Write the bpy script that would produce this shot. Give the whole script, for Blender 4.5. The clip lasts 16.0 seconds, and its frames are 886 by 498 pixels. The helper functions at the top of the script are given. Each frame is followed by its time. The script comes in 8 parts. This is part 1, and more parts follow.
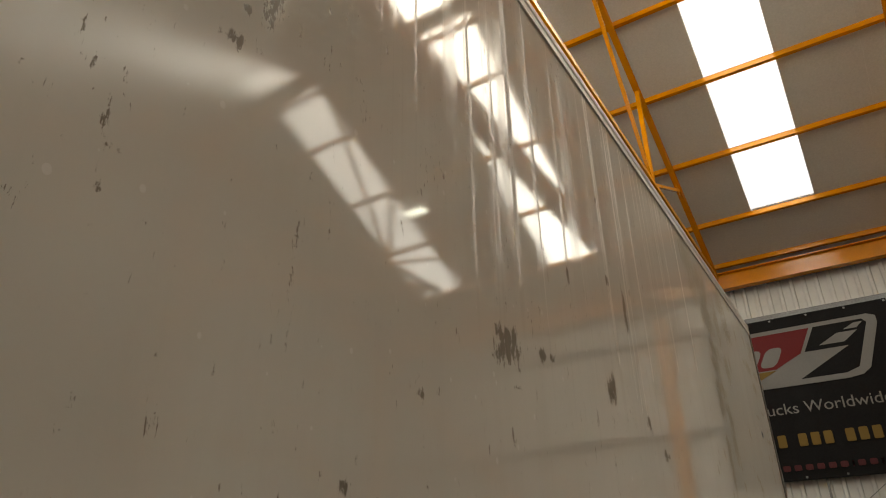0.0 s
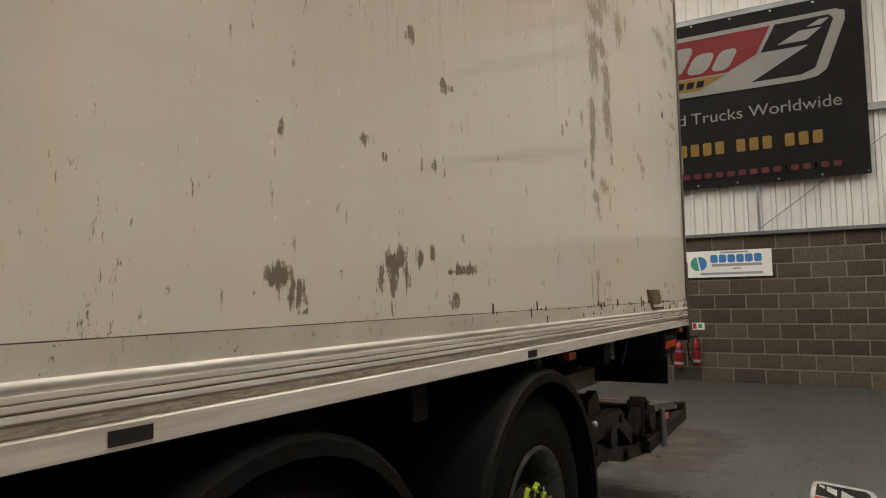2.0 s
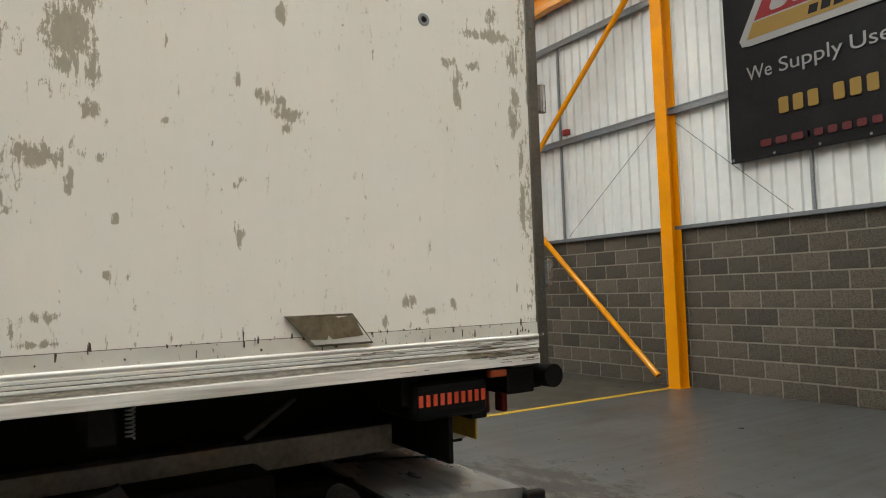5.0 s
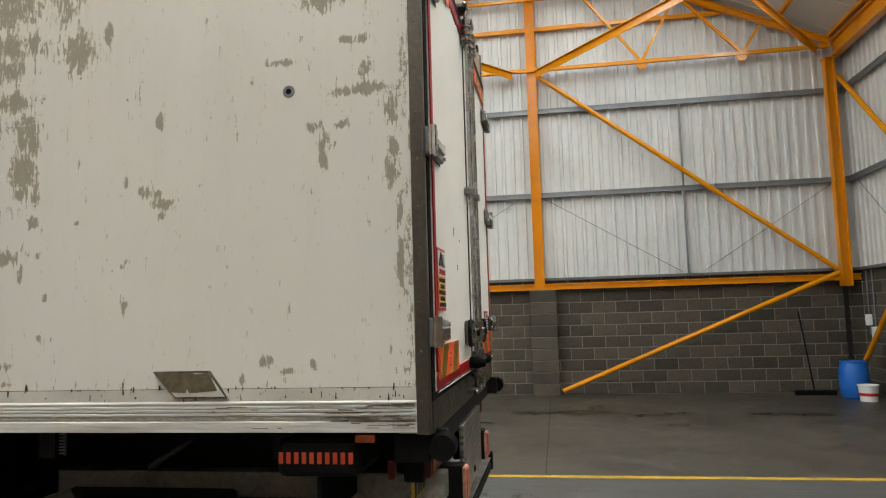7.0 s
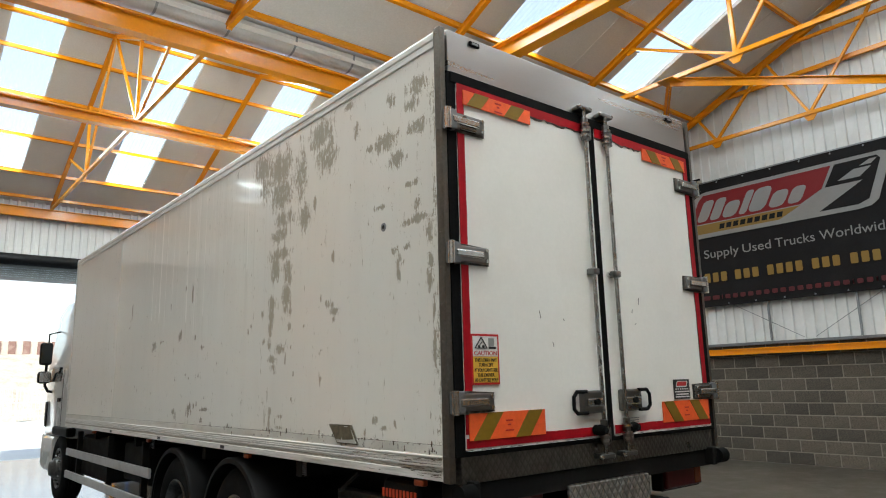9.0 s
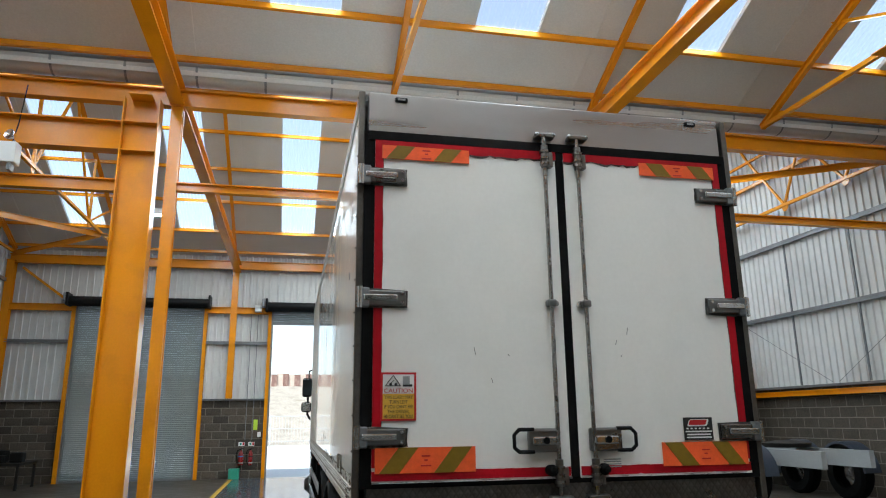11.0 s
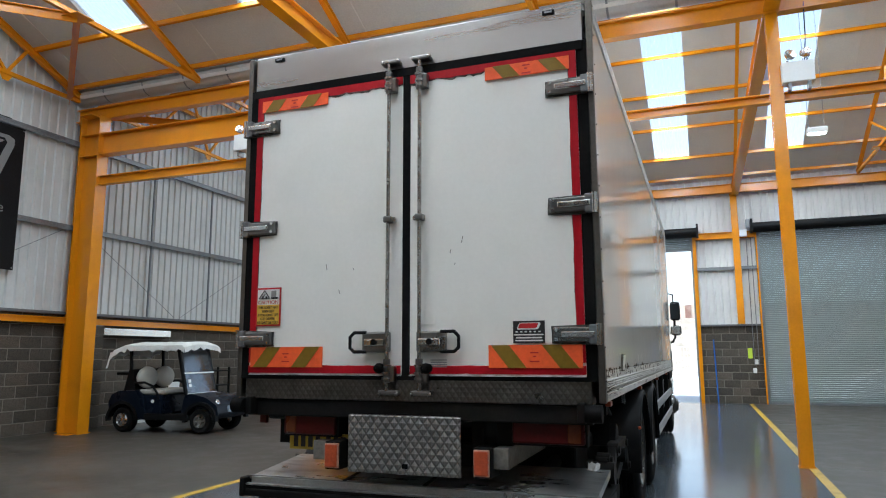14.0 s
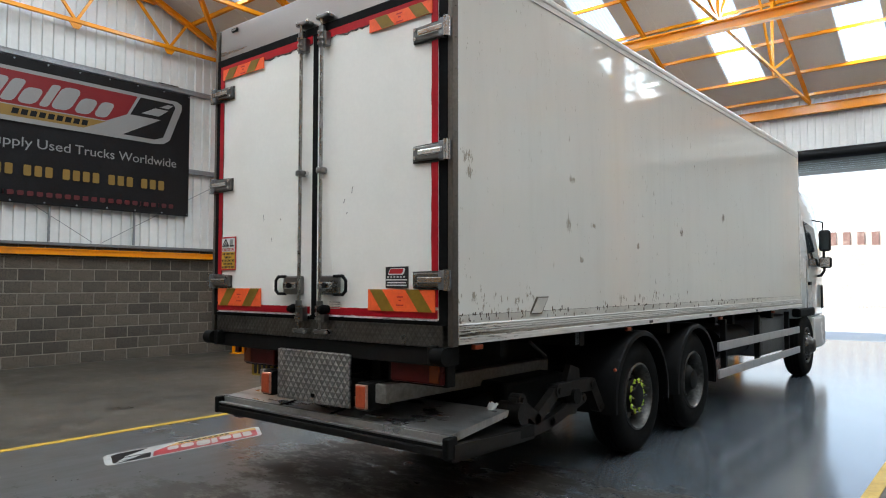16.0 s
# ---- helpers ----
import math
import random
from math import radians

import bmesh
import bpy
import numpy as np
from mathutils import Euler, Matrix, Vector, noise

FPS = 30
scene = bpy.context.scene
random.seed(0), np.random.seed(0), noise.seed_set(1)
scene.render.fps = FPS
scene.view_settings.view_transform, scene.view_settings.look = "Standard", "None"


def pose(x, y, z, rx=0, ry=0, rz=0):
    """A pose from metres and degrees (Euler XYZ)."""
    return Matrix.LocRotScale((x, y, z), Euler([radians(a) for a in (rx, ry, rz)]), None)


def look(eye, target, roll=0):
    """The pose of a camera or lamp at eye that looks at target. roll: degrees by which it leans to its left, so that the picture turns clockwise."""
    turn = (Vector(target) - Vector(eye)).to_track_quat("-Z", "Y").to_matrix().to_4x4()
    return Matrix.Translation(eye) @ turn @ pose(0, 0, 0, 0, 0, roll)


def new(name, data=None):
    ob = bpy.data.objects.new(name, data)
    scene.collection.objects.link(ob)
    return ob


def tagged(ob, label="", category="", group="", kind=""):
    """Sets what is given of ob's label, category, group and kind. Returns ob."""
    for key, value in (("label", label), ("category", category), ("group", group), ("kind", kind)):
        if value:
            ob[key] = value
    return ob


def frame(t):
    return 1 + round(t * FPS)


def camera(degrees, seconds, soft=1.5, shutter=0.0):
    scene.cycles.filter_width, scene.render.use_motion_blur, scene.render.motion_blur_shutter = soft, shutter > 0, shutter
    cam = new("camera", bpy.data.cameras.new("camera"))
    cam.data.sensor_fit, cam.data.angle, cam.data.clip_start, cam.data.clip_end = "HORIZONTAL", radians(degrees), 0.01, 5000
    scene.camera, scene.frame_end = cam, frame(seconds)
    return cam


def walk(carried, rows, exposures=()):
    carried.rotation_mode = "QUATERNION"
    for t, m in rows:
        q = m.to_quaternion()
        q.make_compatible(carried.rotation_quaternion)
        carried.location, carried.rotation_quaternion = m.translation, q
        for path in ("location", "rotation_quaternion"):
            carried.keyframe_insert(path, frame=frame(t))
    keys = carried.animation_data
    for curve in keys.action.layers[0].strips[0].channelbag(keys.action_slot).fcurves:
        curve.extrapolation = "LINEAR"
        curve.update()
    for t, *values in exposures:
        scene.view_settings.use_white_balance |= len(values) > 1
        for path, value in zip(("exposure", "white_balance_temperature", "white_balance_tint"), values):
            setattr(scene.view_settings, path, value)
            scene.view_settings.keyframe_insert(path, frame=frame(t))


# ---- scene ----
cam = camera(65.6, 16.0, soft=1.1)
PATH = [
    (0, (-2.02, 6.375, 1.532), (-1.085, 4.851, 2.429), -1.1),
    (0.5, (-2.058, 6.304, 1.483), (-1.107, 4.72, 2.249), -1.2),
    (1, (-2.103, 6.142, 1.419), (-1.126, 4.494, 1.993), -1.2),
    (1.5, (-2.114, 5.714, 1.371), (-1.117, 4.007, 1.67), -1.3),
    (2, (-2.283, 5.208, 1.385), (-1.277, 3.485, 1.526), -1.1),
    (2.5, (-2.461, 4.715, 1.415), (-1.438, 3.0, 1.518), -1.0),
    (3, (-2.703, 4.202, 1.418), (-1.622, 2.522, 1.507), -1.1),
    (3.5, (-2.923, 3.661, 1.415), (-1.701, 2.08, 1.494), -1.2),
    (4, (-3.122, 3.108, 1.468), (-1.741, 1.663, 1.538), -0.9),
    (4.2, (-3.24, 2.88, 1.472), (-1.796, 1.5, 1.556), -1.3),
    (6.3, (-3.958, 0.311, 1.58), (-1.977, 0.08, 1.735), -1.6),
    (6.5, (-3.989, 0.055, 1.603), (-1.997, -0.011, 1.773), -1.7),
    (7, (-3.991, -0.559, 1.61), (-2.026, -0.24, 1.803), -1.6),
    (7.5, (-4.068, -1.172, 1.658), (-2.222, -0.438, 1.887), -1.7),
    (8, (-4.0, -1.756, 1.663), (-2.36, -0.647, 1.949), -1.7),
    (8.5, (-3.836, -2.351, 1.685), (-2.37, -1.03, 2.01), -1.5),
    (9, (-3.582, -2.824, 1.646), (-2.332, -1.31, 2.029), -1.4),
    (9.5, (-3.194, -3.232, 1.66), (-2.188, -1.553, 2.073), -1.3),
    (10, (-2.74, -3.599, 1.649), (-1.947, -1.816, 2.087), -1.0),
    (10.2, (-2.521, -3.675, 1.628), (-1.808, -1.86, 2.073), -0.9),
    (12.3, (-0.11, -4.428, 1.667), (-0.163, -2.493, 2.173), -0.5),
    (12.5, (0.127, -4.413, 1.639), (0.0, -2.483, 2.149), -0.5),
    (13, (0.693, -4.387, 1.552), (0.371, -2.479, 2.056), -0.4),
    (13.5, (1.262, -4.335, 1.484), (0.751, -2.463, 1.968), -0.3),
    (14, (1.824, -4.177, 1.428), (1.131, -2.325, 1.733), -0.2),
    (14.5, (2.392, -3.999, 1.427), (1.524, -2.204, 1.583), -0.1),
    (15, (2.912, -3.73, 1.464), (1.91, -2.002, 1.57), -0.0),
    (15.5, (3.445, -3.499, 1.521), (2.307, -1.858, 1.621), -0.1),
    (16, (3.845, -3.257, 1.523), (2.576, -1.715, 1.624), -0.0),
]
EXPOSURES = [
    (0.0, 0.2, 8800, 12), (1.0, 0.45, 9100, 12), (2.0, 1.15, 7950, 11), (3.5, 1.68, 7200, 9), (7.0, 1.45, 6950, 6.5), (8.0, 1.41, 6900, 6.5), (9.5, 1.2, 6300, 5), (10.2, 1.03, 6200, 5), (12.5, 1.05, 5950, 6), (14.5, 1.3, 5900, 7), (15.5, 1.42, 6150, 8), (16.0, 1.45, 6200, 8),
]
walk(cam, [(t, look(eye, target, roll)) for t, eye, target, roll in PATH], EXPOSURES)

# ---------- world, sun, skylights ----------
world = bpy.data.worlds.new("sky")
scene.world = world
world.use_nodes = True
wn = world.node_tree.nodes
sky = wn.new("ShaderNodeTexSky")
sky.sky_type, sky.sun_disc = "NISHITA", False
sky.air_density, sky.dust_density, sky.ozone_density = 1.0, 2.5, 1.0
sky.sun_elevation, sky.sun_rotation = radians(58), radians(205)
haze = wn.new("ShaderNodeHueSaturation")          # thin white cloud
haze.inputs["Saturation"].default_value, haze.inputs["Value"].default_value = 0.7, 1.2
world.node_tree.links.new(sky.outputs[0], haze.inputs["Color"])
world.node_tree.links.new(haze.outputs[0], wn["Background"].inputs[0])
wn["Background"].inputs[1].default_value = 0.15
sun = new("sun", bpy.data.lights.new("sun", "SUN"))
sun.data.energy, sun.data.angle, sun.data.color = 5.0, radians(0.5), (1.0, 0.95, 0.88)
sun.matrix_world = look((-8.96, -19.2, 33.92), (0, 0, 0))

# plan of the hall: two pitched bays side by side along y
XL, XR, YR, YV, YF = -9.95, 9.95, -6.2, 5.9, 18.0
EAVE, SLOPE = 6.72, 0.44
SLOPES = [(-6.1, -0.1), (5.75, -0.1), (6.05, 11.95), (17.9, 11.95)]   # eave y, ridge y
ROOFLIGHTS = [-7.6, -4.6, -1.65, 1.27, 4.28, 7.25]
PITCH = math.degrees(math.atan(SLOPE))
DAYLIGHT = dict(zip(ROOFLIGHTS, ((32.0, 8.0), (74.0, 32.0), (72.0, 62.0), (70.0, 70.0), (62.0, 76.0), (44.0, 58.0))))      # watts: rear bay, front bay


def roof_z(y):
    ridge = -0.1 if y < YV else 11.95
    half = 5.9
    return EAVE + SLOPE * max(0.0, half - abs(y - ridge))


for e, r in SLOPES:
    for cx in ROOFLIGHTS:
        way = 1 if r > e else -1
        d = 3.43
        lamp = new("rooflight_daylight", bpy.data.lights.new("rooflight_daylight", "AREA"))
        lamp.data.shape, lamp.data.size, lamp.data.size_y = "RECTANGLE", 0.95, 5.1
        lamp.data.energy, lamp.data.color, lamp.data.spread = DAYLIGHT[cx][0 if r < YV else 1] * ((0.75 if cx < -4 else 0.55 if cx < 4 else 0.4 if cx < 5 else 0.8) if e < 0 else (0.75 if cx > 7 else 1.15) if r < YV else 1.0), (0.86, 0.96, 1.0), radians(180)
        lamp.matrix_world = pose(cx, e + way * d, EAVE + SLOPE * d - 0.02, way * PITCH, 0, 0)


# ---------- materials ----------
def shader(name):
    m = bpy.data.materials.new(name)
    m.use_nodes = True
    nt = m.node_tree
    return m, nt, nt.nodes["Principled BSDF"]


def nnode(nt, kind, **kw):
    n = nt.nodes.new(kind)
    for k, v in kw.items():
        n.inputs[k.replace("_", " ")].default_value = v
    return n


def where(nt, world_space=False):
    if world_space:
        return nt.nodes.new("ShaderNodeNewGeometry").outputs["Position"]
    return nt.nodes.new("ShaderNodeTexCoord").outputs["Object"]


def ramp(nt, fac, a, b, ca=(0, 0, 0, 1), cb=(1, 1, 1, 1)):
    r = nt.nodes.new("ShaderNodeValToRGB")
    r.color_ramp.elements[0].position, r.color_ramp.elements[1].position = a, b
    r.color_ramp.elements[0].color, r.color_ramp.elements[1].color = ca, cb
    nt.links.new(fac, r.inputs[0])
    return r.outputs[0]


def blend(nt, fac, a, b, mode="MIX"):
    n = nt.nodes.new("ShaderNodeMix")
    n.data_type, n.blend_type = "RGBA", mode
    for sock, v in ((n.inputs[0], fac), (n.inputs[6], a), (n.inputs[7], b)):
        if isinstance(v, bpy.types.NodeSocket):
            nt.links.new(v, sock)
        else:
            sock.default_value = v if isinstance(v, (int, float)) else (*v[:3], 1)
    return n.outputs[2]


def calc(nt, op, a, b=0.0, clamp=False):
    n = nt.nodes.new("ShaderNodeMath")
    n.operation, n.use_clamp = op, clamp
    for sock, v in ((n.inputs[0], a), (n.inputs[1], b)):
        if isinstance(v, bpy.types.NodeSocket):
            nt.links.new(v, sock)
        else:
            sock.default_value = v
    return n.outputs[0]


def grain(nt, vec, scale, detail=4.0, stretch=None, rough=0.6):
    if stretch:
        mp = nt.nodes.new("ShaderNodeMapping")
        mp.inputs["Scale"].default_value = stretch
        nt.links.new(vec, mp.inputs["Vector"])
        vec = mp.outputs[0]
    n = nnode(nt, "ShaderNodeTexNoise", Scale=scale, Detail=detail, Roughness=rough)
    nt.links.new(vec, n.inputs["Vector"])
    return n.outputs["Fac"]


def relief(nt, bsdf, height, strength=0.2, distance=0.01):
    b = nnode(nt, "ShaderNodeBump", Strength=strength, Distance=distance)
    nt.links.new(height, b.inputs["Height"])
    nt.links.new(b.outputs[0], bsdf.inputs["Normal"])


def surf(name, col, rough=0.5, metal=0.0, dirt=None, amount=0.5, scale=1.3, fine=35.0, bump=0.12, spread=0.12,
         stretch=None, coat=0.0, each=0.0, spec=0.5):
    """A surface with grain at two scales; dirt: the colour that blotches take."""
    m, nt, b = shader(name)
    v = where(nt)
    big, small = grain(nt, v, scale, 5, stretch), grain(nt, v, fine, 3, stretch)
    dark = [c * (1 - spread * 1.6) for c in col]
    light = [min(1, c * (1 + spread)) for c in col]
    c = blend(nt, ramp(nt, small, 0.3, 0.7), dark, light)
    if dirt:
        c = blend(nt, calc(nt, "MULTIPLY", ramp(nt, big, 0.5, 0.78), amount), c, dirt)
    else:
        c = blend(nt, ramp(nt, big, 0.3, 0.75), c, [x * (1 - spread) for x in col])
    if each:
        rnd = nt.nodes.new("ShaderNodeObjectInfo").outputs["Random"]
        c = blend(nt, 1.0, c, blend(nt, rnd, [1 - each] * 3, [1 + each * 0.4] * 3), "MULTIPLY")
    nt.links.new(c, b.inputs["Base Color"])
    nt.links.new(ramp(nt, big, 0.25, 0.8, (max(0, rough - 0.08),) * 3 + (1,), (min(1, rough + 0.12),) * 3 + (1,)), b.inputs["Roughness"])
    b.inputs["Metallic"].default_value, b.inputs["Coat Weight"].default_value, b.inputs["Specular IOR Level"].default_value = metal, coat, spec
    relief(nt, b, small, bump, 0.004)
    return m


ORANGE = surf("orange_steel_paint", (0.70, 0.255, 0.004), 0.17, dirt=(0.38, 0.13, 0.006), amount=0.4, scale=2.0, spread=0.03, bump=0.01, spec=0.5)
GALV = surf("galvanised_steel", (0.22, 0.23, 0.24), 0.45, 0.6, dirt=(0.12, 0.12, 0.12), spread=0.15)
LINER = surf("white_liner_sheet", (0.60, 0.60, 0.585), 0.42, dirt=(0.38, 0.37, 0.35), amount=0.5, scale=0.8, fine=9, spread=0.025, bump=0.01)
ROOFSHEET = surf("roof_lining_sheet", (0.60, 0.60, 0.57), 0.6, dirt=(0.50, 0.49, 0.44), amount=0.55, scale=0.6, spread=0.05, bump=0.05)
BLOCK = surf("concrete_block", (0.090, 0.073, 0.055), 0.9, dirt=(0.046, 0.038, 0.029), amount=0.6, scale=3.0, fine=55, bump=0.7, spread=0.34, each=0.42)
MORTAR = surf("mortar", (0.19, 0.168, 0.135), 0.95, bump=0.4)
SHUTTER = surf("shutter_steel", (0.18, 0.21, 0.21), 0.55, 0.0, dirt=(0.2, 0.22, 0.22), spread=0.05)
CHARCOAL = surf("charcoal_plastic", (0.0055, 0.0056, 0.006), 0.55, spread=0.2, spec=0.14)
BLACKSTEEL = surf("black_chassis_paint", (0.005, 0.0048, 0.0046), 0.65, dirt=(0.014, 0.011, 0.008), amount=0.6, scale=5, spread=0.25, spec=0.2)
RUSTY = surf("grimy_steel", (0.011, 0.009, 0.0075), 0.55, 0.1, dirt=(0.022, 0.014, 0.009), amount=0.8, scale=8, spread=0.35, spec=0.35)
RUBBER = surf("rubber", (0.005, 0.005, 0.005), 0.8, dirt=(0.014, 0.012, 0.010), amount=0.4, scale=9, spread=0.2, spec=0.12)
STAINLESS = surf("brushed_stainless", (0.24, 0.235, 0.225), 0.3, 1.0, scale=3, fine=60, spread=0.06, bump=0.03)
HEADERSTEEL = surf("brushed_header_steel", (0.50, 0.49, 0.475), 0.30, 1.0, scale=0.9, fine=90, stretch=(0.25, 1, 4), spread=0.04, bump=0.02)
CHROME = surf("polished_steel", (0.70, 0.70, 0.69), 0.2, 1.0, dirt=(0.3, 0.28, 0.25), amount=0.35, scale=12, spread=0.12, bump=0.03)
RODSTEEL = surf("worn_rod_steel", (0.42, 0.41, 0.39), 0.25, 1.0, dirt=(0.12, 0.105, 0.085), amount=0.6, scale=9, spread=0.12, bump=0.03)
ALU = surf("aluminium_rail", (0.74, 0.73, 0.69), 0.4, 0.12, dirt=(0.24, 0.21, 0.16), amount=0.75, scale=26, fine=90, stretch=(1, 0.05, 1), spread=0.09)
HATCH = surf("rasped_rail_band", (0.48, 0.45, 0.385), 0.45, 0.3, dirt=(0.08, 0.062, 0.042), amount=0.85, scale=60, fine=120, stretch=(1, 0.35, 1.6), spread=0.3, bump=0.5)
RIM = surf("dull_rim_steel", (0.10, 0.097, 0.092), 0.38, 0.75, dirt=(0.022, 0.018, 0.014), amount=0.9, scale=9, spread=0.25)
DOORWHITE = surf("white_grp_door", (0.86, 0.845, 0.80), 0.68, dirt=(0.76, 0.745, 0.69), amount=0.5, scale=1.6, spread=0.012, bump=0.012, spec=0.15)
RED = surf("red_border_tape", (0.40, 0.004, 0.012), 0.42, dirt=(0.26, 0.008, 0.012), amount=0.5, scale=7, spread=0.08, spec=0.2)
FLUO = surf("fluorescent_orange_film", (0.95, 0.13, 0.03), 0.35, dirt=(0.7, 0.1, 0.03), amount=0.4, scale=9, spread=0.06)
OLIVE = surf("olive_reflective_film", (0.24, 0.15, 0.012), 0.35, spread=0.1)
LAMPRED = surf("red_lamp_lens", (0.07, 0.004, 0.004), 0.3, spread=0.2, spec=0.3)
LAMPORANGE = surf("orange_lamp_lens", (0.55, 0.09, 0.03), 0.3, spread=0.2, coat=0.3)
YELLOW = surf("yellow_floor_paint", (0.46, 0.285, 0.018), 0.5, dirt=(0.2, 0.15, 0.05), amount=0.7, scale=4, spread=0.12)
WHITE = surf("white_print", (0.78, 0.78, 0.76), 0.4, spread=0.03)
PRINTBLACK = surf("black_print", (0.014, 0.014, 0.015), 0.42, spread=0.1)
PRINTRED = surf("red_print", (0.55, 0.012, 0.016), 0.4, spread=0.08)
PRINTGOLD = surf("gold_print", (0.75, 0.45, 0.05), 0.4, spread=0.06)
PRINTBLUE = surf("blue_print", (0.03, 0.2, 0.5), 0.4)
PRINTGREEN = surf("green_print", (0.03, 0.3, 0.2), 0.4)
BANNERPVC = surf("black_banner_pvc", (0.009, 0.008, 0.0085), 0.55, dirt=(0.02, 0.019, 0.019), amount=0.5, scale=1.5, spread=0.15, bump=0.15, spec=0.1)
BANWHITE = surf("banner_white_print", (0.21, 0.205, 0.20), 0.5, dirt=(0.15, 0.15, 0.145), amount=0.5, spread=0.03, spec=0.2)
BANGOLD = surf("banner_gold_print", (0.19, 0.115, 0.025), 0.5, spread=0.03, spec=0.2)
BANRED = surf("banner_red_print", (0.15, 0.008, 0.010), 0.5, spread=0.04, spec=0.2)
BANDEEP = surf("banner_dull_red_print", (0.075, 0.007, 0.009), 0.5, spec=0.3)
CABWHITE = surf("white_cab_paint", (0.72, 0.73, 0.72), 0.25, spread=0.03, coat=0.5, bump=0.02)
CABBLACK = surf("black_cab_paint", (0.0032, 0.0024, 0.003), 0.22, dirt=(0.006, 0.005, 0.005), amount=0.4, spread=0.1, bump=0.01, spec=0.1)
CABBLUE = surf("grey_blue_skirt", (0.23, 0.275, 0.33), 0.2, dirt=(0.10, 0.12, 0.15), amount=0.5, scale=5, spread=0.06)
NAVYPLASTIC = surf("dark_blue_grey_plastic", (0.035, 0.045, 0.065), 0.35, spread=0.1)
CABNAVY = surf("navy_cab_paint", (0.0045, 0.0036, 0.008), 0.16, dirt=(0.010, 0.009, 0.013), amount=0.4, spread=0.1, bump=0.01, spec=0.2)
CARTGREEN = surf("dark_cart_body", (0.004, 0.007, 0.014), 0.28, spread=0.1, bump=0.02, spec=0.15)
CREAM = surf("cream_vinyl", (0.42, 0.39, 0.34), 0.5, spread=0.05)
CANOPYWHITE = surf("weathered_canopy_cloth", (0.70, 0.69, 0.66), 0.7, dirt=(0.45, 0.43, 0.39), amount=0.6, scale=4, spread=0.04)
BLUEDRUM = surf("blue_plastic", (0.012, 0.13, 0.5), 0.4, spread=0.08)
SIGNGREEN = surf("lime_plastic", (0.55, 0.75, 0.05), 0.4, spread=0.08)
EXTRED = surf("extinguisher_red", (0.21, 0.008, 0.008), 0.3, spread=0.06, coat=0.2)
CARD = surf("cardboard", (0.20, 0.14, 0.085), 0.8, spread=0.1)
YARD = surf("pale_yard_concrete", (0.40, 0.43, 0.44), 0.85, dirt=(0.30, 0.33, 0.33), amount=0.5, scale=0.4, bump=0.3)
BRICKRED = surf("rusty_sheet_steel", (0.15, 0.085, 0.07), 0.9, spread=0.3, dirt=(0.32, 0.26, 0.22), amount=0.7, scale=1.5)
PALEPILE = surf("weathered_sheet_steel", (0.42, 0.35, 0.30), 0.9, spread=0.2)
EARTH = surf("dry_earth_and_stubble", (0.22, 0.205, 0.175), 0.95, dirt=(0.10, 0.085, 0.065), amount=0.8, scale=1.1, fine=9, spread=0.25, bump=0.6)
GUARD = surf("grey_anodised_rail", (0.46, 0.465, 0.47), 0.4, 0.3, dirt=(0.3, 0.29, 0.28), amount=0.4, scale=6, spread=0.04)
DULLWHITE = surf("scuffed_floor_print", (0.34, 0.34, 0.33), 0.5, dirt=(0.18, 0.17, 0.16), amount=0.6, scale=6, spread=0.05)
DULLRED = surf("scuffed_red_floor_print", (0.26, 0.01, 0.014), 0.5, dirt=(0.14, 0.012, 0.014), amount=0.6, scale=6, spread=0.06)
DULLGOLD = surf("scuffed_yellow_floor_print", (0.38, 0.23, 0.03), 0.5, spread=0.06)
GREYTRIM = surf("grey_plastic", (0.30, 0.31, 0.31), 0.5, spread=0.06)

SMOKED, snt, sb = shader("smoked_screen")
sb.inputs["Base Color"].default_value = (0.36, 0.40, 0.47, 1)
sb.inputs["Roughness"].default_value, sb.inputs["Transmission Weight"].default_value = 0.05, 0.95
# the blue is the sky's reflection, put into the base colour
SKYGLASS = surf("quarter_glass_sky_reflection", (0.26, 0.42, 0.55), 0.05, spread=0.1, scale=3, bump=0.0)
# pale green base colour imitates daylight mirrored in the pane
PALEGLASS = surf("cab_glass_painted_daylight", (0.20, 0.25, 0.235), 0.06, spread=0.2, scale=3, bump=0.0)
darkglass = surf("dark_glass", (0.02, 0.025, 0.028), 0.06, spread=0.05, bump=0.0)

# translucent rooflight sheet
GRP, gnt2, gb2 = shader("translucent_rooflight_sheet")
gb2.inputs["Base Color"].default_value = (0.95, 0.97, 0.97, 1)
gb2.inputs["Roughness"].default_value, gb2.inputs["Transmission Weight"].default_value = 0.3, 1.0
gb2.inputs["IOR"].default_value = 1.1


# smooth epoxy floor paint with oil, tyre marks and dust
def nt_y(nt, v):
    """Distance along the hall's y axis."""
    sp = nt.nodes.new("ShaderNodeSeparateXYZ")
    nt.links.new(v, sp.inputs[0])
    return sp.outputs[1]


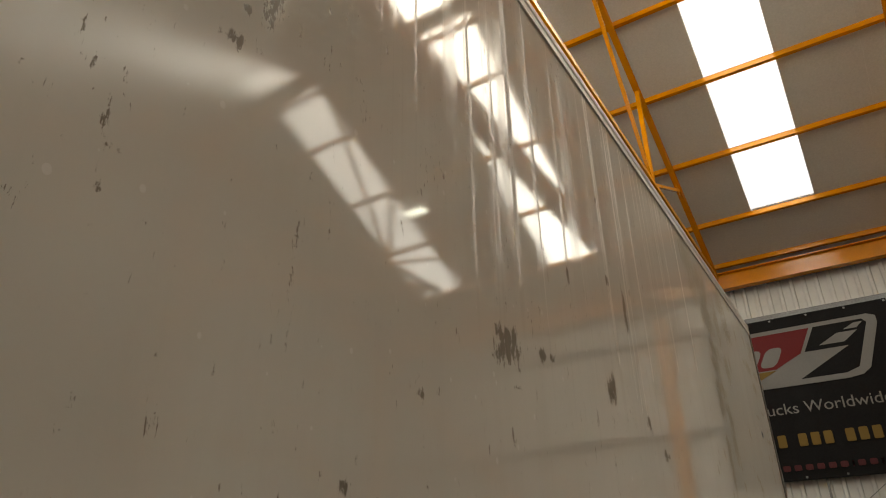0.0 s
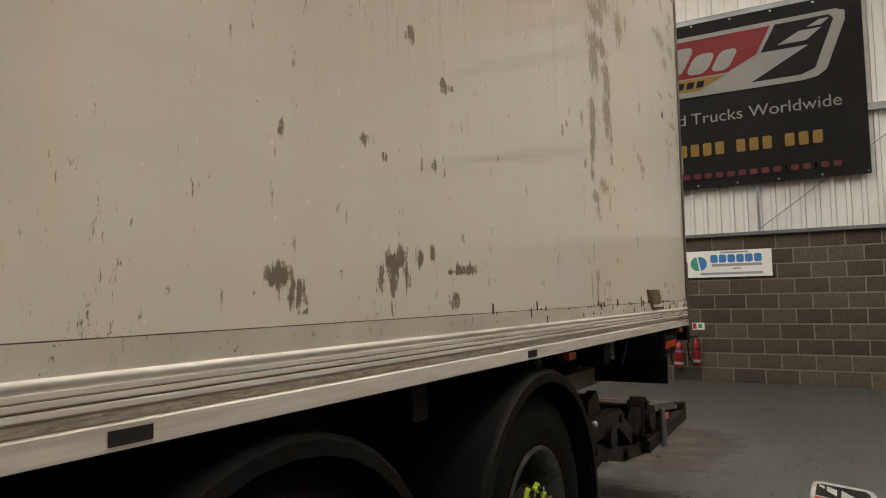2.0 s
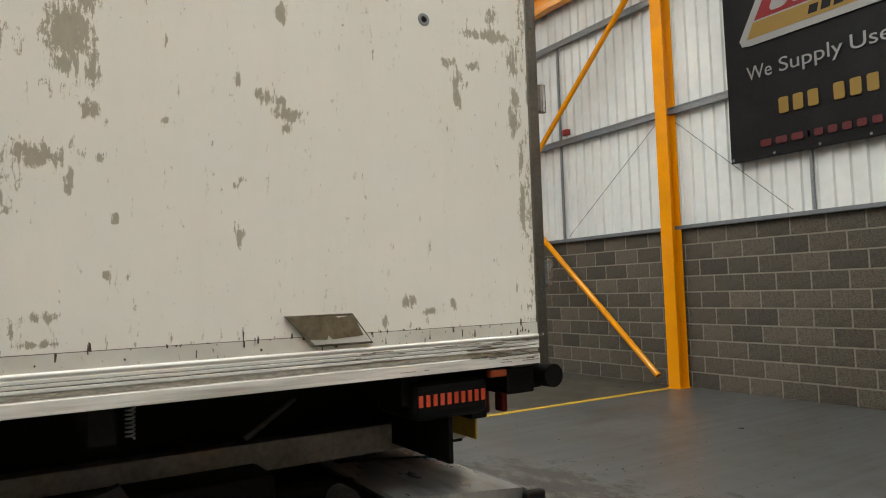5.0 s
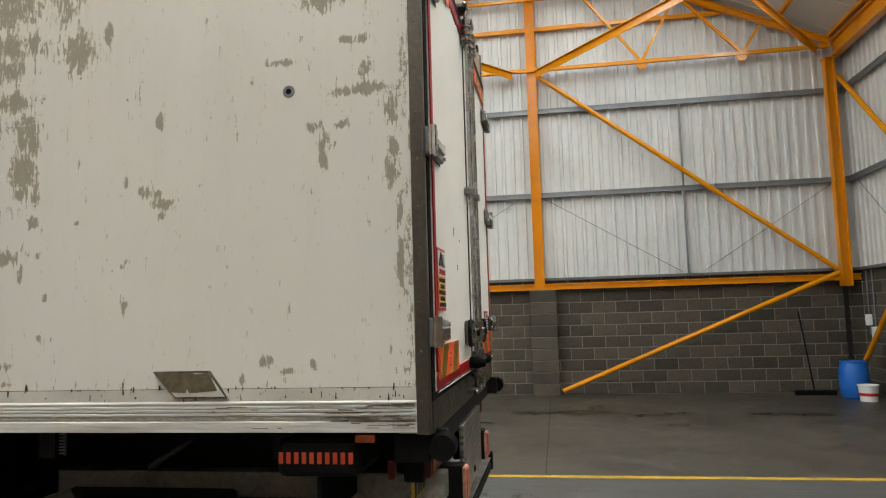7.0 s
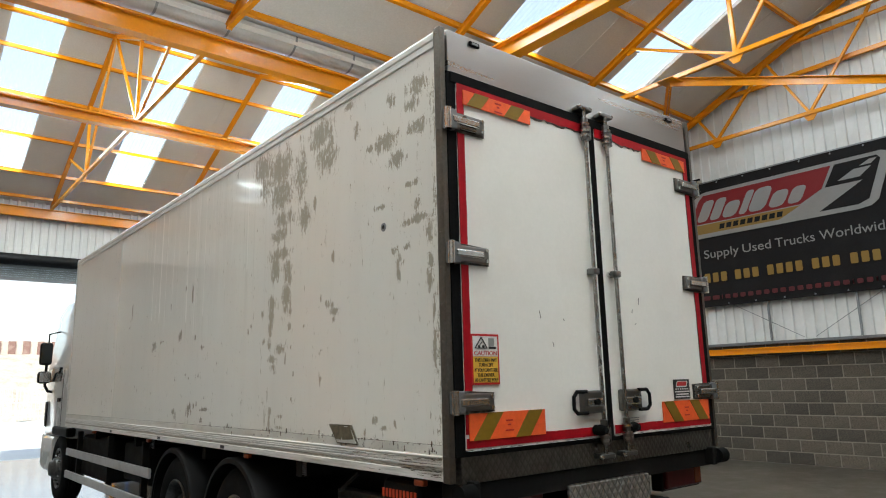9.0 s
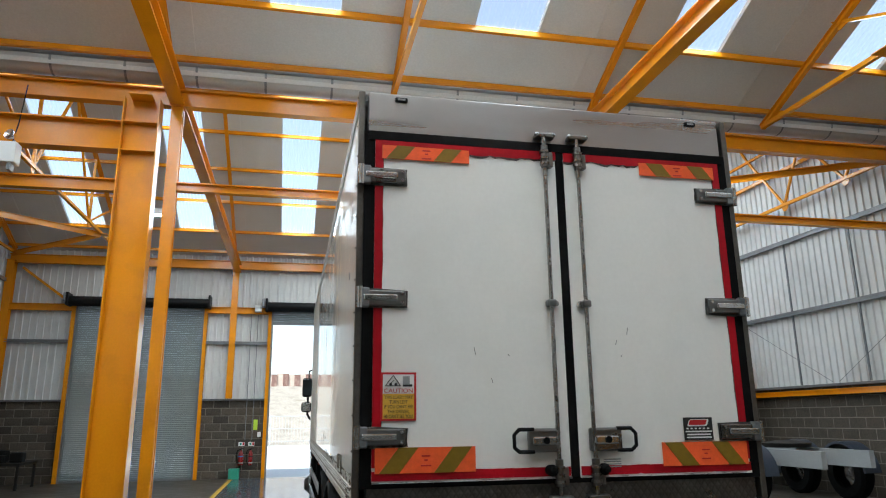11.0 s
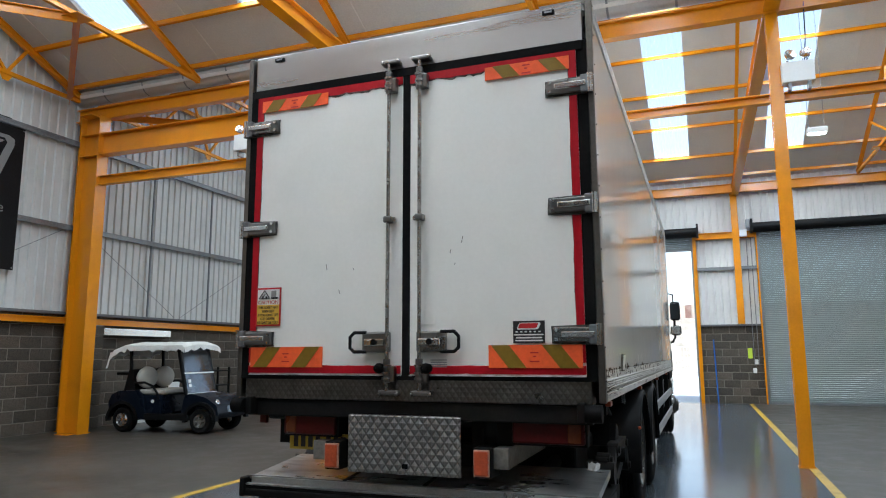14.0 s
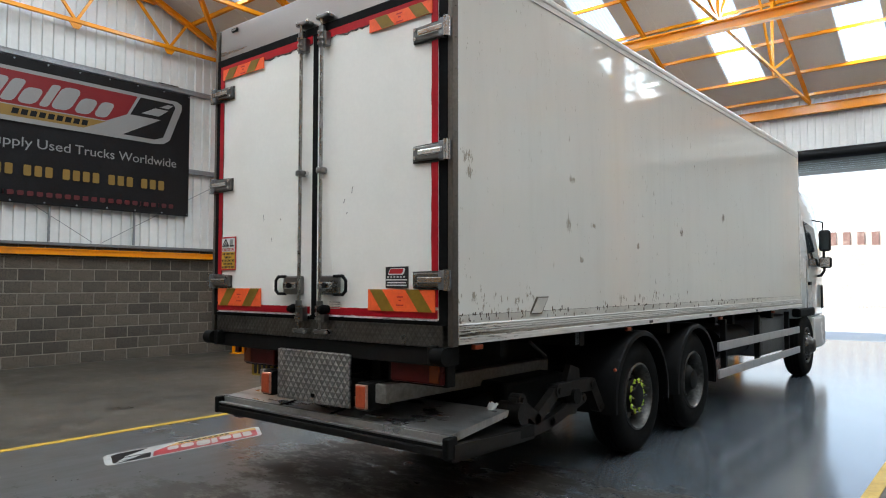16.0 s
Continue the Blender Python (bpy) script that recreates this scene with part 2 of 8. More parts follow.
def painted_floor():
    m, nt, b = shader("grey_epoxy_floor_paint")
    v = where(nt, True)
    big, mid, fine = grain(nt, v, 0.35, 6), grain(nt, v, 2.2, 7, None, 0.7), grain(nt, v, 45, 3)
    tracks = grain(nt, v, 1.0, 7, (9.0, 0.22, 1), 0.75)
    c = blend(nt, ramp(nt, big, 0.3, 0.7), (0.066, 0.078, 0.092), (0.092, 0.106, 0.122))
    c = blend(nt, calc(nt, "MULTIPLY", ramp(nt, tracks, 0.5, 0.66), 0.55), c, (0.04, 0.039, 0.037))
    c = blend(nt, calc(nt, "MULTIPLY", ramp(nt, mid, 0.62, 0.72), 0.5), c, (0.06, 0.054, 0.047))
    grey = ramp(nt, calc(nt, "MULTIPLY", calc(nt, "ADD", calc(nt, "SUBTRACT", nt_y(nt, v), mid), 6.0), 0.1), 0.50, 0.72, (1, 1, 1, 1), (0, 0, 0, 1))
    c = blend(nt, calc(nt, "MULTIPLY", grey, 0.65), c, (0.068, 0.061, 0.053))
    zone = ramp(nt, calc(nt, "MULTIPLY", calc(nt, "ADD", nt_y(nt, v), 6.0), 0.1), 0.70, 0.95, (1, 1, 1, 1), (0.15, 0.15, 0.15, 1))
    smear = grain(nt, v, 1.6, 9, (1.0, 0.55, 1), 0.78)
    c = blend(nt, calc(nt, "MULTIPLY", calc(nt, "MULTIPLY", ramp(nt, smear, 0.48, 0.62), zone), 0.75), c, (0.045, 0.037, 0.029))
    stain = None
    for sx, sy, rx, ry in ((-0.85, -1.55, 0.8, 1.05), (-0.6, -0.8, 1.1, 0.9), (0.35, -1.0, 1.6, 1.3), (0.9, 1.2, 0.6, 0.9), (1.3, -0.2, 1.3, 0.9), (1.9, 0.9, 0.9, 1.2), (-0.5, 0.8, 1.3, 1.2), (0.2, 0.4, 1.3, 1.1)):
        mp = nt.nodes.new("ShaderNodeMapping")
        mp.vector_type = "TEXTURE"
        mp.inputs["Location"].default_value, mp.inputs["Scale"].default_value = (sx, sy, 0), (rx, ry, 1)
        nt.links.new(v, mp.inputs["Vector"])
        g = nt.nodes.new("ShaderNodeTexGradient")
        g.gradient_type = "SPHERICAL"
        nt.links.new(mp.outputs[0], g.inputs[0])
        stain = g.outputs["Fac"] if stain is None else calc(nt, "MAXIMUM", stain, g.outputs["Fac"])
    streak = grain(nt, v, 3.4, 11, (0.8, 1.5, 1), 0.74)
    core = calc(nt, "MINIMUM", stain, 0.46)
    mask = calc(nt, "MULTIPLY", ramp(nt, calc(nt, "ADD", calc(nt, "MULTIPLY", core, 0.5), streak), 0.618, 0.745), 0.88)
    pale = calc(nt, "MULTIPLY", ramp(nt, calc(nt, "ADD", calc(nt, "MULTIPLY", stain, 0.62), calc(nt, "MULTIPLY", streak, 1.0)), 0.66, 0.86), 0.75)
    c = blend(nt, pale, c, (0.082, 0.066, 0.046))
    c = blend(nt, mask, c, (0.021, 0.0155, 0.011))
    nt.links.new(c, b.inputs["Base Color"])
    r = calc(nt, "ADD", calc(nt, "MULTIPLY", mid, 0.14), 0.075)
    # the paint is duller where feet and the lift have scoured it behind the lorry
    dull = ramp(nt, calc(nt, "MULTIPLY", calc(nt, "ADD", nt_y(nt, v), 6.0), 0.1), 0.55, 0.78, (1, 1, 1, 1), (0, 0, 0, 1))
    r = calc(nt, "ADD", r, calc(nt, "MULTIPLY", dull, calc(nt, "ADD", calc(nt, "MULTIPLY", tracks, 0.2), 0.12)))
    r = calc(nt, "ADD", r, calc(nt, "MULTIPLY", mask, 0.35))
    nt.links.new(r, b.inputs["Roughness"])
    b.inputs["Specular IOR Level"].default_value = 0.7
    relief(nt, b, calc(nt, "ADD", fine, calc(nt, "MULTIPLY", mid, 1.0)), 0.04, 0.003)
    return m


def bare_floor():
    m, nt, b = shader("worn_concrete_floor")
    v = where(nt, True)
    big, mid, fine = grain(nt, v, 0.5, 6), grain(nt, v, 2.4, 8, None, 0.72), grain(nt, v, 60, 3)
    c = blend(nt, ramp(nt, big, 0.3, 0.7), (0.028, 0.023, 0.0175), (0.064, 0.054, 0.042))
    c = blend(nt, calc(nt, "MULTIPLY", ramp(nt, mid, 0.5, 0.66), 0.7), c, (0.088, 0.075, 0.058))
    c = blend(nt, calc(nt, "MULTIPLY", ramp(nt, grain(nt, v, 1.1, 6, (1, 1.6, 1)), 0.64, 0.72), 0.75), c, (0.035, 0.029, 0.023))
    spot = None
    for sx, sy, rx, ry in ((7.46, -0.9, 0.5, 0.75), (7.45, -0.18, 0.4, 0.55), (8.1, -1.05, 0.4, 0.4), (7.1, -1.85, 0.22, 0.42), (7.35, -2.35, 0.2, 0.4), (7.2, -3.7, 0.3, 0.5), (7.15, -4.25, 0.34, 0.5), (5.3, -4.88, 0.2, 0.3), (6.4, 0.6, 0.25, 0.3), (-5.2, -2.2, 0.3, 0.3), (-4.6, 0.8, 0.2, 0.25)):
        mp = nt.nodes.new("ShaderNodeMapping")
        mp.vector_type = "TEXTURE"
        mp.inputs["Location"].default_value, mp.inputs["Scale"].default_value = (sx, sy, 0), (rx, ry, 1)
        nt.links.new(v, mp.inputs["Vector"])
        g = nt.nodes.new("ShaderNodeTexGradient")
        g.gradient_type = "SPHERICAL"
        nt.links.new(mp.outputs[0], g.inputs[0])
        spot = g.outputs["Fac"] if spot is None else calc(nt, "MAXIMUM", spot, g.outputs["Fac"])
    spot = ramp(nt, calc(nt, "ADD", calc(nt, "MULTIPLY", spot, 0.6), calc(nt, "MULTIPLY", mid, 0.5)), 0.42, 0.46)
    c = blend(nt, calc(nt, "MULTIPLY", spot, 0.85), c, (0.02, 0.017, 0.014))
    nt.links.new(c, b.inputs["Base Color"])
    nt.links.new(calc(nt, "SUBTRACT", calc(nt, "ADD", calc(nt, "MULTIPLY", mid, 0.5), 0.2), calc(nt, "MULTIPLY", spot, 0.15), True), b.inputs["Roughness"])
    relief(nt, b, calc(nt, "ADD", fine, mid), 0.12, 0.004)
    return m


FLOORPAINT, FLOORBARE = painted_floor(), bare_floor()


# white glass-fibre side panel; the mesh carries how worn it is ("wear", 0 to 1)
def panel_paint(name, base, speckle, drips):
    m, nt, b = shader(name)
    v = where(nt, True)
    at = nt.nodes.new("ShaderNodeAttribute")
    at.attribute_name = "wear"
    big, fine = grain(nt, v, 0.7, 5), grain(nt, v, 55, 3)
    drip = grain(nt, v, 15.0, 8, (1, 1.0, 0.2), 0.72)
    scuff = grain(nt, v, 70, 8, (1, 1.0, 0.22), 0.78)
    flake = grain(nt, v, 30, 6, (1, 1.0, 0.8), 0.8)
    sep = nt.nodes.new("ShaderNodeSeparateXYZ")
    nt.links.new(v, sep.inputs[0])
    along = calc(nt, "MULTIPLY", sep.outputs[1], 0.1)
    c = blend(nt, ramp(nt, big, 0.3, 0.75), base, [x * 0.94 for x in base])
    c = blend(nt, calc(nt, "MULTIPLY", ramp(nt, grain(nt, v, 4.0, 7, (1, 1, 0.12), 0.7), 0.5, 0.75), 0.10), c, (0.45, 0.41, 0.32))
    # peeled film: crisp, brushed up and down
    ragged = calc(nt, "ADD", calc(nt, "MULTIPLY", calc(nt, "SUBTRACT", drip, 0.5), 1.9), calc(nt, "ADD", calc(nt, "MULTIPLY", calc(nt, "SUBTRACT", scuff, 0.5), 3.0), calc(nt, "MULTIPLY", calc(nt, "SUBTRACT", flake, 0.5), 1.7)))
    peel = ramp(nt, calc(nt, "ADD", ragged, calc(nt, "MULTIPLY", at.outputs["Fac"], 1.0)), 0.52 - speckle, 0.55 - speckle)
    # run-off from the roof edge: dulls the gloss in upright lines and leaves little colour
    reach = ramp(nt, calc(nt, "MULTIPLY", calc(nt, "ADD", sep.outputs[2], calc(nt, "MULTIPLY", calc(nt, "SUBTRACT", grain(nt, v, 3.0, 3, (1, 1, 0.02)), 0.5), 1.6)), 0.25), 0.50, 0.62)
    line = ramp(nt, grain(nt, v, 26, 5, (1, 1.0, 0.006), 0.65), 0.55, 0.60)
    film = ramp(nt, grain(nt, v, 8, 6, (1, 1.0, 0.02), 0.72), 0.50, 0.56)
    back = ramp(nt, along, 0.51, 0.56, (1, 1, 1, 1), (0, 0, 0, 1))
    reach = calc(nt, "MULTIPLY", calc(nt, "MULTIPLY", calc(nt, "MULTIPLY", reach, drips), back), ramp(nt, along, 0.20, 0.30, (0.05, 0.05, 0.05, 1)))
    line, film = calc(nt, "MULTIPLY", line, reach), calc(nt, "MULTIPLY", film, reach)
    c = blend(nt, calc(nt, "MULTIPLY", film, 0.05), c, (0.30, 0.26, 0.19))
    c = blend(nt, calc(nt, "MULTIPLY", line, 0.20), c, (0.16, 0.125, 0.085))
    pale, deep = blend(nt, scuff, (0.19, 0.155, 0.10), (0.44, 0.40, 0.31)), blend(nt, scuff, (0.05, 0.036, 0.018), (0.20, 0.15, 0.085))
    c = blend(nt, calc(nt, "MULTIPLY", peel, 0.9), c, blend(nt, ramp(nt, along, 0.22, 0.34), pale, deep))
    # pale flecks of old paint
    spot = nnode(nt, "ShaderNodeTexVoronoi", Scale=7.0)
    spot.voronoi_dimensions = "2D"
    flat = nt.nodes.new("ShaderNodeCombineXYZ")
    nt.links.new(calc(nt, "MULTIPLY", sep.outputs[1], 1.3), flat.inputs[0])
    nt.links.new(sep.outputs[2], flat.inputs[1])
    nt.links.new(flat.outputs[0], spot.inputs["Vector"])
    pick = nt.nodes.new("ShaderNodeSeparateColor")
    nt.links.new(spot.outputs["Color"], pick.inputs[0])
    size = calc(nt, "MULTIPLY", calc(nt, "SUBTRACT", pick.outputs[0], 0.35, True), 0.085)
    dots = calc(nt, "MULTIPLY", calc(nt, "LESS_THAN", spot.outputs["Distance"], size), calc(nt, "MULTIPLY", ramp(nt, along, 0.30, 0.42), drips))
    c = blend(nt, calc(nt, "MULTIPLY", dots, 0.8), c, (0.93, 0.92, 0.88))
    nt.links.new(c, b.inputs["Base Color"])
    rough = calc(nt, "ADD", calc(nt, "MULTIPLY", big, 0.05), 0.02)
    dull = calc(nt, "ADD", calc(nt, "MULTIPLY", film, 0.07), calc(nt, "MULTIPLY", line, 0.34))
    # extra roughness from y = 5.6 on, blurring the rooflights' reflection there
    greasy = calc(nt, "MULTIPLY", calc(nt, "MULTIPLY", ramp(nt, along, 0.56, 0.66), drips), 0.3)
    rear = calc(nt, "MULTIPLY", calc(nt, "MULTIPLY", ramp(nt, along, 0.10, 0.28, (1, 1, 1, 1), (0, 0, 0, 1)), drips), 0.16)
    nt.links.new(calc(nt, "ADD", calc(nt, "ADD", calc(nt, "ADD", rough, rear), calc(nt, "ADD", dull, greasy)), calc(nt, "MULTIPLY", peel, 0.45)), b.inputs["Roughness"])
    if drips > 0.5:      # the film over the middle of the side has kept its polish
        nt.links.new(ramp(nt, along, 0.28, 0.42, (0.42,) * 3 + (1,), (1, 1, 1, 1)), b.inputs["Specular IOR Level"])
    else:
        b.inputs["Specular IOR Level"].default_value = 0.32
    relief(nt, b, calc(nt, "ADD", calc(nt, "MULTIPLY", fine, 0.12), calc(nt, "ADD", calc(nt, "MULTIPLY", peel, -0.8), calc(nt, "MULTIPLY", big, 2.0))), 0.06, 0.003)
    return m


# riveted foot strip: chips, cracks running up and down, brown grime
def kick_paint():
    m, nt, b = shader("grimy_kick_strip")
    v = where(nt, True)
    big, crack, chip = grain(nt, v, 3, 5), grain(nt, v, 55, 6, (1, 1.0, 0.35), 0.75), grain(nt, v, 45, 6, None, 0.7)
    c = blend(nt, ramp(nt, big, 0.35, 0.7), (0.66, 0.645, 0.585), (0.52, 0.50, 0.44))
    c = blend(nt, calc(nt, "MULTIPLY", ramp(nt, crack, 0.63, 0.67), 0.75), c, (0.13, 0.10, 0.065))
    c = blend(nt, calc(nt, "MULTIPLY", ramp(nt, chip, 0.64, 0.67), 0.85), c, (0.06, 0.048, 0.032))
    nt.links.new(c, b.inputs["Base Color"])
    b.inputs["Roughness"].default_value = 0.42
    relief(nt, b, chip, 0.15, 0.003)
    return m


KICK = kick_paint()
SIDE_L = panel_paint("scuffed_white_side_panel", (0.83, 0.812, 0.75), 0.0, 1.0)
SIDE_R = panel_paint("clean_white_side_panel", (0.85, 0.835, 0.775), -0.05, 0.12)


def chequer(name, col, wide, high, relief_depth, groove=0.7):
    """Raised lozenge tread; wide, high: the pitch of the lozenges."""
    m, nt, b = shader(name)
    v = where(nt)
    sep = nt.nodes.new("ShaderNodeSeparateXYZ")
    nt.links.new(v, sep.inputs[0])
    u, w = calc(nt, "MULTIPLY", sep.outputs[0], 1 / wide), calc(nt, "MULTIPLY", sep.outputs[2], 1 / high)
    h = calc(nt, "MINIMUM", calc(nt, "PINGPONG", calc(nt, "ADD", u, w), 0.5), calc(nt, "PINGPONG", calc(nt, "SUBTRACT", u, w), 0.5))
    dirt, fine = grain(nt, v, 6, 6), grain(nt, v, 60, 4)
    c = blend(nt, ramp(nt, dirt, 0.4, 0.75), col, [x * 0.55 for x in col])
    c = blend(nt, calc(nt, "MULTIPLY", ramp(nt, h, 0.05, 0.16, (1, 1, 1, 1), (0, 0, 0, 1)), groove), c, [x * 0.3 for x in col])
    c = blend(nt, calc(nt, "MULTIPLY", ramp(nt, fine, 0.52, 0.7), 0.4), c, [x * 0.4 for x in col])
    nt.links.new(c, b.inputs["Base Color"])
    b.inputs["Metallic"].default_value = 0.85
    nt.links.new(calc(nt, "ADD", calc(nt, "MULTIPLY", dirt, 0.35), 0.16), b.inputs["Roughness"])
    relief(nt, b, h, 1.0, relief_depth)
    return m


CHEQUER = chequer("bright_chequer_plate", (0.50, 0.49, 0.47), 0.057, 0.074, 0.016)
CHEQUERDARK = chequer("dirty_chequer_plate", (0.15, 0.14, 0.125), 0.045, 0.06, 0.005, 0.3)


# ---------- mesh helpers ----------
def thing(name, label, category, group="", kind="", at=None):
    ob = new(name)
    if at is not None:
        ob.matrix_basis = at
    return tagged(ob, label, category, group, kind)


def part(name, bm, mat, parent=None, label="", smooth=False):
    me = bpy.data.meshes.new(name)
    bmesh.ops.recalc_face_normals(bm, faces=bm.faces[:])
    bm.to_mesh(me)
    bm.free()
    me.materials.append(mat)
    if smooth:
        for p in me.polygons:
            p.use_smooth = True
        me.set_sharp_from_angle(angle=radians(38))
    ob = new(name, me)
    if parent is not None:
        ob.parent = parent
    if label:
        ob["label"] = label
    return ob


def solo(name, bm, mat, label, category, group="", kind="", smooth=False):
    return tagged(part(name, bm, mat, None, "", smooth), label, category, group, kind)


def B():
    return bmesh.new()


def box(bm, x0, x1, y0, y1, z0, z1, r=0.0, seg=2):
    res = bmesh.ops.create_cube(bm, size=1.0, matrix=Matrix.Translation(((x0 + x1) / 2, (y0 + y1) / 2, (z0 + z1) / 2)) @ Matrix.Diagonal((abs(x1 - x0), abs(y1 - y0), abs(z1 - z0), 1)))
    if r:
        es = {e for v in res["verts"] for e in v.link_edges}
        bmesh.ops.bevel(bm, geom=list(es), offset=r, segments=seg, profile=0.5, affect="EDGES")
    return bm


def bar(bm, p, q, w, h, up=(0, 0, 1)):
    """A straight bar of section w by h from p to q."""
    p, q = Vector(p), Vector(q)
    d = (q - p).normalized()
    side = d.cross(Vector(up))
    if side.length < 1e-4:
        side = d.cross(Vector((1, 0, 0)))
    side.normalize()
    top = side.cross(d)
    vs = [bm.verts.new(o + side * (a * w / 2) + top * (b * h / 2)) for o in (p, q) for a, b in ((-1, -1), (1, -1), (1, 1), (-1, 1))]
    for f in ((0, 1, 2, 3), (7, 6, 5, 4), (0, 4, 5, 1), (1, 5, 6, 2), (2, 6, 7, 3), (3, 7, 4, 0)):
        bm.faces.new([vs[i] for i in f])
    return bm


def tube(bm, p, q, r, n=10, r2=None):
    p, q = Vector(p), Vector(q)
    d = q - p
    m = Matrix.Translation((p + q) / 2) @ d.to_track_quat("Z", "Y").to_matrix().to_4x4()
    bmesh.ops.create_cone(bm, cap_ends=True, segments=n, radius1=r, radius2=r if r2 is None else r2, depth=d.length, matrix=m)
    return bm


def pipe(bm, pts, r, n=8):
    for a, b in zip(pts[:-1], pts[1:]):
        tube(bm, a, b, r, n)
    for a in pts[1:-1]:
        bmesh.ops.create_uvsphere(bm, u_segments=n, v_segments=6, radius=r * 1.02, matrix=Matrix.Translation(a))
    return bm


def sweep(bm, pts, r, n=6):
    """One continuous round bar along the points."""
    pts = [Vector(p) for p in pts]
    rings = []
    for i, p in enumerate(pts):
        d = (pts[min(i + 1, len(pts) - 1)] - pts[max(i - 1, 0)]).normalized()
        side = d.cross(Vector((0.31, 0.17, 0.93))).normalized()
        up = side.cross(d)
        rings.append([bm.verts.new(p + side * (r * math.cos(6.2832 * k / n)) + up * (r * math.sin(6.2832 * k / n))) for k in range(n)])
    for a, b in zip(rings[:-1], rings[1:]):
        for k in range(n):
            bm.faces.new((a[k], a[(k + 1) % n], b[(k + 1) % n], b[k]))
    bm.faces.new(rings[0][::-1])
    bm.faces.new(rings[-1])
    return bm


def ibeam(bm, p, q, depth, width, tf=0.018, tw=0.012, up=(0, 0, 1)):
    p, q = Vector(p), Vector(q)
    d = (q - p).normalized()
    side = d.cross(Vector(up))
    side = side.normalized() if side.length > 1e-4 else Vector((1, 0, 0))
    top = side.cross(d)
    o = top * (depth - tf) / 2
    bar(bm, p + o, q + o, width, tf, top)
    bar(bm, p - o, q - o, width, tf, top)
    bar(bm, p, q, tw, depth - 2 * tf, top)
    return bm


def lathe(bm, profile, m, n=28):
    """Turn (radius, height) pairs round the z axis of m."""
    rings = []
    for r, h in profile:
        rings.append([bm.verts.new(m @ Vector((r * math.cos(a), r * math.sin(a), h))) for a in (2 * math.pi * k / n for k in range(n))])
    for a, b in zip(rings[:-1], rings[1:]):
        for k in range(n):
            bm.faces.new((a[k], a[(k + 1) % n], b[(k + 1) % n], b[k]))
    return bm


def prism(bm, poly, m, depth):
    """A flat outline in the xy plane of m, made depth thick along its z."""
    lo = [bm.verts.new(m @ Vector((x, y, 0))) for x, y in poly]
    hi = [bm.verts.new(m @ Vector((x, y, depth))) for x, y in poly]
    bm.faces.new(lo[::-1])
    bm.faces.new(hi)
    for k in range(len(poly)):
        j = (k + 1) % len(poly)
        bm.faces.new((lo[k], lo[j], hi[j], hi[k]))
    return bm


def round_rect(w, h, r, n=5, x=0.0, y=0.0):
    pts = []
    for cx, cy, a0 in ((w / 2 - r, h / 2 - r, 0), (-w / 2 + r, h / 2 - r, 90), (-w / 2 + r, -h / 2 + r, 180), (w / 2 - r, -h / 2 + r, 270)):
        for k in range(n + 1):
            a = radians(a0 + 90 * k / n)
            pts.append((x + cx + r * math.cos(a), y + cy + r * math.sin(a)))
    return pts


def words(name, text, size, m, mat, parent, label="", fit_width=None):
    """Built-in font lettering, as a thin mesh in the xy plane of m, centred."""
    cu = bpy.data.curves.new(name, "FONT")
    cu.body, cu.size, cu.extrude, cu.align_x, cu.align_y = text, size, 0.001, "CENTER", "CENTER"
    tmp = bpy.data.objects.new(name, cu)
    me = bpy.data.meshes.new_from_object(tmp)
    bpy.data.objects.remove(tmp)
    if fit_width:
        wide = max(v.co.x for v in me.vertices) - min(v.co.x for v in me.vertices)
        me.transform(Matrix.Diagonal((fit_width / wide, 1, 1, 1)))
    me.transform(m)
    me.materials.append(mat)
    ob = new(name, me)
    ob.parent = parent
    if label:
        ob["label"] = label
    return ob

# ---------- the hall ----------
floor = solo("floor", box(B(), XL - 0.2, XR + 0.2, YR - 0.2, YF + 0.2, -0.15, 0.0), FLOORBARE, "worn bare concrete hall floor with oil spots", "floor", kind="structure")
for y in (-0.38, 5.9, 12.0):
    solo("floor_joint", box(B(), 3.2, XR - 0.05, y - 0.006, y + 0.006, -0.01, 0.0015), RUSTY, "dark saw-cut joint in the concrete floor", "floor joint", "floor joints", "structure")
solo("painted_floor_strip", box(B(), -3.3, 3.06, YR + 0.005, YF - 0.02, -0.02, 0.004), FLOORPAINT, "glossy grey-blue epoxy floor paint, stained and scuffed", "floor paint", kind="structure")
for x in (-3.27, 3.03):
    solo("yellow_floor_line", box(B(), x - 0.05, x + 0.05, YR + 0.01, YF - 0.1, 0.0, 0.008), YELLOW, "worn yellow painted line on the hall floor", "floor line", "floor lines", "structure")


def cladding(name, parent, p, q, top, base=2.27, inward=1):
    """Trapezoidal sheet along p to q (plan), ribs 0.2 m apart; top(u): height at the share u of the run."""
    p, q = Vector((*p, 0)), Vector((*q, 0))
    run = (q - p).length
    d = (q - p).normalized()
    n = Vector((-d.y, d.x, 0)) * inward
    us, u = [], 0.0
    while u < run:
        for o, k in ((0.0, 0.0), (0.118, 0.0), (0.131, 0.036), (0.182, 0.036)):
            if u + o < run:
                us.append((u + o, k))
        u += 0.195
    us.append((run, 0.0))
    bm = B()
    lo = [bm.verts.new(p + d * s + n * k + Vector((0, 0, base(s) if callable(base) else base))) for s, k in us]
    hi = [bm.verts.new(p + d * s + n * k + Vector((0, 0, top(s)))) for s, k in us]
    for i in range(len(us) - 1):
        bm.faces.new((lo[i], lo[i + 1], hi[i + 1], hi[i]))
    return part(name, bm, LINER, parent, "white ribbed steel liner sheet")


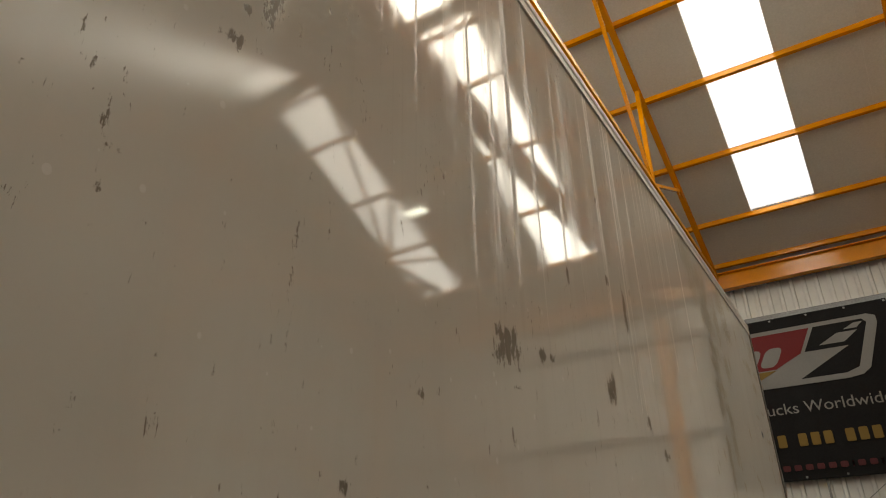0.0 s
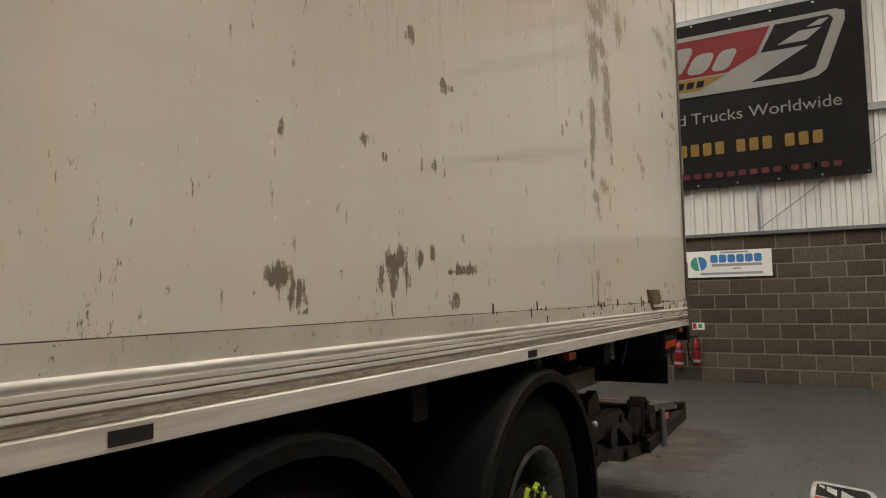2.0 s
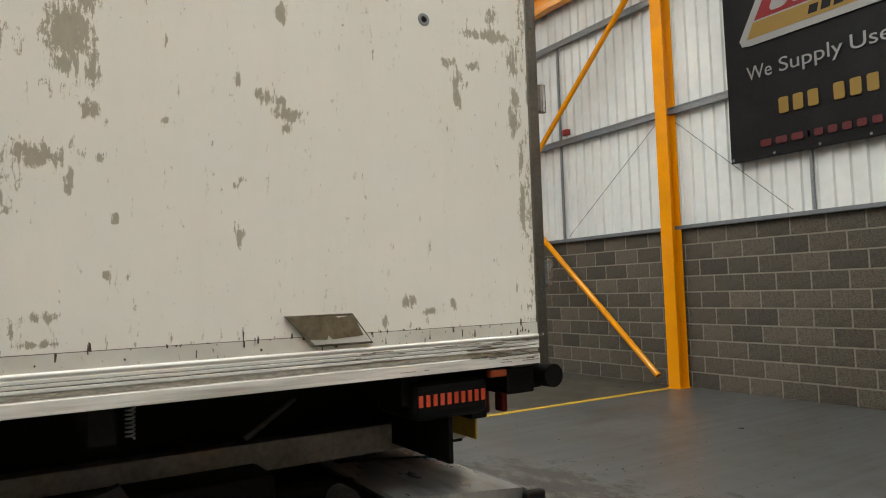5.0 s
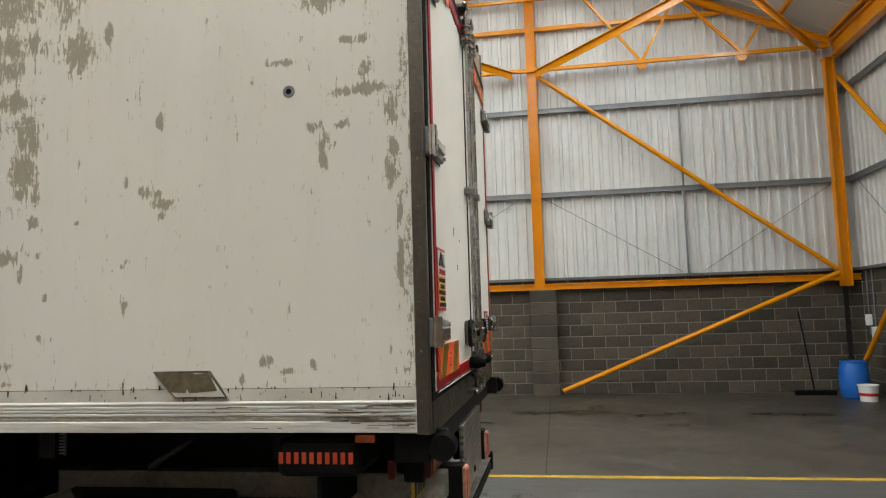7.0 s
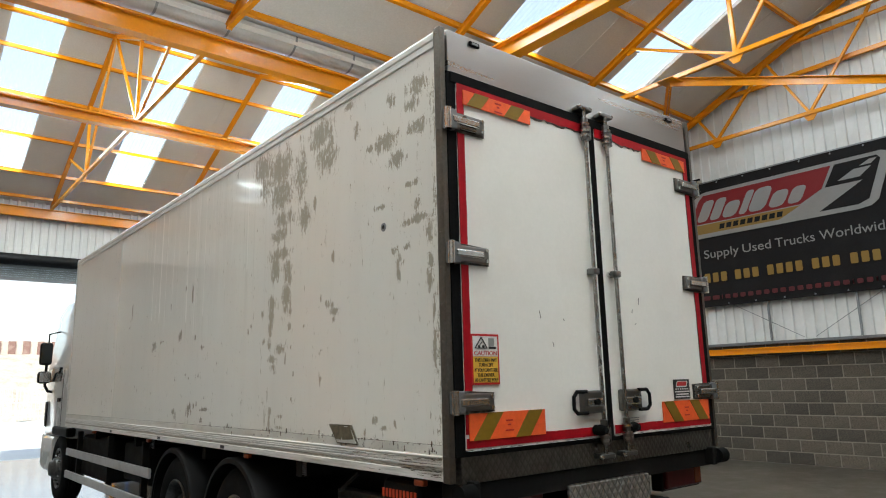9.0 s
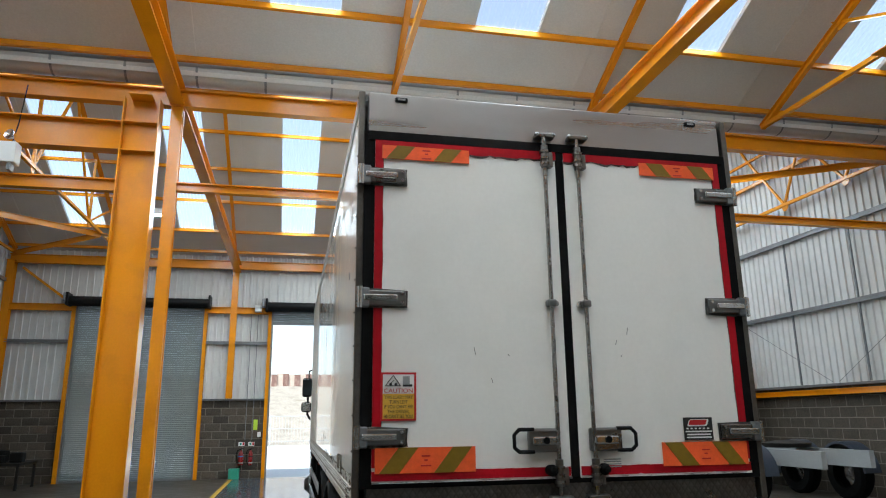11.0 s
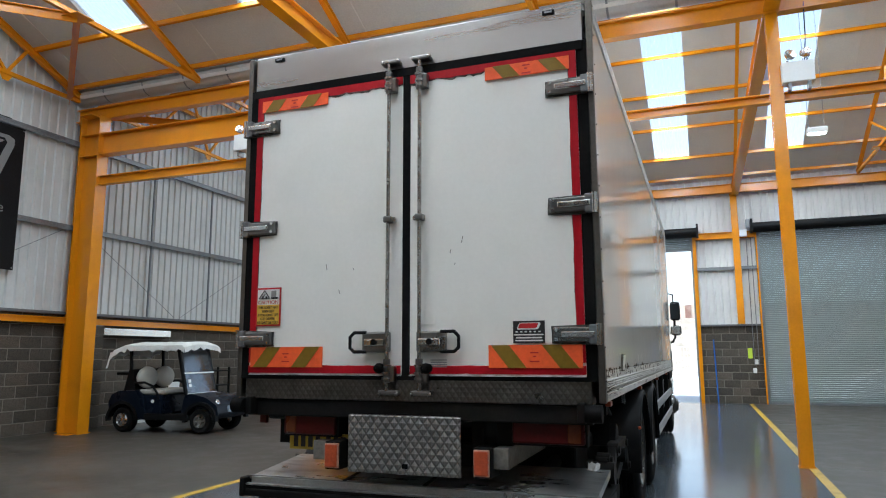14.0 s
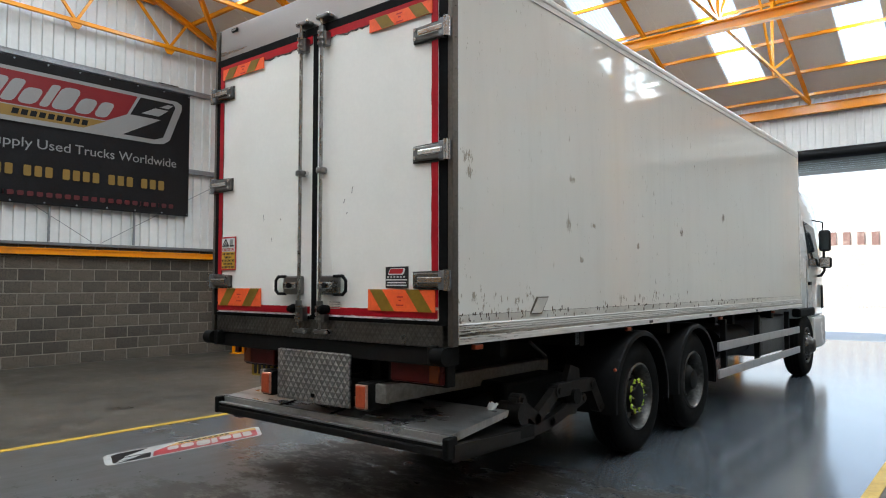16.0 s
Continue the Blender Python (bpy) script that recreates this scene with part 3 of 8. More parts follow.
def block_mesh():
    bm = B()
    w, h, c = 0.434, 0.209, 0.006
    back = [bm.verts.new(v) for v in ((-w / 2, 0, -h / 2), (w / 2, 0, -h / 2), (w / 2, 0, h / 2), (-w / 2, 0, h / 2))]
    mid = [bm.verts.new((v.co.x, 0.008, v.co.z)) for v in back]
    front = [bm.verts.new((v.co.x * (1 - 2 * c / w), 0.014, v.co.z * (1 - 2 * c / h))) for v in back]
    for a, b in ((back, mid), (mid, front)):
        for k in range(4):
            bm.faces.new((a[k], a[(k + 1) % 4], b[(k + 1) % 4], b[k]))
    bm.faces.new(front)
    bmesh.ops.recalc_face_normals(bm, faces=bm.faces[:])
    me = bpy.data.meshes.new("block")
    bm.to_mesh(me)
    bm.free()
    me.materials.append(BLOCK)
    return me


BLOCKMESH = block_mesh()
GUTTER = surf("grey_gutter_lining", (0.50, 0.50, 0.48), 0.35, dirt=(0.30, 0.29, 0.27), amount=0.6, scale=1.2, spread=0.05, bump=0.02)
FLASHING = surf("dull_flashing", (0.13, 0.135, 0.14), 0.7, spread=0.1)
BLOCKJOBS = []          # laid at the end of the file


def outer_wall(name, label, p, q, inward, top, near, base=2.27, gaps=()):
    """Wall slab, block base, liner and rails along p to q; gaps: runs of openings (from, to, head)."""
    wall = thing(name, label, "wall", kind="structure")
    P, Q = Vector((*p, 0)), Vector((*q, 0))
    run = (Q - P).length
    d = (Q - P).normalized()
    n = Vector((-d.y, d.x, 0)) * inward
    edges = sorted({0.0, run, *[g for a, b, h in gaps for g in (a, b)]})
    for a, b in zip(edges[:-1], edges[1:]):
        head = next((h for s, e, h in gaps if s <= a < e), None)
        z0 = 0.0 if head is None else head
        bm = B()
        steps = [a + (b - a) * k / 24 for k in range(25)]
        lo_in = [bm.verts.new(P + d * s - n * 0.003 + Vector((0, 0, z0))) for s in steps]
        lo_out = [bm.verts.new(P + d * s - n * 0.25 + Vector((0, 0, z0))) for s in steps]
        hi_in = [bm.verts.new(P + d * s - n * 0.003 + Vector((0, 0, top(s) + 0.1))) for s in steps]
        hi_out = [bm.verts.new(P + d * s - n * 0.25 + Vector((0, 0, top(s) + 0.1))) for s in steps]
        for i in range(24):
            bm.faces.new((lo_in[i], lo_in[i + 1], hi_in[i + 1], hi_in[i]))
            bm.faces.new((lo_out[i], hi_out[i], hi_out[i + 1], lo_out[i + 1]))
            bm.faces.new((lo_in[i], lo_out[i], lo_out[i + 1], lo_in[i + 1]))
            bm.faces.new((hi_in[i], hi_in[i + 1], hi_out[i + 1], hi_out[i]))
        for i in (0, 24):
            bm.faces.new((lo_in[i], hi_in[i], hi_out[i], lo_out[i]))
        part("wall_core", bm, MORTAR, wall)
        if head is None:
            c = cladding("liner_sheet", wall, (P + d * a)[:2], (P + d * b)[:2], lambda s, a=a: top(a + s), base, inward)
            BLOCKJOBS.append((wall, P + d * a, d, n, b - a, near, a))
            part("block_capping", bar(B(), P + d * a + n * 0.03 + Vector((0, 0, base)), P + d * b + n * 0.03 + Vector((0, 0, base)), 0.11, 0.05), FLASHING, wall, "dull grey steel flashing")
        else:
            cladding("liner_sheet", wall, (P + d * a)[:2], (P + d * b)[:2], lambda s, a=a: top(a + s), head, inward)
    return wall, P, d, n


gable = lambda s: roof_z(YR + s) + 0.05
wall_right, *_ = outer_wall("wall_right", "white ribbed liner wall over bare concrete blockwork", (XR, YR), (XR, YF), 1, gable, (0.0, 14.0))
wall_left, *_ = outer_wall("wall_left", "white ribbed liner wall over bare concrete blockwork", (XL, YR), (XL, YF), -1, gable, (6.5, 20.0))
wall_rear, *_ = outer_wall("wall_rear", "white ribbed liner wall over bare concrete blockwork", (XL, YR), (XR, YR), 1, lambda s: EAVE + 0.02, (6.5, 19.9))
DOORS = ((-7.95, -4.35, 5.0), (-2.33, 1.68, 4.95), (3.52, 7.78, 5.0))
wall_front, *_ = outer_wall("wall_front", "white ribbed liner wall with door openings over blockwork piers", (XL, YF), (XR, YF), -1, lambda s: EAVE + 0.02, (0.0, 19.9),
                            gaps=tuple((a - XL, b - XL, h) for a, b, h in DOORS))

# horizontal sheeting rails and slim posts
for wall, fixed, axis, a, b in ((wall_right, XR - 0.09, "y", YR + 0.05, YF - 0.05), (wall_left, XL + 0.09, "y", YR + 0.05, YF - 0.05), (wall_rear, YR + 0.09, "x", XL + 0.05, XR - 0.05)):
    for z in (3.96, 5.69):
        p, q = ((fixed, a, z), (fixed, b, z)) if axis == "y" else ((a, fixed, z), (b, fixed, z))
        bm = ibeam(B(), p, q, 0.10, 0.07, 0.02, 0.05)
        part("sheeting_rail", bm, GALV, wall, "dark grey horizontal sheeting rail")
    steps = [YR + 3.1, YR + 8.1, YR + 9.7, 8.0, 10.0, 14.3, 16.2] if axis == "y" else [-7.6, -5.3, -1.2, 0.93, 5.3, 7.5]
    for s in steps:
        for z0, z1 in ((2.3, 3.91), (4.01, 5.64)):
            p, q = ((fixed - 0.02 * (1 if fixed > 0 else -1), s, z0), (fixed - 0.02 * (1 if fixed > 0 else -1), s, z1)) if axis == "y" else ((s, fixed - 0.02, z0), (s, fixed - 0.02, z1))
            part("rail_tie", bar(B(), p, q, 0.035, 0.035), GALV, wall, "slim grey steel tie")
    rail = [((fixed, a, 2.12), (fixed, b, 2.12))] if axis == "y" else []
    for p, q in rail:
        part("orange_base_rail", ibeam(B(), p, q, 0.12, 0.1, 0.02, 0.03), ORANGE, wall, "orange painted steel base rail")
for a, b in ((XL, -7.95), (-4.35, -2.35), (1.7, 3.5), (7.8, XR)):
    part("sheeting_rail", ibeam(B(), (a + 0.03, YF - 0.09, 3.96), (b - 0.03, YF - 0.09, 3.96), 0.09, 0.07, 0.02, 0.05), GALV, wall_front)
    part("orange_rail", ibeam(B(), (a + 0.03, YF - 0.12, 4.95), (b - 0.03, YF - 0.12, 4.95), 0.2, 0.12), ORANGE, wall_front, "orange painted cross rail")
for a, b, h in DOORS:
    wide = 0.022 if a > 0 else 0.05
    for x in (a - 0.06, b + 0.06):
        part("door_jamb", box(B(), x - wide, x + wide, YF - 0.16, YF + 0.02, 0, h), ORANGE, wall_front, "orange painted door jamb")

# thin tie rods across the lower sheeting
RODS = [((-1.2, YR + 0.06), (-3.35, YR + 0.06)), ((1.2, YR + 0.06), (3.0, YR + 0.06)), ((7.65, YR + 0.06), (9.6, YR + 0.06)), ((-7.65, YR + 0.06), (-9.6, YR + 0.06)), ((5.2, YR + 0.06), (3.15, YR + 0.06)), ((-5.2, YR + 0.06), (-3.55, YR + 0.06))]
for x in (XR - 0.06, XL + 0.06):
    RODS += [((x, foot), (x, head)) for foot, head in ((-3.0, -0.4), (-3.4, -5.8), (2.7, 0.1), (2.9, 5.7), (8.9, 6.3), (9.1, 11.9), (15.2, 12.5), (15.4, 17.6))]
for (x0, y0), (x1, y1) in RODS:
    solo("tie_rod", tube(B(), (x0, y0, 2.33), (x1, y1, 3.9), 0.006, 6), GALV, "thin grey steel tie rod across the liner", "tie rod", "tie rods")

# brick-faced piers under the gable posts
for x, y, w in ((XR, -0.3, 0.5), (XL, -0.3, 0.5), (XR, 12.1, 0.5), (XL, 12.1, 0.34), (XR, 6.36, 0.45), (XL, 6.5, 0.3)):
    s = -1 if x > 0 else 1
    pier = thing("block_pier", "bare concrete block pier under a gable post", "pier", "block piers", "structure")
    part("pier_core", box(B(), x, x + s * 0.3, y - w / 2, y + w / 2, 0, 2.05), MORTAR, pier)
    for k in range(9):
        part("block", box(B(), x + s * 0.005, x + s * 0.312, y - w / 2 - 0.008, y + w / 2 + 0.008, 0.008 + k * 0.2275, 0.218 + k * 0.2275, 0.006, 1), BLOCK, pier)

# ceiling: four slopes with openings for the rooflights
bm = B()
for e, r in SLOPES:
    way = 1 if r > e else -1
    full = abs(r - e)

    def slab(x0, x1, d0, d1):
        vs = []
        for dz in (0.0, 0.1):
            for x, d in ((x0, d0), (x1, d0), (x1, d1), (x0, d1)):
                vs.append(bm.verts.new((x, e + way * d, EAVE + SLOPE * d + dz)))
        for f in ((0, 1, 2, 3), (7, 6, 5, 4), (0, 4, 5, 1), (1, 5, 6, 2), (2, 6, 7, 3), (3, 7, 4, 0)):
            bm.faces.new([vs[i] for i in f])

    slab(XL - 0.25, XR + 0.25, -0.35, 1.05)
    slab(XL - 0.25, XR + 0.25, 5.8, full)
    xs = [XL - 0.25] + [v for c in ROOFLIGHTS for v in (c - 0.49, c + 0.49)] + [XR + 0.25]
    for a, b in zip(xs[::2], xs[1::2]):
        slab(a, b, 1.05, 5.8)
        k = a + 0.9
        while k < b - 0.2:                       # lap joints of the lining
            for d0, d1 in ((0.0, full),):
                vs = [bm.verts.new((x, e + way * d, EAVE + SLOPE * d - dz)) for dz in (0.0, 0.012) for x, d in ((k, d0), (k + 0.03, d0), (k + 0.03, d1), (k, d1))]
                for f in ((0, 1, 2, 3), (7, 6, 5, 4), (0, 4, 5, 1), (1, 5, 6, 2), (2, 6, 7, 3), (3, 7, 4, 0)):
                    bm.faces.new([vs[i] for i in f])
            k += 1.0
ceiling = solo("ceiling", bm, ROOFSHEET, "pale grey roof lining sheets with lap joints", "ceiling", kind="structure")
for e, r in SLOPES:
    way = 1 if r > e else -1
    for cx in ROOFLIGHTS:
        bm = B()
        wave = [(cx - 0.53 + k * 1.06 / 48, 0.055 + (0.02 if k % 4 in (2, 3) else 0.0)) for k in range(49)]
        grid = [[[bm.verts.new((x, e + way * d, EAVE + SLOPE * d + z + t)) for x, z in wave] for d in (0.98, 5.86)] for t in (0, 0.006)]
        for k in range(48):
            for low, high in grid:
                bm.faces.new((low[k], low[k + 1], high[k + 1], high[k]))
            for j in (0, 1):
                bm.faces.new((grid[0][j][k], grid[0][j][k + 1], grid[1][j][k + 1], grid[1][j][k]))
        for k in (0, 48):
            bm.faces.new((grid[0][0][k], grid[0][1][k], grid[1][1][k], grid[1][0][k]))
        solo("rooflight", bm, GRP, "translucent white ribbed rooflight sheet in the roof", "rooflight", "rooflights", "structure")

# purlins
for e, r in SLOPES:
    way = 1 if r > e else -1
    for d in (0.19, 1.12, 2.36, 3.6, 4.84, 5.7):
        z = EAVE + SLOPE * d - 0.042
        y = e + way * d
        pn = thing("purlin", "orange painted steel roof purlin", "purlin", "roof purlins")
        part("web", bar(B(), (XL + 0.02, y, z), (XR - 0.02, y, z), 0.03, 0.08), ORANGE, pn)
        part("lip", bar(B(), (XL + 0.02, y - way * 0.035, z - 0.035), (XR - 0.02, y - way * 0.035, z - 0.035), 0.04, 0.01), ORANGE, pn)


def gusset(x, y, z, parent):
    part("gusset", prism(B(), [(-0.17, 0.05), (0.17, 0.05), (0.05, -0.13), (-0.05, -0.13)], Matrix.Translation((x - 0.006, y, z - 0.02)) @ pose(0, 0, 0, 90, 0, 90), 0.012), ORANGE, parent)


def roof_truss(x, ridge, chord=True):
    """Rafters, and below them a bottom chord with a fan of three members on each side."""
    t = thing("roof_truss", "orange painted light steel roof truss", "roof truss", "roof trusses")
    half, z0 = 5.8, EAVE - 0.2
    top = z0 + SLOPE * half
    for s in (-1, 1):
        part("rafter", ibeam(B(), (x, ridge + s * half, z0), (x, ridge, top), 0.11, 0.08), ORANGE, t)
        if chord:
            gusset(x, ridge + s * 1.95, z0, t)
            for b, w in ((0.05, 0.05), (1.98, 0.06), (3.8, 0.045)):
                part("web_member", bar(B(), (x, ridge + s * 1.95, z0), (x, ridge + s * b, z0 + SLOPE * (half - b) - 0.04), w, w), ORANGE, t)
            part("gusset", prism(B(), [(-0.2, -0.06), (0.2, 0.10), (0.06, -0.12)], Matrix.Translation((x - 0.006, ridge + s * 3.8, z0 + SLOPE * (half - 3.8) - 0.03)) @ pose(0, 0, 0, 90, 0, 90), 0.012), ORANGE, t)
    if chord:
        part("bottom_chord", bar(B(), (x, ridge - half, z0), (x, ridge + half, z0), 0.07, 0.07), ORANGE, t)
    return t


def gable_truss(x, ridge):
    """Zigzag truss against the end wall, with a collar and a rail above the chord."""
    t = thing("gable_truss", "orange painted zigzag truss against the end wall", "roof truss", "gable trusses")
    half, z0, zr = 5.8, EAVE - 0.2, EAVE - 0.11
    rafter = lambda d: zr + SLOPE * (half - d)
    for s in (-1, 1):
        part("rafter", ibeam(B(), (x, ridge + s * half, zr), (x, ridge, zr + SLOPE * half), 0.12, 0.09), ORANGE, t)
        for d in (2.33, 4.22):
            gusset(x, ridge + s * d, z0, t)
        for (a, za), (b, zb) in (((4.62, rafter(4.62)), (4.22, z0)), ((4.22, z0), (3.05, rafter(3.05))), ((3.05, rafter(3.05)), (2.33, z0)), ((2.33, z0), (1.2, 8.02)), ((1.2, 8.02), (0.7, rafter(0.7)))):
            part("web_member", bar(B(), (x, ridge + s * a, za), (x, ridge + s * b, zb), 0.05, 0.05), ORANGE, t)
    part("bottom_chord", bar(B(), (x, ridge - half, z0), (x, ridge + half, z0), 0.07, 0.07), ORANGE, t)
    part("collar", bar(B(), (x, ridge - 2.6, 8.02), (x, ridge + 2.6, 8.02), 0.06, 0.06), ORANGE, t)
    s = 1 if x > 0 else -1
    part("upper_rail", bar(B(), (x + s * 0.12, ridge - 3.95, 7.42), (x + s * 0.12, ridge + 3.95, 7.42), 0.07, 0.08), ORANGE, t, "orange upper sheeting rail")
    return t


for ridge in (-0.1, 11.95):
    for x, c in ((-6.75, True), (-3.5, False), (-0.27, True), (2.99, False), (6.22, True)):
        roof_truss(x, ridge, c)
    for x in (-9.72, 9.72):
        gable_truss(x, ridge)

# main frame: columns, valley beams, tie beams
def column(name, label, x, y, z1, depth, width, up=(0, 1, 0), z0=0.0):
    c = thing(name, label, "steel column", "hall columns")
    part("shaft", ibeam(B(), (x, y, z0), (x, y, z1), depth, width, 0.018, 0.012, up), ORANGE, c)
    if z0 == 0.0:
        part("base_plate", box(B(), x - width / 2 - 0.02, x + width / 2 + 0.02, y - depth / 2 - 0.02, y + depth / 2 + 0.02, 0.0, 0.014), ORANGE, c)
    part("cap_plate", box(B(), x - width / 2 - 0.02, x + width / 2 + 0.02, y - depth / 2 - 0.02, y + depth / 2 + 0.02, z1 - 0.02, z1), ORANGE, c)
    return c


for x in (-3.43, 2.97):
    column("valley_column", "slim orange steel column under the valley beam", x, 5.9, 6.13, 0.16, 0.16)
    column("front_post", "orange steel post above the front blockwork", x - 0.05, YF - 0.14, 6.2, 0.18, 0.18, (0, 1, 0), 2.3)
    column("wall_column", "orange steel column at the wall", x, YR + 0.16, 6.2, 0.2, 0.2)
for x in (XL + 0.17, XR - 0.17):
    s = 1 if x < 0 else -1
    c = column("corner_column", "orange steel corner column of the hall", x, YR + 0.33, 6.3, 0.18, 0.17, (0, 1, 0), 1.95)
    part("foot_post", box(B(), x - 0.03, x + 0.03, YR + 0.33, YR + 0.39, 0, 1.95), RUSTY, c)
    column("corner_column", "orange steel corner column of the hall", x, YF - 0.22, 6.3, 0.24, 0.2, (0, 1, 0), 2.1)
    if x > 0:
        column("wall_column", "orange steel column above the blockwork", x, 6.28, 6.13, 0.24, 0.2, (0, 1, 0), 2.06)
    else:
        column("wall_column", "orange steel column at the wall", x, 6.05, 6.13, 0.26, 0.24)
    for y in (-0.25, 12.2):
        column("gable_post", "orange steel gable post above the blockwork", x + s * 0.0, y, roof_z(y) - 0.25, 0.2, 0.18, (0, 1, 0), 2.06)
for x in (-9.28, -3.87):
    c = column("portal_column", "deep orange steel portal column with stiffener plates", x, 5.75, 6.13, 0.49, 0.26, (1, 0, 0))
    for z in (5.33, 5.76):
        part("stiffener", box(B(), x - 0.242, x + 0.242, 5.63, 5.87, z - 0.01, z + 0.01), ORANGE, c)
solo("portal_beam", ibeam(B(), (-9.05, 5.75, 5.545), (-4.13, 5.75, 5.545), 0.43, 0.22), ORANGE, "deep orange steel portal beam between the columns", "steel beam", "hall beams")
solo("valley_beam", ibeam(B(), (XL + 0.05, 5.9, 6.265), (XR - 0.05, 5.9, 6.265), 0.27, 0.16), ORANGE, "long orange steel beam under the valley gutter", "steel beam", "hall beams")
solo("tie_beam", ibeam(B(), (-9.05, 5.72, 4.815), (-4.13, 5.72, 4.815), 0.18, 0.12), ORANGE, "orange steel tie beam between the columns", "steel beam", "hall beams")
for a, b in ((-3.36, 2.88), (3.06, XR - 0.3)):
    solo("tie_beam", ibeam(B(), (a, 5.9, 4.9), (b, 5.9, 4.9), 0.13, 0.12), ORANGE, "orange steel tie beam between the columns", "steel beam", "hall beams")
for x in (-3.43, 2.97):
    for a, b in ((YR + 0.1, 5.8), (6.0, YF - 0.1)):
        solo("cross_beam", ibeam(B(), (x, a, 6.27), (x, b, 6.27), 0.26, 0.2), ORANGE, "heavy orange steel cross beam under the roof", "steel beam", "hall beams")
solo("eaves_beam", ibeam(B(), (XL + 0.1, YR + 0.2, 6.48), (XR - 0.1, YR + 0.2, 6.48), 0.32, 0.16), ORANGE, "long orange steel eaves beam", "steel beam", "hall beams")
solo("eaves_beam", ibeam(B(), (XL + 0.1, YF - 0.2, 6.36), (XR - 0.1, YF - 0.2, 6.36), 0.26, 0.16), ORANGE, "long orange steel eaves beam", "steel beam", "hall beams")

# plan bracing: from each gable post and each corner to the next truss
def angle_brace(p, q):
    p, q = Vector(p), Vector(q)
    bm = bar(B(), p, q, 0.012, 0.14)
    bar(bm, p + Vector((0, 0, 0.064)), q + Vector((0, 0, 0.064)), 0.10, 0.012)
    return solo("wind_brace", bm, ORANGE, "orange steel angle brace under the roof", "brace", "roof braces")


for xw, xt in ((XR - 0.25, 6.22), (XL + 0.25, -6.75)):
    for ridge in (-0.1, 11.95):
        for s in (-1, 1):
            angle_brace((xw, ridge + s * 0.25, 6.43), (xt, ridge + s * 3.1, 6.47))
            angle_brace((xw, ridge + s * 5.55, 6.43), (xt, ridge + s * 3.1, 6.47))
            solo("gusset_plate", box(B(), xt - 0.18, xt + 0.18, ridge + s * 3.1 - 0.15, ridge + s * 3.1 + 0.15, 6.472, 6.484), ORANGE, "orange steel gusset plate under the truss chord", "gusset plate", "gusset plates")
# wall bracing
for p, q in (((9.75, -6.0, 5.94), (3.3, -6.0, 0.15)), ((3.45, -5.93, 5.85), (9.4, -5.93, 0.6)), ((9.72, -0.35, 6.4), (9.72, -5.7, 2.28)), ((9.62, -5.7, 2.2), (9.62, -0.62, 0.1)),
             ((-9.6, -6.0, 6.1), (-3.6, -6.0, 0.1)), ((-9.72, -0.35, 6.4), (-9.72, -5.7, 2.28))):
    solo("wall_brace", tube(B(), p, q, 0.046, 12), ORANGE, "orange tubular steel wall brace", "brace", "wall braces")
for s in (-1, 1):
    solo("door_head_brace", bar(B(), (s * 9.5, YF - 0.15, 6.1), (s * 8.0, YF - 0.15, 5.0), 0.07, 0.07), ORANGE, "orange steel brace above the door head", "brace", "roof braces")

# valley gutter with straps
g = thing("valley_gutter", "rounded white valley gutter lining with grey straps", "gutter")
prof = [(0.21 * math.sin(radians(a)), 6.70 - 0.20 * math.cos(radians(a))) for a in range(-90, 91, 15)]
bm = B()
rows = [[bm.verts.new((x, YV + a, z)) for a, z in prof] for x in (XL, XR)]
for k in range(len(prof) - 1):
    bm.faces.new((rows[0][k], rows[0][k + 1], rows[1][k + 1], rows[1][k]))
part("gutter_lining", bm, GUTTER, g, "", True)
x = -9.11
while x < XR:
    bm = B()
    a = [[bm.verts.new((x + o, YV + p * 1.04, (z - 6.70) * 1.04 + 6.70)) for p, z in prof] for o in (0, 0.035)]
    for k in range(len(prof) - 1):
        bm.faces.new((a[0][k], a[0][k + 1], a[1][k + 1], a[1][k]))
    part("strap", bm, GALV, g)
    x += 0.985

# roller shutters
def roller_shutter(x0, x1, head, z_low, label):
    sh = thing("roller_shutter", label, "roller shutter", "roller shutters", "structure")
    bm = tube(B(), (x0 - 0.15, YF - 0.32, head + 0.11), (x1 + 0.15, YF - 0.32, head + 0.11), 0.15, 20)
    part("barrel", bm, CHARCOAL, sh, "dark shutter roll", True)
    part("hood_end", box(B(), x0 - 0.2, x0 - 0.14, YF - 0.55, YF - 0.08, head - 0.03, head + 0.34), CHARCOAL, sh)
    part("hood_end", box(B(), x1 + 0.14, x1 + 0.2, YF - 0.55, YF - 0.08, head - 0.03, head + 0.34), CHARCOAL, sh)
    n = int((head - z_low) / 0.055) + 2
    for k in range(n):
        z = z_low + k * 0.055
        bm = B()
        pr = [(0, 0), (-0.02, 0.006), (-0.02, 0.040), (0, 0.053)]
        a = [[bm.verts.new((x, YF - 0.02 + p, z + h)) for p, h in pr] for x in (x0 + 0.01, x1 - 0.01)]
        for i in range(3):
            bm.faces.new((a[0][i], a[0][i + 1], a[1][i + 1], a[1][i]))
        part("slat", bm, SHUTTER, sh)
    part("bottom_rail", box(B(), x0, x1, YF - 0.06, YF, z_low - 0.06, z_low), GALV, sh)
    for x in (x0, x1):
        part("guide", box(B(), x - 0.04, x + 0.04, YF - 0.08, YF - 0.005, 0, head), GALV, sh)
    part("motor", box(B(), x0 - 0.32, x0 - 0.2, YF - 0.4, YF - 0.2, head + 0.1, head + 0.36, 0.02), GREYTRIM, sh, "small grey drive motor")
    return sh


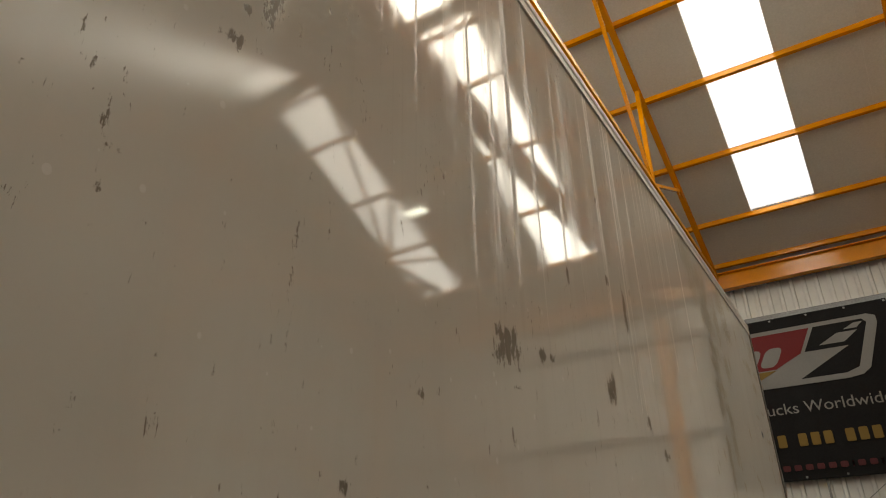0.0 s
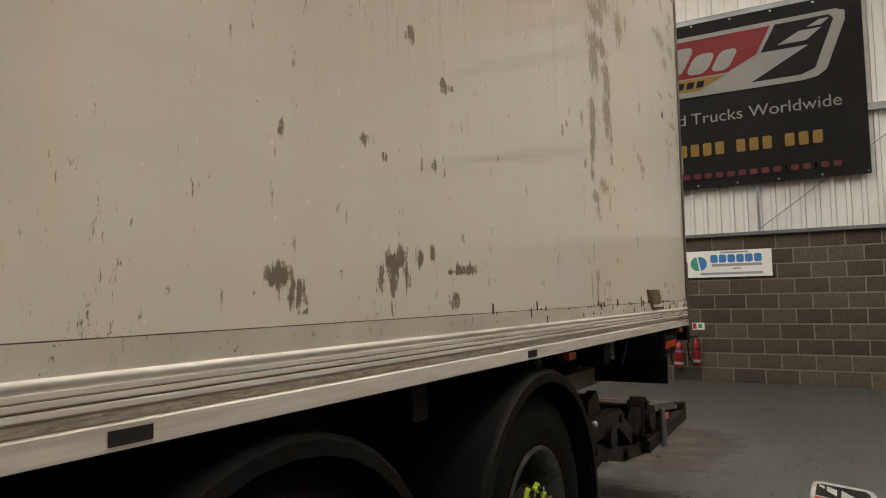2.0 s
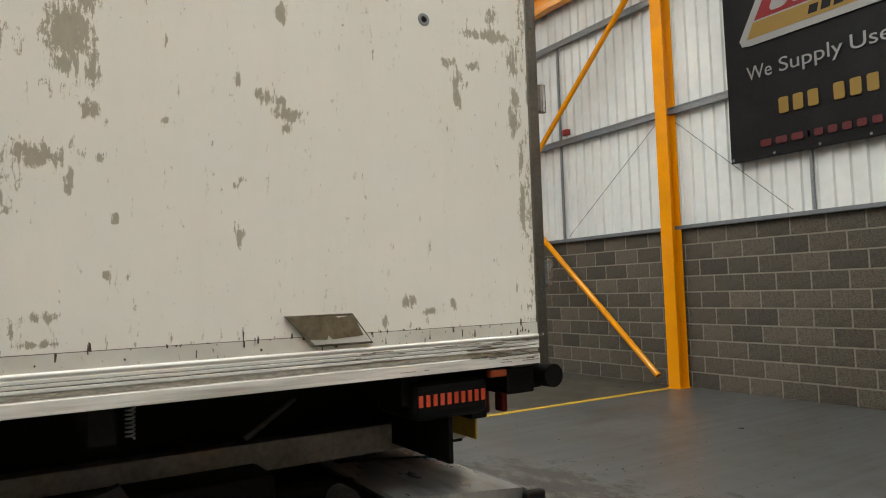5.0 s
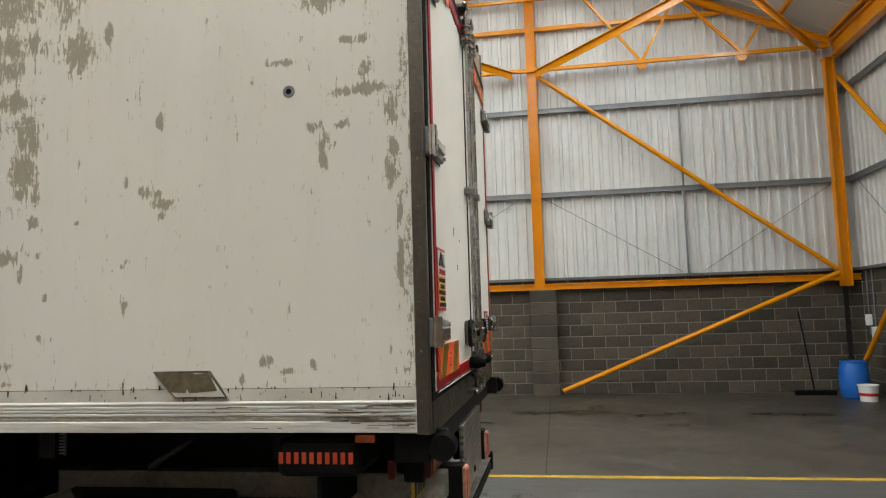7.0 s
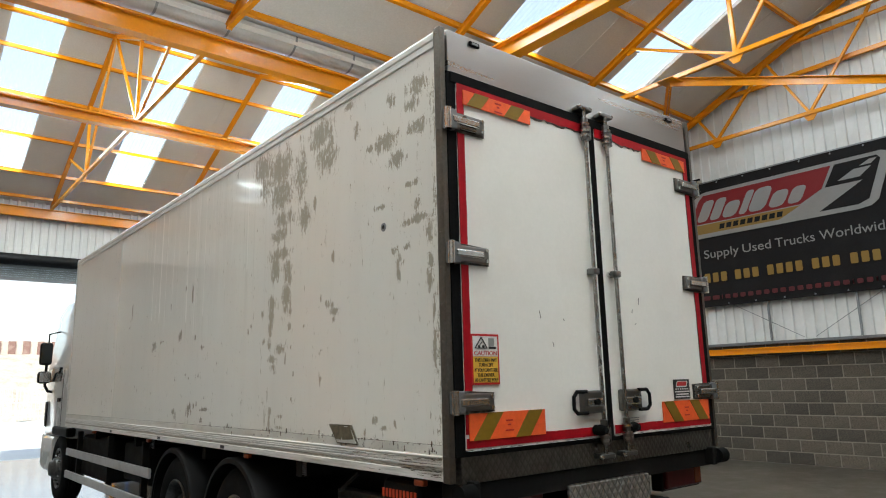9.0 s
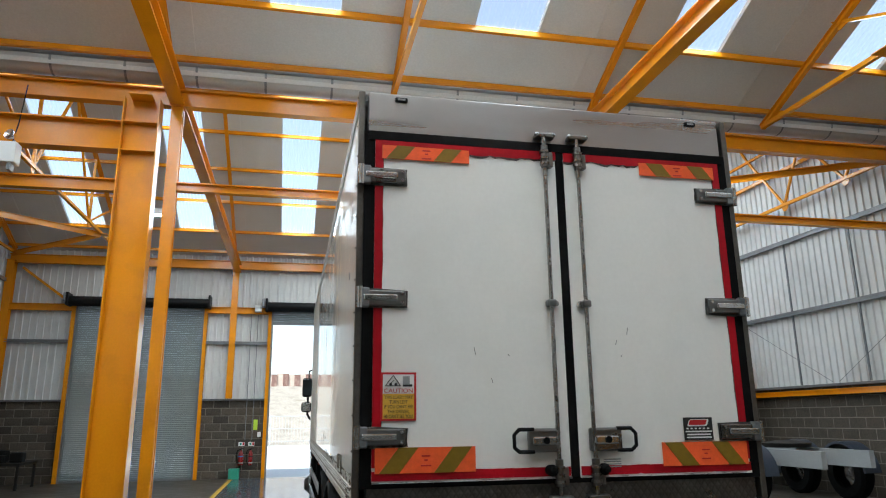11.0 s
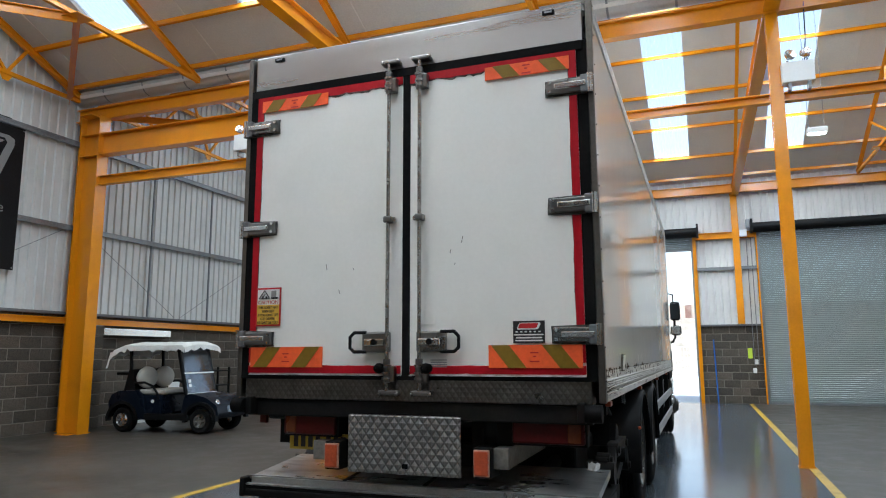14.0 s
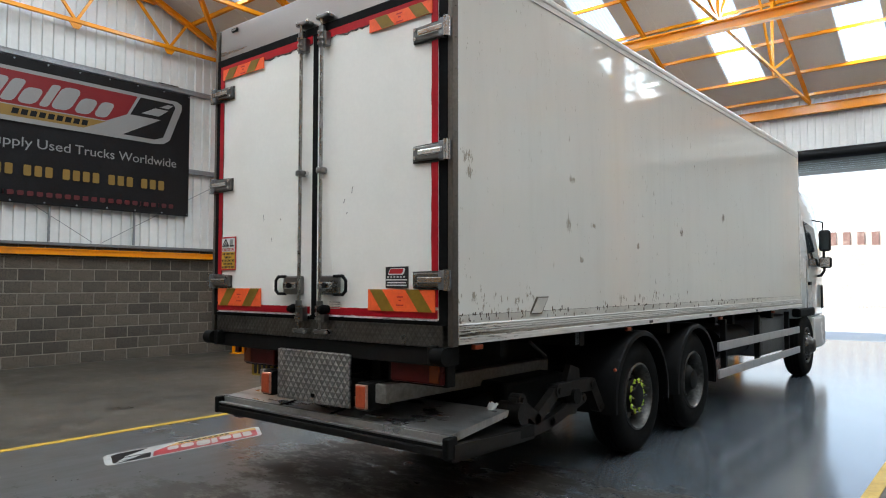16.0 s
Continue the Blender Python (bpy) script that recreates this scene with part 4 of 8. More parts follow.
roller_shutter(-7.95, -4.35, 5.0, 0.06, "closed grey ribbed steel roller shutter")
roller_shutter(-2.33, 1.68, 4.95, 4.6, "grey steel roller shutter rolled up over the open doorway")
roller_shutter(3.52, 7.78, 5.0, 0.06, "closed grey ribbed steel roller shutter")

# the yard outside
solo("ground", box(B(), -300, 300, YF + 0.2, 400, -0.3, -0.02), YARD, "pale sunlit concrete yard", "ground", kind="structure")
solo("doorstep", box(B(), -2.33, 1.68, YF - 0.02, YF + 0.3, -0.16, 0.002), YARD, "pale concrete door threshold", "threshold", kind="structure")
for k in range(30):
    x0 = -45 + k * 3.0
    f = thing("fence_panel", "pale grey steel mesh fence panel across the yard", "fence panel", "yard fence")
    part("post", box(B(), x0, x0 + 0.08, 44, 44.08, -0.02, 2.0), GREYTRIM, f)
    for z in (0.3, 1.1, 1.9):
        part("rail", box(B(), x0 + 0.08, x0 + 3.0, 44.02, 44.06, z, z + 0.05), GREYTRIM, f)
    for j in range(14):
        part("wire", box(B(), x0 + 0.2 + j * 0.2, x0 + 0.22 + j * 0.2, 44.03, 44.05, 0.1, 1.95), GREYTRIM, f)
# earth bank with a sheet-pile wall on top
bm = B()
random.seed(4)
rows = []
for k in range(61):
    x = -60 + k * 2
    rows.append([bm.verts.new((x, y, z + random.uniform(-0.15, 0.15))) for y, z in ((46, -0.1), (50, 0.9), (55, 2.8), (60, 4.5), (62, 4.6))])
for a, b in zip(rows[:-1], rows[1:]):
    for j in range(4):
        bm.faces.new((a[j], b[j], b[j + 1], a[j + 1]))
solo("earth_bank", bm, EARTH, "pale dry earth bank beyond the yard", "bank", kind="structure")
random.seed(14)
for k in range(120):
    x0, deep = -36 + k * 0.5, 0.0 if k % 2 else 0.16
    solo("bank_panel", box(B(), x0, x0 + 0.5, 60.6 + deep, 60.75 + deep, 4.2, 5.72 + random.uniform(-0.05, 0.05)), BRICKRED if k % 2 else PALEPILE, "rusty red steel panel standing on the bank", "steel panel", "bank panels")

PLATEYELLOW = surf("yellow_plate_film", (0.52, 0.36, 0.03), 0.4, dirt=(0.2, 0.14, 0.03), amount=0.6, scale=9, spread=0.08)
SIDEAMBER = surf("aged_amber_lens", (0.26, 0.045, 0.010), 0.3, spread=0.2)
MARKRED = surf("orange_red_print", (0.55, 0.06, 0.02), 0.5, spread=0.1)
PALESTEEL = surf("worn_pale_steel", (0.187, 0.187, 0.182), 0.4, 0.4, dirt=(0.06, 0.05, 0.04), amount=0.8, scale=5, spread=0.15)
TORN = surf("dark_tape_residue", (0.05, 0.045, 0.04), 0.7, dirt=(0.35, 0.33, 0.3), amount=0.8, scale=12, spread=0.3)
CHIPBROWN = surf("rusty_chip", (0.075, 0.05, 0.028), 0.85, dirt=(0.03, 0.022, 0.014), amount=0.8, scale=30, spread=0.3)
GRIME = surf("dark_grime", (0.085, 0.068, 0.045), 0.8, dirt=(0.35, 0.32, 0.26), amount=0.9, scale=7, spread=0.3)
POSTSTEEL = surf("dull_stainless_post", (0.165, 0.152, 0.132), 0.36, 0.85, dirt=(0.13, 0.11, 0.085), amount=0.6, scale=6, fine=50, spread=0.1)
WORNPATCH = surf("bare_patch", (0.15, 0.118, 0.07), 0.7, dirt=(0.07, 0.052, 0.03), amount=0.9, scale=22, spread=0.2)

# ---------- the lorry: rear at y = 0, front towards +y ----------
HW, BL, Z0, Z1, ZR = 1.275, 8.85, 1.155, 3.65, 1.280
lorry = thing("lorry", "white box lorry, scuffed sides, closed rear doors, folded tail lift", "lorry")
RYZ = lambda x, y, z: Matrix.Translation((x, y, z)) @ Matrix(((0, 0, 1, 0), (1, 0, 0, 0), (0, 1, 0, 0), (0, 0, 0, 1)))   # plane x = const: local x -> y, y -> z, z -> x
RXZ = lambda x, y, z: Matrix.Translation((x, y, z)) @ Matrix(((1, 0, 0, 0), (0, 0, -1, 0), (0, 1, 0, 0), (0, 0, 0, 1)))  # plane y = const, facing -y: local x -> x, y -> z, z -> -y


# worn places: (y, z, reach along y, reach along z)
WORN_STREAKS = ((2.03, 2.27, 0.057, 0.052), (2.04, 2.17, 0.04, 0.06), (2.05, 2.08, 0.034, 0.051), (2.07, 1.97, 0.028, 0.051), (1.8, 2.32, 0.057, 0.066), (1.81, 2.23, 0.027, 0.042),
                (1.73, 2.23, 0.016, 0.086), (1.88, 1.92, 0.072, 0.036), (2.01, 1.85, 0.077, 0.029), (1.99, 1.79, 0.039, 0.029), (1.96, 1.75, 0.022, 0.014), (1.74, 2.07, 0.021, 0.034),
                (1.8, 1.84, 0.014, 0.04), (2.2, 2.2, 0.017, 0.03), (2.45, 2.08, 0.016, 0.022), (2.2, 1.84, 0.01, 0.032), (2.2, 1.77, 0.008, 0.028), (2.08, 1.59, 0.008, 0.041),
                (2.12, 1.41, 0.008, 0.065), (2.04, 1.4, 0.013, 0.05), (1.88, 1.36, 0.052, 0.01), (1.94, 1.41, 0.012, 0.026), (1.19, 2.18, 0.039, 0.024), (1.1, 2.13, 0.056, 0.025),
                (1.12, 2.07, 0.016, 0.02))
WORN_CHIPS = ((1.13, 2.49, 0.023, 0.029), (1.51, 2.33, 0.011, 0.019), (0.22, 2.56, 0.112, 0.015), (0.09, 2.22, 0.027, 0.064), (0.38, 2.32, 0.014, 0.068), (1.67, 1.74, 0.008, 0.019),
              (1.29, 1.68, 0.009, 0.034), (1.7, 1.56, 0.008, 0.011), (0.06, 1.84, 0.014, 0.087), (0.06, 2.04, 0.016, 0.059), (0.64, 1.44, 0.029, 0.025), (0.43, 1.43, 0.014, 0.021),
              (0.54, 1.4, 0.035, 0.011), (1.52, 2.06, 0.008, 0.008), (1.3, 1.86, 0.01, 0.009), (1.71, 1.93, 0.01, 0.019), (2.16, 1.99, 0.023, 0.02), (1.28, 2.23, 0.009, 0.021),
              (0.09, 2.47, 0.026, 0.058), (0.19, 2.65, 0.031, 0.044))
WORN_TOP = ((1.94, 3.33, 0.189, 0.127), (1.91, 3.1, 0.172, 0.11), (2.25, 3.38, 0.119, 0.118), (2.23, 3.2, 0.107, 0.087), (1.6, 3.17, 0.086, 0.146), (1.31, 3.4, 0.138, 0.091),
            (1.22, 3.23, 0.101, 0.114), (1.53, 2.84, 0.083, 0.082), (1.85, 2.9, 0.153, 0.054), (1.92, 2.78, 0.122, 0.054), (1.91, 2.64, 0.155, 0.04), (1.99, 2.52, 0.074, 0.094),
            (1.78, 2.47, 0.056, 0.091), (0.92, 3.49, 0.056, 0.02), (1.38, 2.91, 0.017, 0.05))
WORN_REAR = ((0.51, 3.11, 0.128, 0.045), (0.38, 2.97, 0.085, 0.043), (0.21, 3.12, 0.081, 0.042), (0.17, 3.36, 0.086, 0.054), (0.44, 3.36, 0.037, 0.056), (0.83, 3.29, 0.029, 0.053),
             (0.67, 3.12, 0.041, 0.023), (0.18, 2.57, 0.084, 0.024), (0.38, 2.31, 0.018, 0.072), (0.56, 2.71, 0.054, 0.013), (0.08, 2.31, 0.027, 0.039), (0.3, 2.42, 0.035, 0.012),
             (0.42, 2.42, 0.03, 0.021), (0.23, 3.27, 0.058, 0.044), (0.12, 3.11, 0.027, 0.052), (0.28, 2.79, 0.029, 0.015), (0.21, 2.79, 0.026, 0.021))
WORN_MIDDLE = ((4.86, 2.12, 0.114, 0.05), (4.03, 2.18, 0.064, 0.073), (3.75, 2.55, 0.046, 0.166), (3.64, 2.12, 0.058, 0.048), (3.74, 1.47, 0.066, 0.071), (3.61, 1.49, 0.05, 0.06),
               (3.41, 1.38, 0.04, 0.035), (4.1, 1.4, 0.047, 0.057), (4.23, 1.4, 0.024, 0.038), (3.33, 1.47, 0.134, 0.009), (5.74, 2.56, 0.046, 0.161), (4.57, 2.14, 0.036, 0.025),
               (3.94, 2.62, 0.031, 0.04), (3.52, 1.77, 0.028, 0.03), (3.41, 2.02, 0.028, 0.018), (4.36, 2.48, 0.026, 0.088), (1.13, 2.17, 0.057, 0.034), (2.6, 2.27, 0.04, 0.008),
               (2.46, 2.1, 0.022, 0.022), (1.5, 2.34, 0.012, 0.02), (1.3, 1.73, 0.01, 0.069), (0.1, 2.19, 0.021, 0.038), (0.06, 1.92, 0.01, 0.056), (0.2, 1.9, 0.008, 0.048))
WORN_LOW = ((3.7, 1.49, 0.055, 0.05), (3.33, 1.47, 0.14, 0.03), (4.16, 1.44, 0.07, 0.045), (2.41, 2.13, 0.046, 0.03), (1.28, 1.69, 0.026, 0.038), (1.28, 1.88, 0.02, 0.025),
            (2.03, 1.47, 0.05, 0.07), (1.87, 1.44, 0.09, 0.034), (3.85, 1.78, 0.04, 0.03), (3.77, 1.75, 0.03, 0.03), (3.53, 1.76, 0.03, 0.035), (3.47, 2.0, 0.04, 0.02),
            (2.46, 2.08, 0.03, 0.03), (3.79, 1.44, 0.022, 0.07), (3.74, 1.43, 0.03, 0.06), (3.67, 1.43, 0.016, 0.055), (3.54, 1.51, 0.03, 0.05), (3.36, 1.57, 0.025, 0.04),
            (3.41, 1.37, 0.05, 0.04), (4.08, 1.36, 0.02, 0.012), (3.36, 1.46, 0.16, 0.012))
WORN_FRONT = ((5.39, 1.65, 0.016, 0.045), (5.48, 1.69, 0.013, 0.03), (4.85, 1.87, 0.026, 0.05), (4.06, 2.15, 0.08, 0.066), (4.86, 2.08, 0.14, 0.07), (4.63, 2.13, 0.05, 0.035),
              (5.25, 1.89, 0.02, 0.013), (4.81, 2.0, 0.038, 0.014), (5.98, 1.99, 0.014, 0.012), (5.13, 1.63, 0.014, 0.02), (4.89, 1.61, 0.022, 0.022), (3.46, 2.02, 0.07, 0.03),
              (5.81, 2.37, 0.035, 0.035), (6.03, 2.16, 0.013, 0.03), (5.8, 2.45, 0.024, 0.02))
WORN_OTHER = ((0.1, 2.31, 0.04, 0.045), (0.12, 2.22, 0.04, 0.03), (1.43, 2.32, 0.05, 0.02), (1.38, 1.96, 0.03, 0.05), (1.77, 1.99, 0.035, 0.018), (2.63, 1.86, 0.04, 0.02),
              (3.71, 2.04, 0.04, 0.03), (5.04, 2.3, 0.04, 0.04), (0.17, 1.44, 0.02, 0.03), (1.57, 1.71, 0.03, 0.02))


def side_panel(s, worn, mat, label):
    random.seed(21)
    ys = np.concatenate((np.arange(0.004, 3.0, 0.0125), np.arange(3.0, 6.2, 0.0125), np.arange(6.2, BL, 0.05), [BL]))
    zs = np.linspace(ZR, Z1 - 0.09, 230)
    Y, Z = np.meshgrid(ys, zs, indexing="ij")
    wear = np.zeros_like(Y)
    for (y, z, ry, rz), grow in [(w, 1.95) for w in worn[0]] + [(w, 0.9) for w in worn[1]]:
        d = np.hypot((Y - y) / (ry * grow), (Z - z) / (rz * grow))
        wear = np.maximum(wear, np.clip(1.08 * (1 - d), 0, 0.84))
    for k in range(34 if s < 0 else 22):
        y, z = 0.08 + 5.9 * random.random() ** (1.5 if s < 0 else 1.0), random.uniform(ZR, Z1 - 0.15)
        ry, rz = random.uniform(0.004, 0.011), random.uniform(0.007, 0.036)
        if y > 3.4:
            ry, rz = ry * 0.6, rz * 0.6
        d = np.hypot((Y - y) / (ry * 2.2), (Z - z) / (rz * 2.2))
        wear = np.maximum(wear, np.clip(0.8 * (1 - d), 0, 0.7))
    for k in range(0 if s < 0 else 90):      # short upright ticks along the foot
        y, z = random.choice((0.2, 0.5, 0.6, 2.2, 2.6, 3.0, 3.6)) + random.gauss(0, 0.16), random.uniform(1.34, 1.45)
        d = np.hypot((Y - y) / random.uniform(0.010, 0.02), (Z - z) / random.uniform(0.015, 0.045))
        wear = np.maximum(wear, np.clip(1 - d, 0, 0.8))
    # light scuffing along the foot and the rear edge
    wear = np.maximum(wear, 0.09 * np.clip(1 - (Z - ZR - 0.05) / 0.22, 0, 1) * np.clip((6 - Y) / 1.5, 0, 1))
    if s < 0:
        wear = np.maximum(wear, 0.36 * np.clip(1 - (Y - 0.02) / 0.11, 0, 1))
        wear = np.maximum(wear, 0.06 * np.clip((Z - 1.9) / 1.2, 0, 1) * np.clip((3.3 - Y) / 0.8, 0, 1))
    X = np.full_like(Y, s * HW)
    verts = np.stack((X, Y, Z), -1).reshape(-1, 3)
    ny, nz = Y.shape
    i = np.arange(ny * nz).reshape(ny, nz)
    quads = np.stack((i[:-1, :-1], i[1:, :-1], i[1:, 1:], i[:-1, 1:]), -1).reshape(-1, 4)
    n = len(verts)
    back = [(s * (HW - 0.06), y, z) for y, z in ((0.004, ZR), (BL, ZR), (BL, Z1 - 0.09), (0.004, Z1 - 0.09))]
    me = bpy.data.meshes.new("side_panel")
    me.from_pydata(verts.tolist() + back, [], (quads if s > 0 else quads[:, ::-1]).tolist() + [[n, n + 1, n + 2, n + 3]])
    at = me.attributes.new("wear", "FLOAT", "POINT")
    at.data.foreach_set("value", np.concatenate((wear.ravel(), np.zeros(4))).astype(np.float32))
    me.materials.append(mat)
    ob = new("side_panel", me)
    ob.parent = lorry
    ob["label"] = label


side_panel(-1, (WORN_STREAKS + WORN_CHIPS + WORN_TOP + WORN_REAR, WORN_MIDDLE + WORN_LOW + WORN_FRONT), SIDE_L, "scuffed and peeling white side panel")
side_panel(1, (WORN_OTHER, ()), SIDE_R, "clean glossy white side panel")
part("front_panel", box(B(), -HW + 0.06, HW - 0.06, BL - 0.06, BL, ZR, Z1 - 0.04), CABWHITE, lorry)
part("roof_panel", box(B(), -HW + 0.03, HW - 0.03, 0.06, BL, Z1 - 0.05, Z1 - 0.01), CABWHITE, lorry)
part("floor_panel", box(B(), -HW + 0.05, HW - 0.05, 0.06, BL, Z0 + 0.02, ZR), BLACKSTEEL, lorry)
for s in (-1, 1):
    # ribbed bottom rail
    bm = B()
    prof = [(0.0, Z0), (0.013, Z0), (0.014, Z0 + 0.004), (0.014, Z0 + 0.041), (0.010, Z0 + 0.044), (0.006, Z0 + 0.046), (0.006, Z0 + 0.063)]
    for z in (Z0 + 0.066, Z0 + 0.081, Z0 + 0.094):
        prof += [(0.009, z), (0.0125, z + 0.002), (0.0125, z + 0.010), (0.009, z + 0.012)]
    prof += [(0.009, Z0 + 0.1085)] + [(0.010 + 0.0035 * math.sin(math.pi * k / 6), Z0 + 0.110 + 0.015 * k / 6) for k in range(7)] + [(0.0, ZR)]
    a = [[bm.verts.new((s * (HW - 0.002 + p), y, z)) for p, z in prof] for y in (0.004, BL)]
    for k in range(len(prof) - 1):
        bm.faces.new((a[0][k], a[0][k + 1], a[1][k + 1], a[1][k]))
    bm.faces.new(a[0])
    bm.faces.new(a[1])
    part("bottom_rail", bm, ALU, lorry, "ribbed aluminium bottom rail, grimy")
    part("rasped_band", box(B(), *sorted((s * (HW + 0.001), s * (HW + 0.0075))), 0.01, BL - 0.01, Z0 + 0.0465, Z0 + 0.0625), HATCH, lorry, "rasped grimy band along the rail")
    for o in (0.0795, 0.0925):
        z = Z0 + o
        part("rail_groove", box(B(), *sorted((s * (HW - 0.001), s * (HW + 0.0078))), 0.02, BL - 0.01, z - 0.0008, z + 0.0008), GRIME, lorry)
    # kick strip above it, with rivets
    part("kick_strip", box(B(), s * (HW - 0.001), s * (HW + 0.005), 0.004, BL, ZR, ZR + 0.051), KICK, lorry, "grimy riveted kick strip")
    part("strip_joint", box(B(), s * (HW - 0.001), s * (HW + 0.0035), 0.02, BL - 0.02, ZR + 0.051, ZR + 0.0532), GRIME, lorry)
    # rounded top rail
    bm = B()
    prof = [(0.0, Z1 - 0.11), (0.008, Z1 - 0.11), (0.008, Z1 - 0.075), (0.004, Z1 - 0.07), (0.01, Z1 - 0.06), (0.01, Z1 - 0.03), (0.0, Z1 - 0.012), (-0.02, Z1), (-0.06, Z1 + 0.003)]
    a = [[bm.verts.new((s * (HW + p), y, z)) for p, z in prof] for y in (0.004, BL)]
    for k in range(len(prof) - 1):
        bm.faces.new((a[0][k], a[0][k + 1], a[1][k + 1], a[1][k]))
    part("top_rail", bm, ALU, lorry, "rounded aluminium top rail")
    # front corner post
    part("front_corner_post", box(B(), s * (HW - 0.05), s * (HW + 0.006), BL - 0.06, BL + 0.02, Z0, Z1, 0.015), ALU, lorry)
    # rear corner post wrapping the edge, with rivets
    part("rear_corner_post", box(B(), s * (HW - 0.032), s * (HW + 0.008), -0.052, 0.006, Z0 - 0.01, Z1, 0.006), POSTSTEEL, lorry, "riveted stainless corner post")
    for k in range(13):
        z = Z0 + 0.12 + k * 0.195
        bm = B()
        bmesh.ops.create_uvsphere(bm, u_segments=8, v_segments=5, radius=0.006, matrix=Matrix.Translation((s * (HW + 0.009), -0.02, z)))
        part("rivet", bm, POSTSTEEL, lorry)
    # repair patch plate near the rear of each side
    if s < 0:
        part("patch_outline", prism(B(), [(1.137, 1.408), (1.035, 1.294), (0.80, 1.294), (0.882, 1.408)], RYZ(-HW - 0.0155, 0, 0), 0.014), GRIME, lorry)
        fr = part("patch_frame", prism(B(), [(1.125, 1.40), (1.03, 1.302), (0.81, 1.302), (0.885, 1.40)], RYZ(-HW - 0.0175, 0, 0), 0.016), KICK, lorry, "skewed worn patch plate")
        part("patch_rust", prism(B(), [(1.126, 1.402), (1.05, 1.322), (0.985, 1.318), (0.978, 1.335), (0.965, 1.318), (0.842, 1.326), (0.881, 1.402), (0.94, 1.395), (0.955, 1.402)], RYZ(-HW - 0.0195, 0, 0), 0.004), WORNPATCH, fr, "bare brown patch")
    else:
        part("patch_outline", prism(B(), [(0.802, 1.313), (0.945, 1.313), (1.041, 1.432), (0.897, 1.432)], RYZ(HW + 0.001, 0, 0), 0.0145), GRIME, lorry)
        part("patch_frame", prism(B(), [(0.81, 1.32), (0.94, 1.32), (1.03, 1.425), (0.90, 1.425)], RYZ(HW + 0.002, 0, 0), 0.0155), KICK, lorry, "skewed worn patch plate")
    # side marker lamps and small plates under the rail
    for y in (0.22, 2.42, 4.9, 7.2):
        part("side_marker", box(B(), s * (HW - 0.03), s * (HW + 0.004), y - 0.042, y + 0.042, Z0 - 0.042, Z0 - 0.010, 0.006), SIDEAMBER, lorry, "dull orange side marker lamp")
    for y in (2.87, 4.5, 6.3):
        part("rail_tag", box(B(), s * (HW + 0.01), s * (HW + 0.014), y - 0.04, y + 0.04, Z0 + 0.008, Z0 + 0.033), PRINTBLACK, lorry)

# rear frame
part("header", box(B(), -HW + 0.055, HW - 0.055, -0.045, 0.06, 3.385, Z1, 0.006), HEADERSTEEL, lorry, "brushed stainless header panel")
for x in (-1.015, 1.01):
    lamp = part("header_lamp", box(B(), x - 0.04, x + 0.04, -0.058, -0.04, 3.595, 3.625, 0.006), CHARCOAL, lorry, "small dark marker lamp")
    part("lamp_lens", box(B(), x - 0.024, x + 0.024, -0.0605, -0.055, 3.604, 3.616), GREYTRIM, lamp)
part("door_seal", box(B(), -HW + 0.032, HW - 0.032, -0.055, 0.05, 1.27, 3.385), RUBBER, lorry, "black rubber door seal")
part("door_seal", box(B(), -HW + 0.055, HW - 0.055, -0.065, -0.02, 3.320, 3.385, 0.006), RUBBER, lorry)
part("rear_sill", box(B(), -HW + 0.07, HW - 0.07, -0.05, 0.1, 1.135, 1.275, 0.006), CHEQUERDARK, lorry, "dirty chequer plate rear sill")
part("rear_cross_beam", box(B(), -1.2, 1.2, -0.03, 0.12, 1.02, 1.135, 0.008), BLACKSTEEL, lorry)


